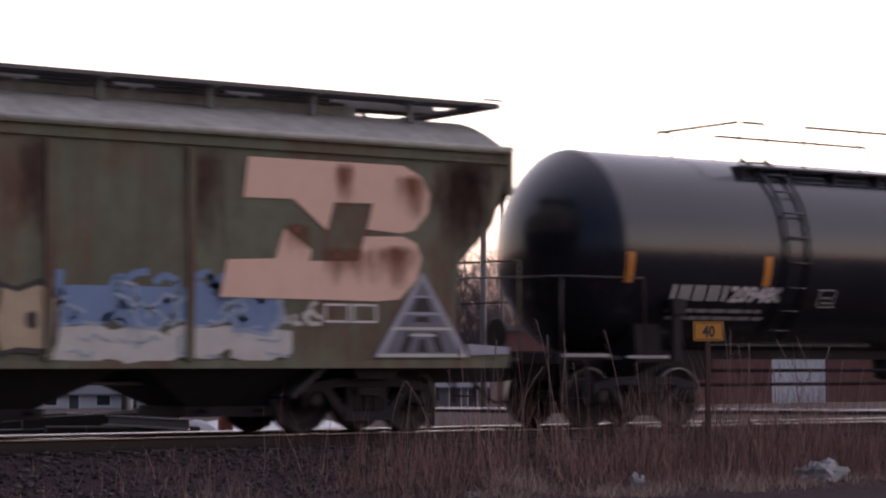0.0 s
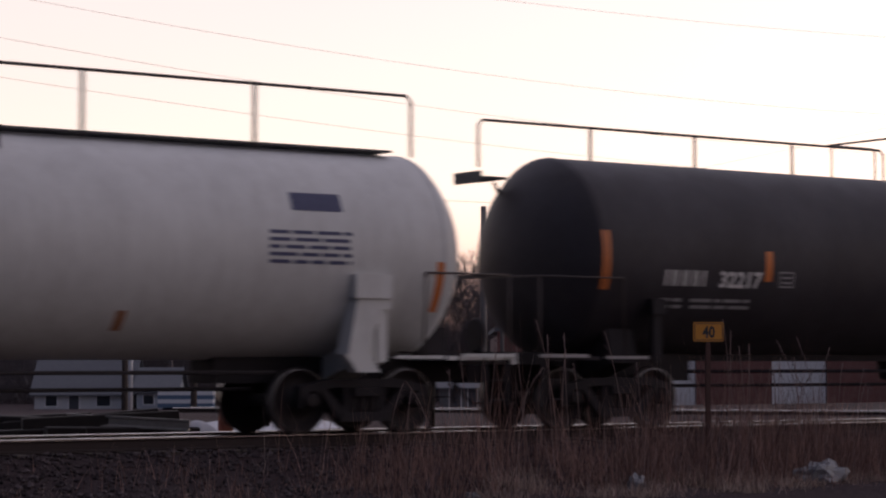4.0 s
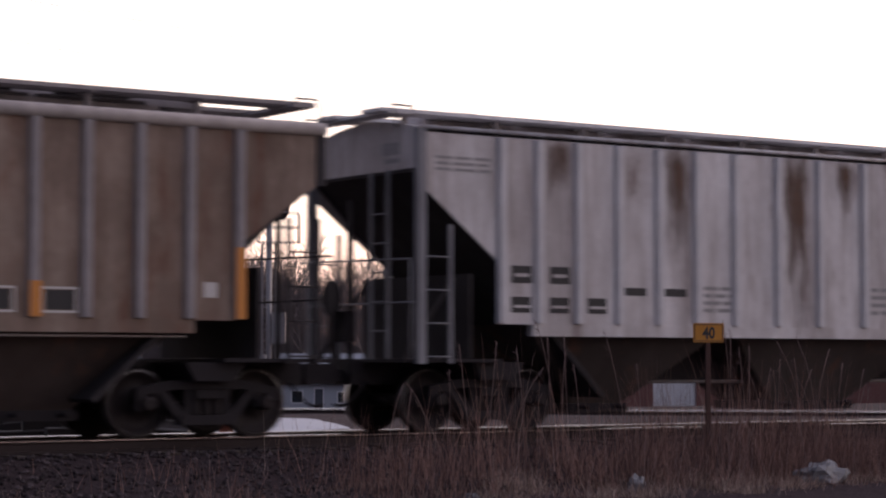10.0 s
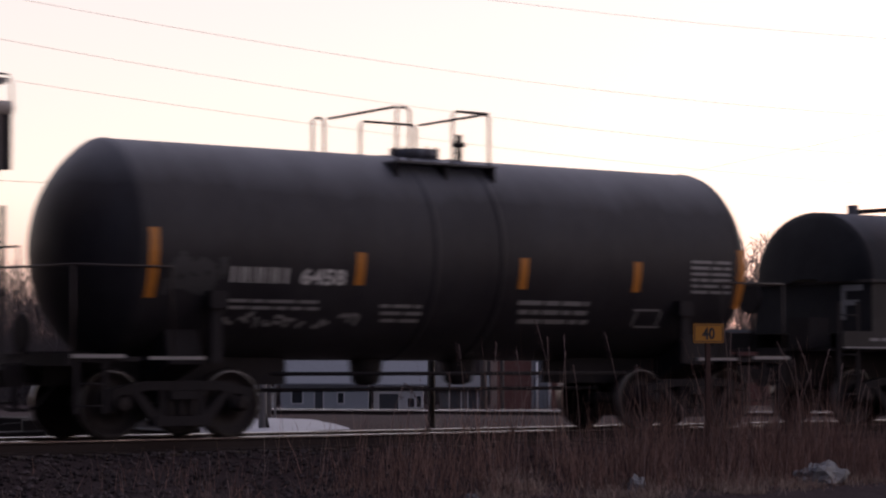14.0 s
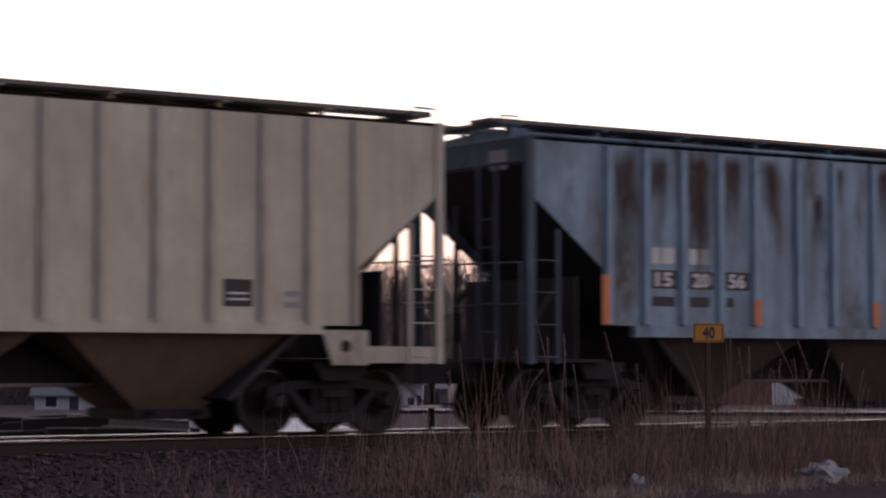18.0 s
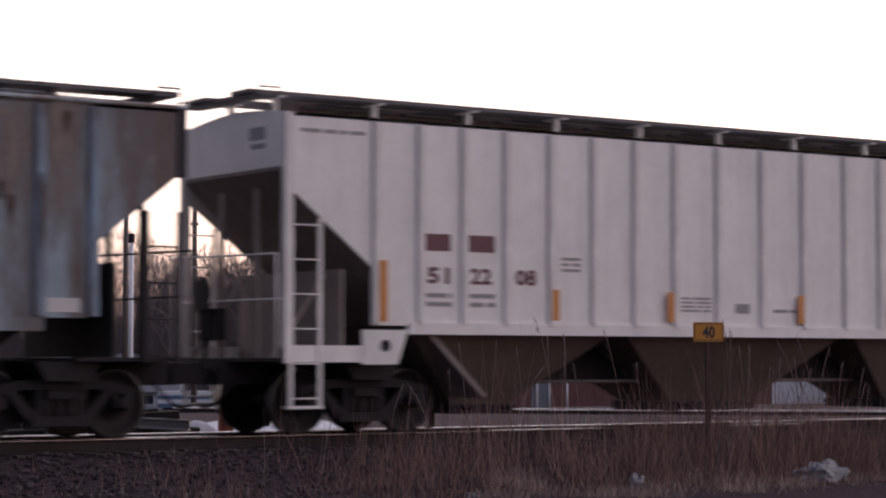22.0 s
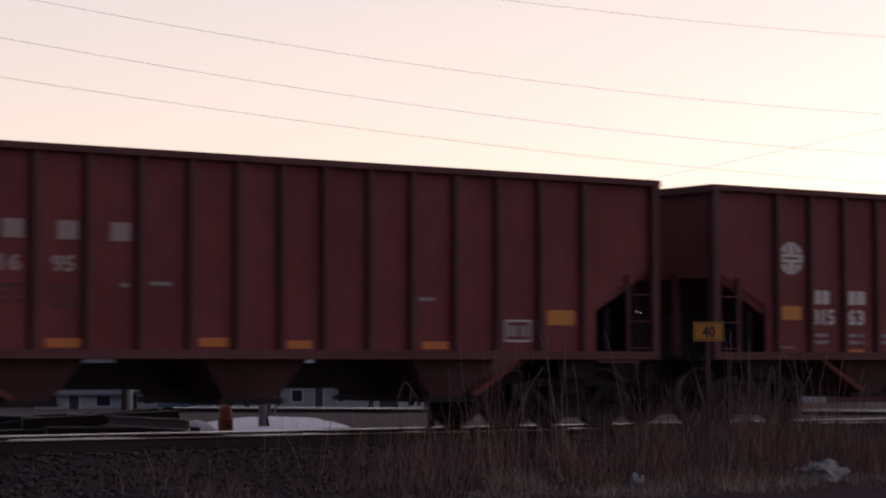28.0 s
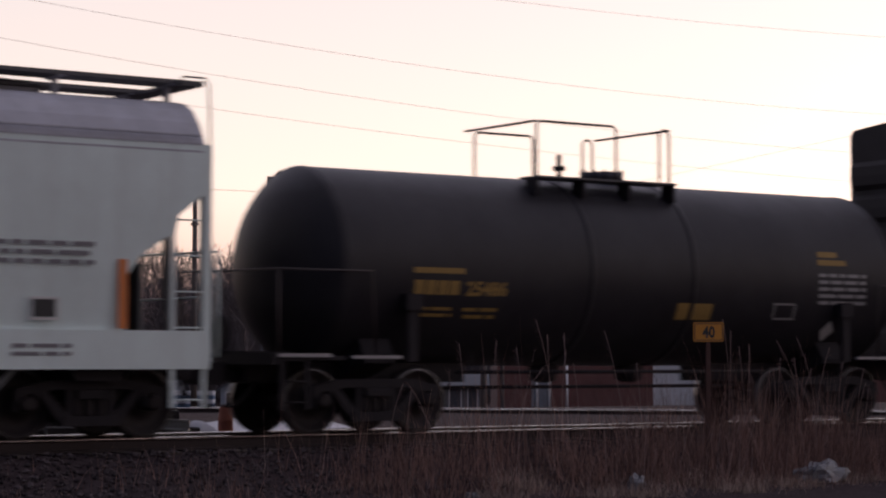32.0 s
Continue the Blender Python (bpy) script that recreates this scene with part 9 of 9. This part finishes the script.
for k in range(26000):
    d = rng.uniform(235, 330)
    r = rng.uniform(-72, 70)
    p = spot(r, d)
    h = rng.uniform(3.0, 13.5) * (0.85 + 0.35 * noise.noise((r * 0.06, 3, 0)))
    a0 = Vector((p.x, p.y, -3.3 + h))
    for j in range(5):
        a1 = a0 + Vector((rng.gauss(0, 0.7), rng.gauss(0, 0.7), rng.uniform(0.4, 2.0)))
        w = rng.uniform(0.012, 0.03)
        b = len(vs)
        vs += [(a0.x - w, a0.y, a0.z), (a0.x + w, a0.y + w, a0.z), (a0.x, a0.y - w, a0.z), (a1.x, a1.y, a1.z)]
        fs += [(b, b + 1, b + 3), (b + 1, b + 2, b + 3), (b + 2, b, b + 3)]
for k in range(34000):
    d = rng.uniform(240, 320)
    r = rng.uniform(-64, 22)
    p = spot(r, d)
    h = rng.uniform(5.0, 20.0) * (0.8 + 0.4 * noise.noise((r * 0.09, 7, 0)))
    a0 = Vector((p.x, p.y, -3.3 + h))
    for j in range(5):
        a1 = a0 + Vector((rng.gauss(0, 0.8), rng.gauss(0, 0.8), rng.uniform(0.3, 1.8)))
        w = rng.uniform(0.01, 0.026)
        b = len(vs)
        vs += [(a0.x - w, a0.y, a0.z), (a0.x + w, a0.y + w, a0.z), (a0.x, a0.y - w, a0.z), (a1.x, a1.y, a1.z)]
        fs += [(b, b + 1, b + 3), (b + 1, b + 2, b + 3), (b + 2, b, b + 3)]
me = bpy.data.meshes.new("far_wood")
me.from_pydata(vs, [], fs)
me.materials.append(BARK)
tagged(new("far_wood", me), "far bare wood along the skyline", "woods", kind="stuff")


# ---- the train rolls to the left ----
def motions():
    for car, place, sets, length in CARS:
        walk(car, [(t, pose(place - gone(t), TRACK_Y, 0)) for t in [0.5 * k for k in range(65)]])
        near = [k for k in range(481) if -length - 1 < place - gone(k / 15) - 7 and place - gone(k / 15) < 36]
        k0, k1 = (near[0], near[-1]) if near else (0, 0)
        times_ = sorted({0, *range(k0, k1 + 1), 480})
        for s in sets:
            x, _, z = s.location
            rows = []
            for k in times_:
                c = min(max(k, k0), k1)
                rows.append((k / 15, pose(x, 0, z, 0, -math.degrees((gone(c / 15) - gone(k0 / 15)) / WHEEL_R), 0)))
            walk(s, rows)


motions()
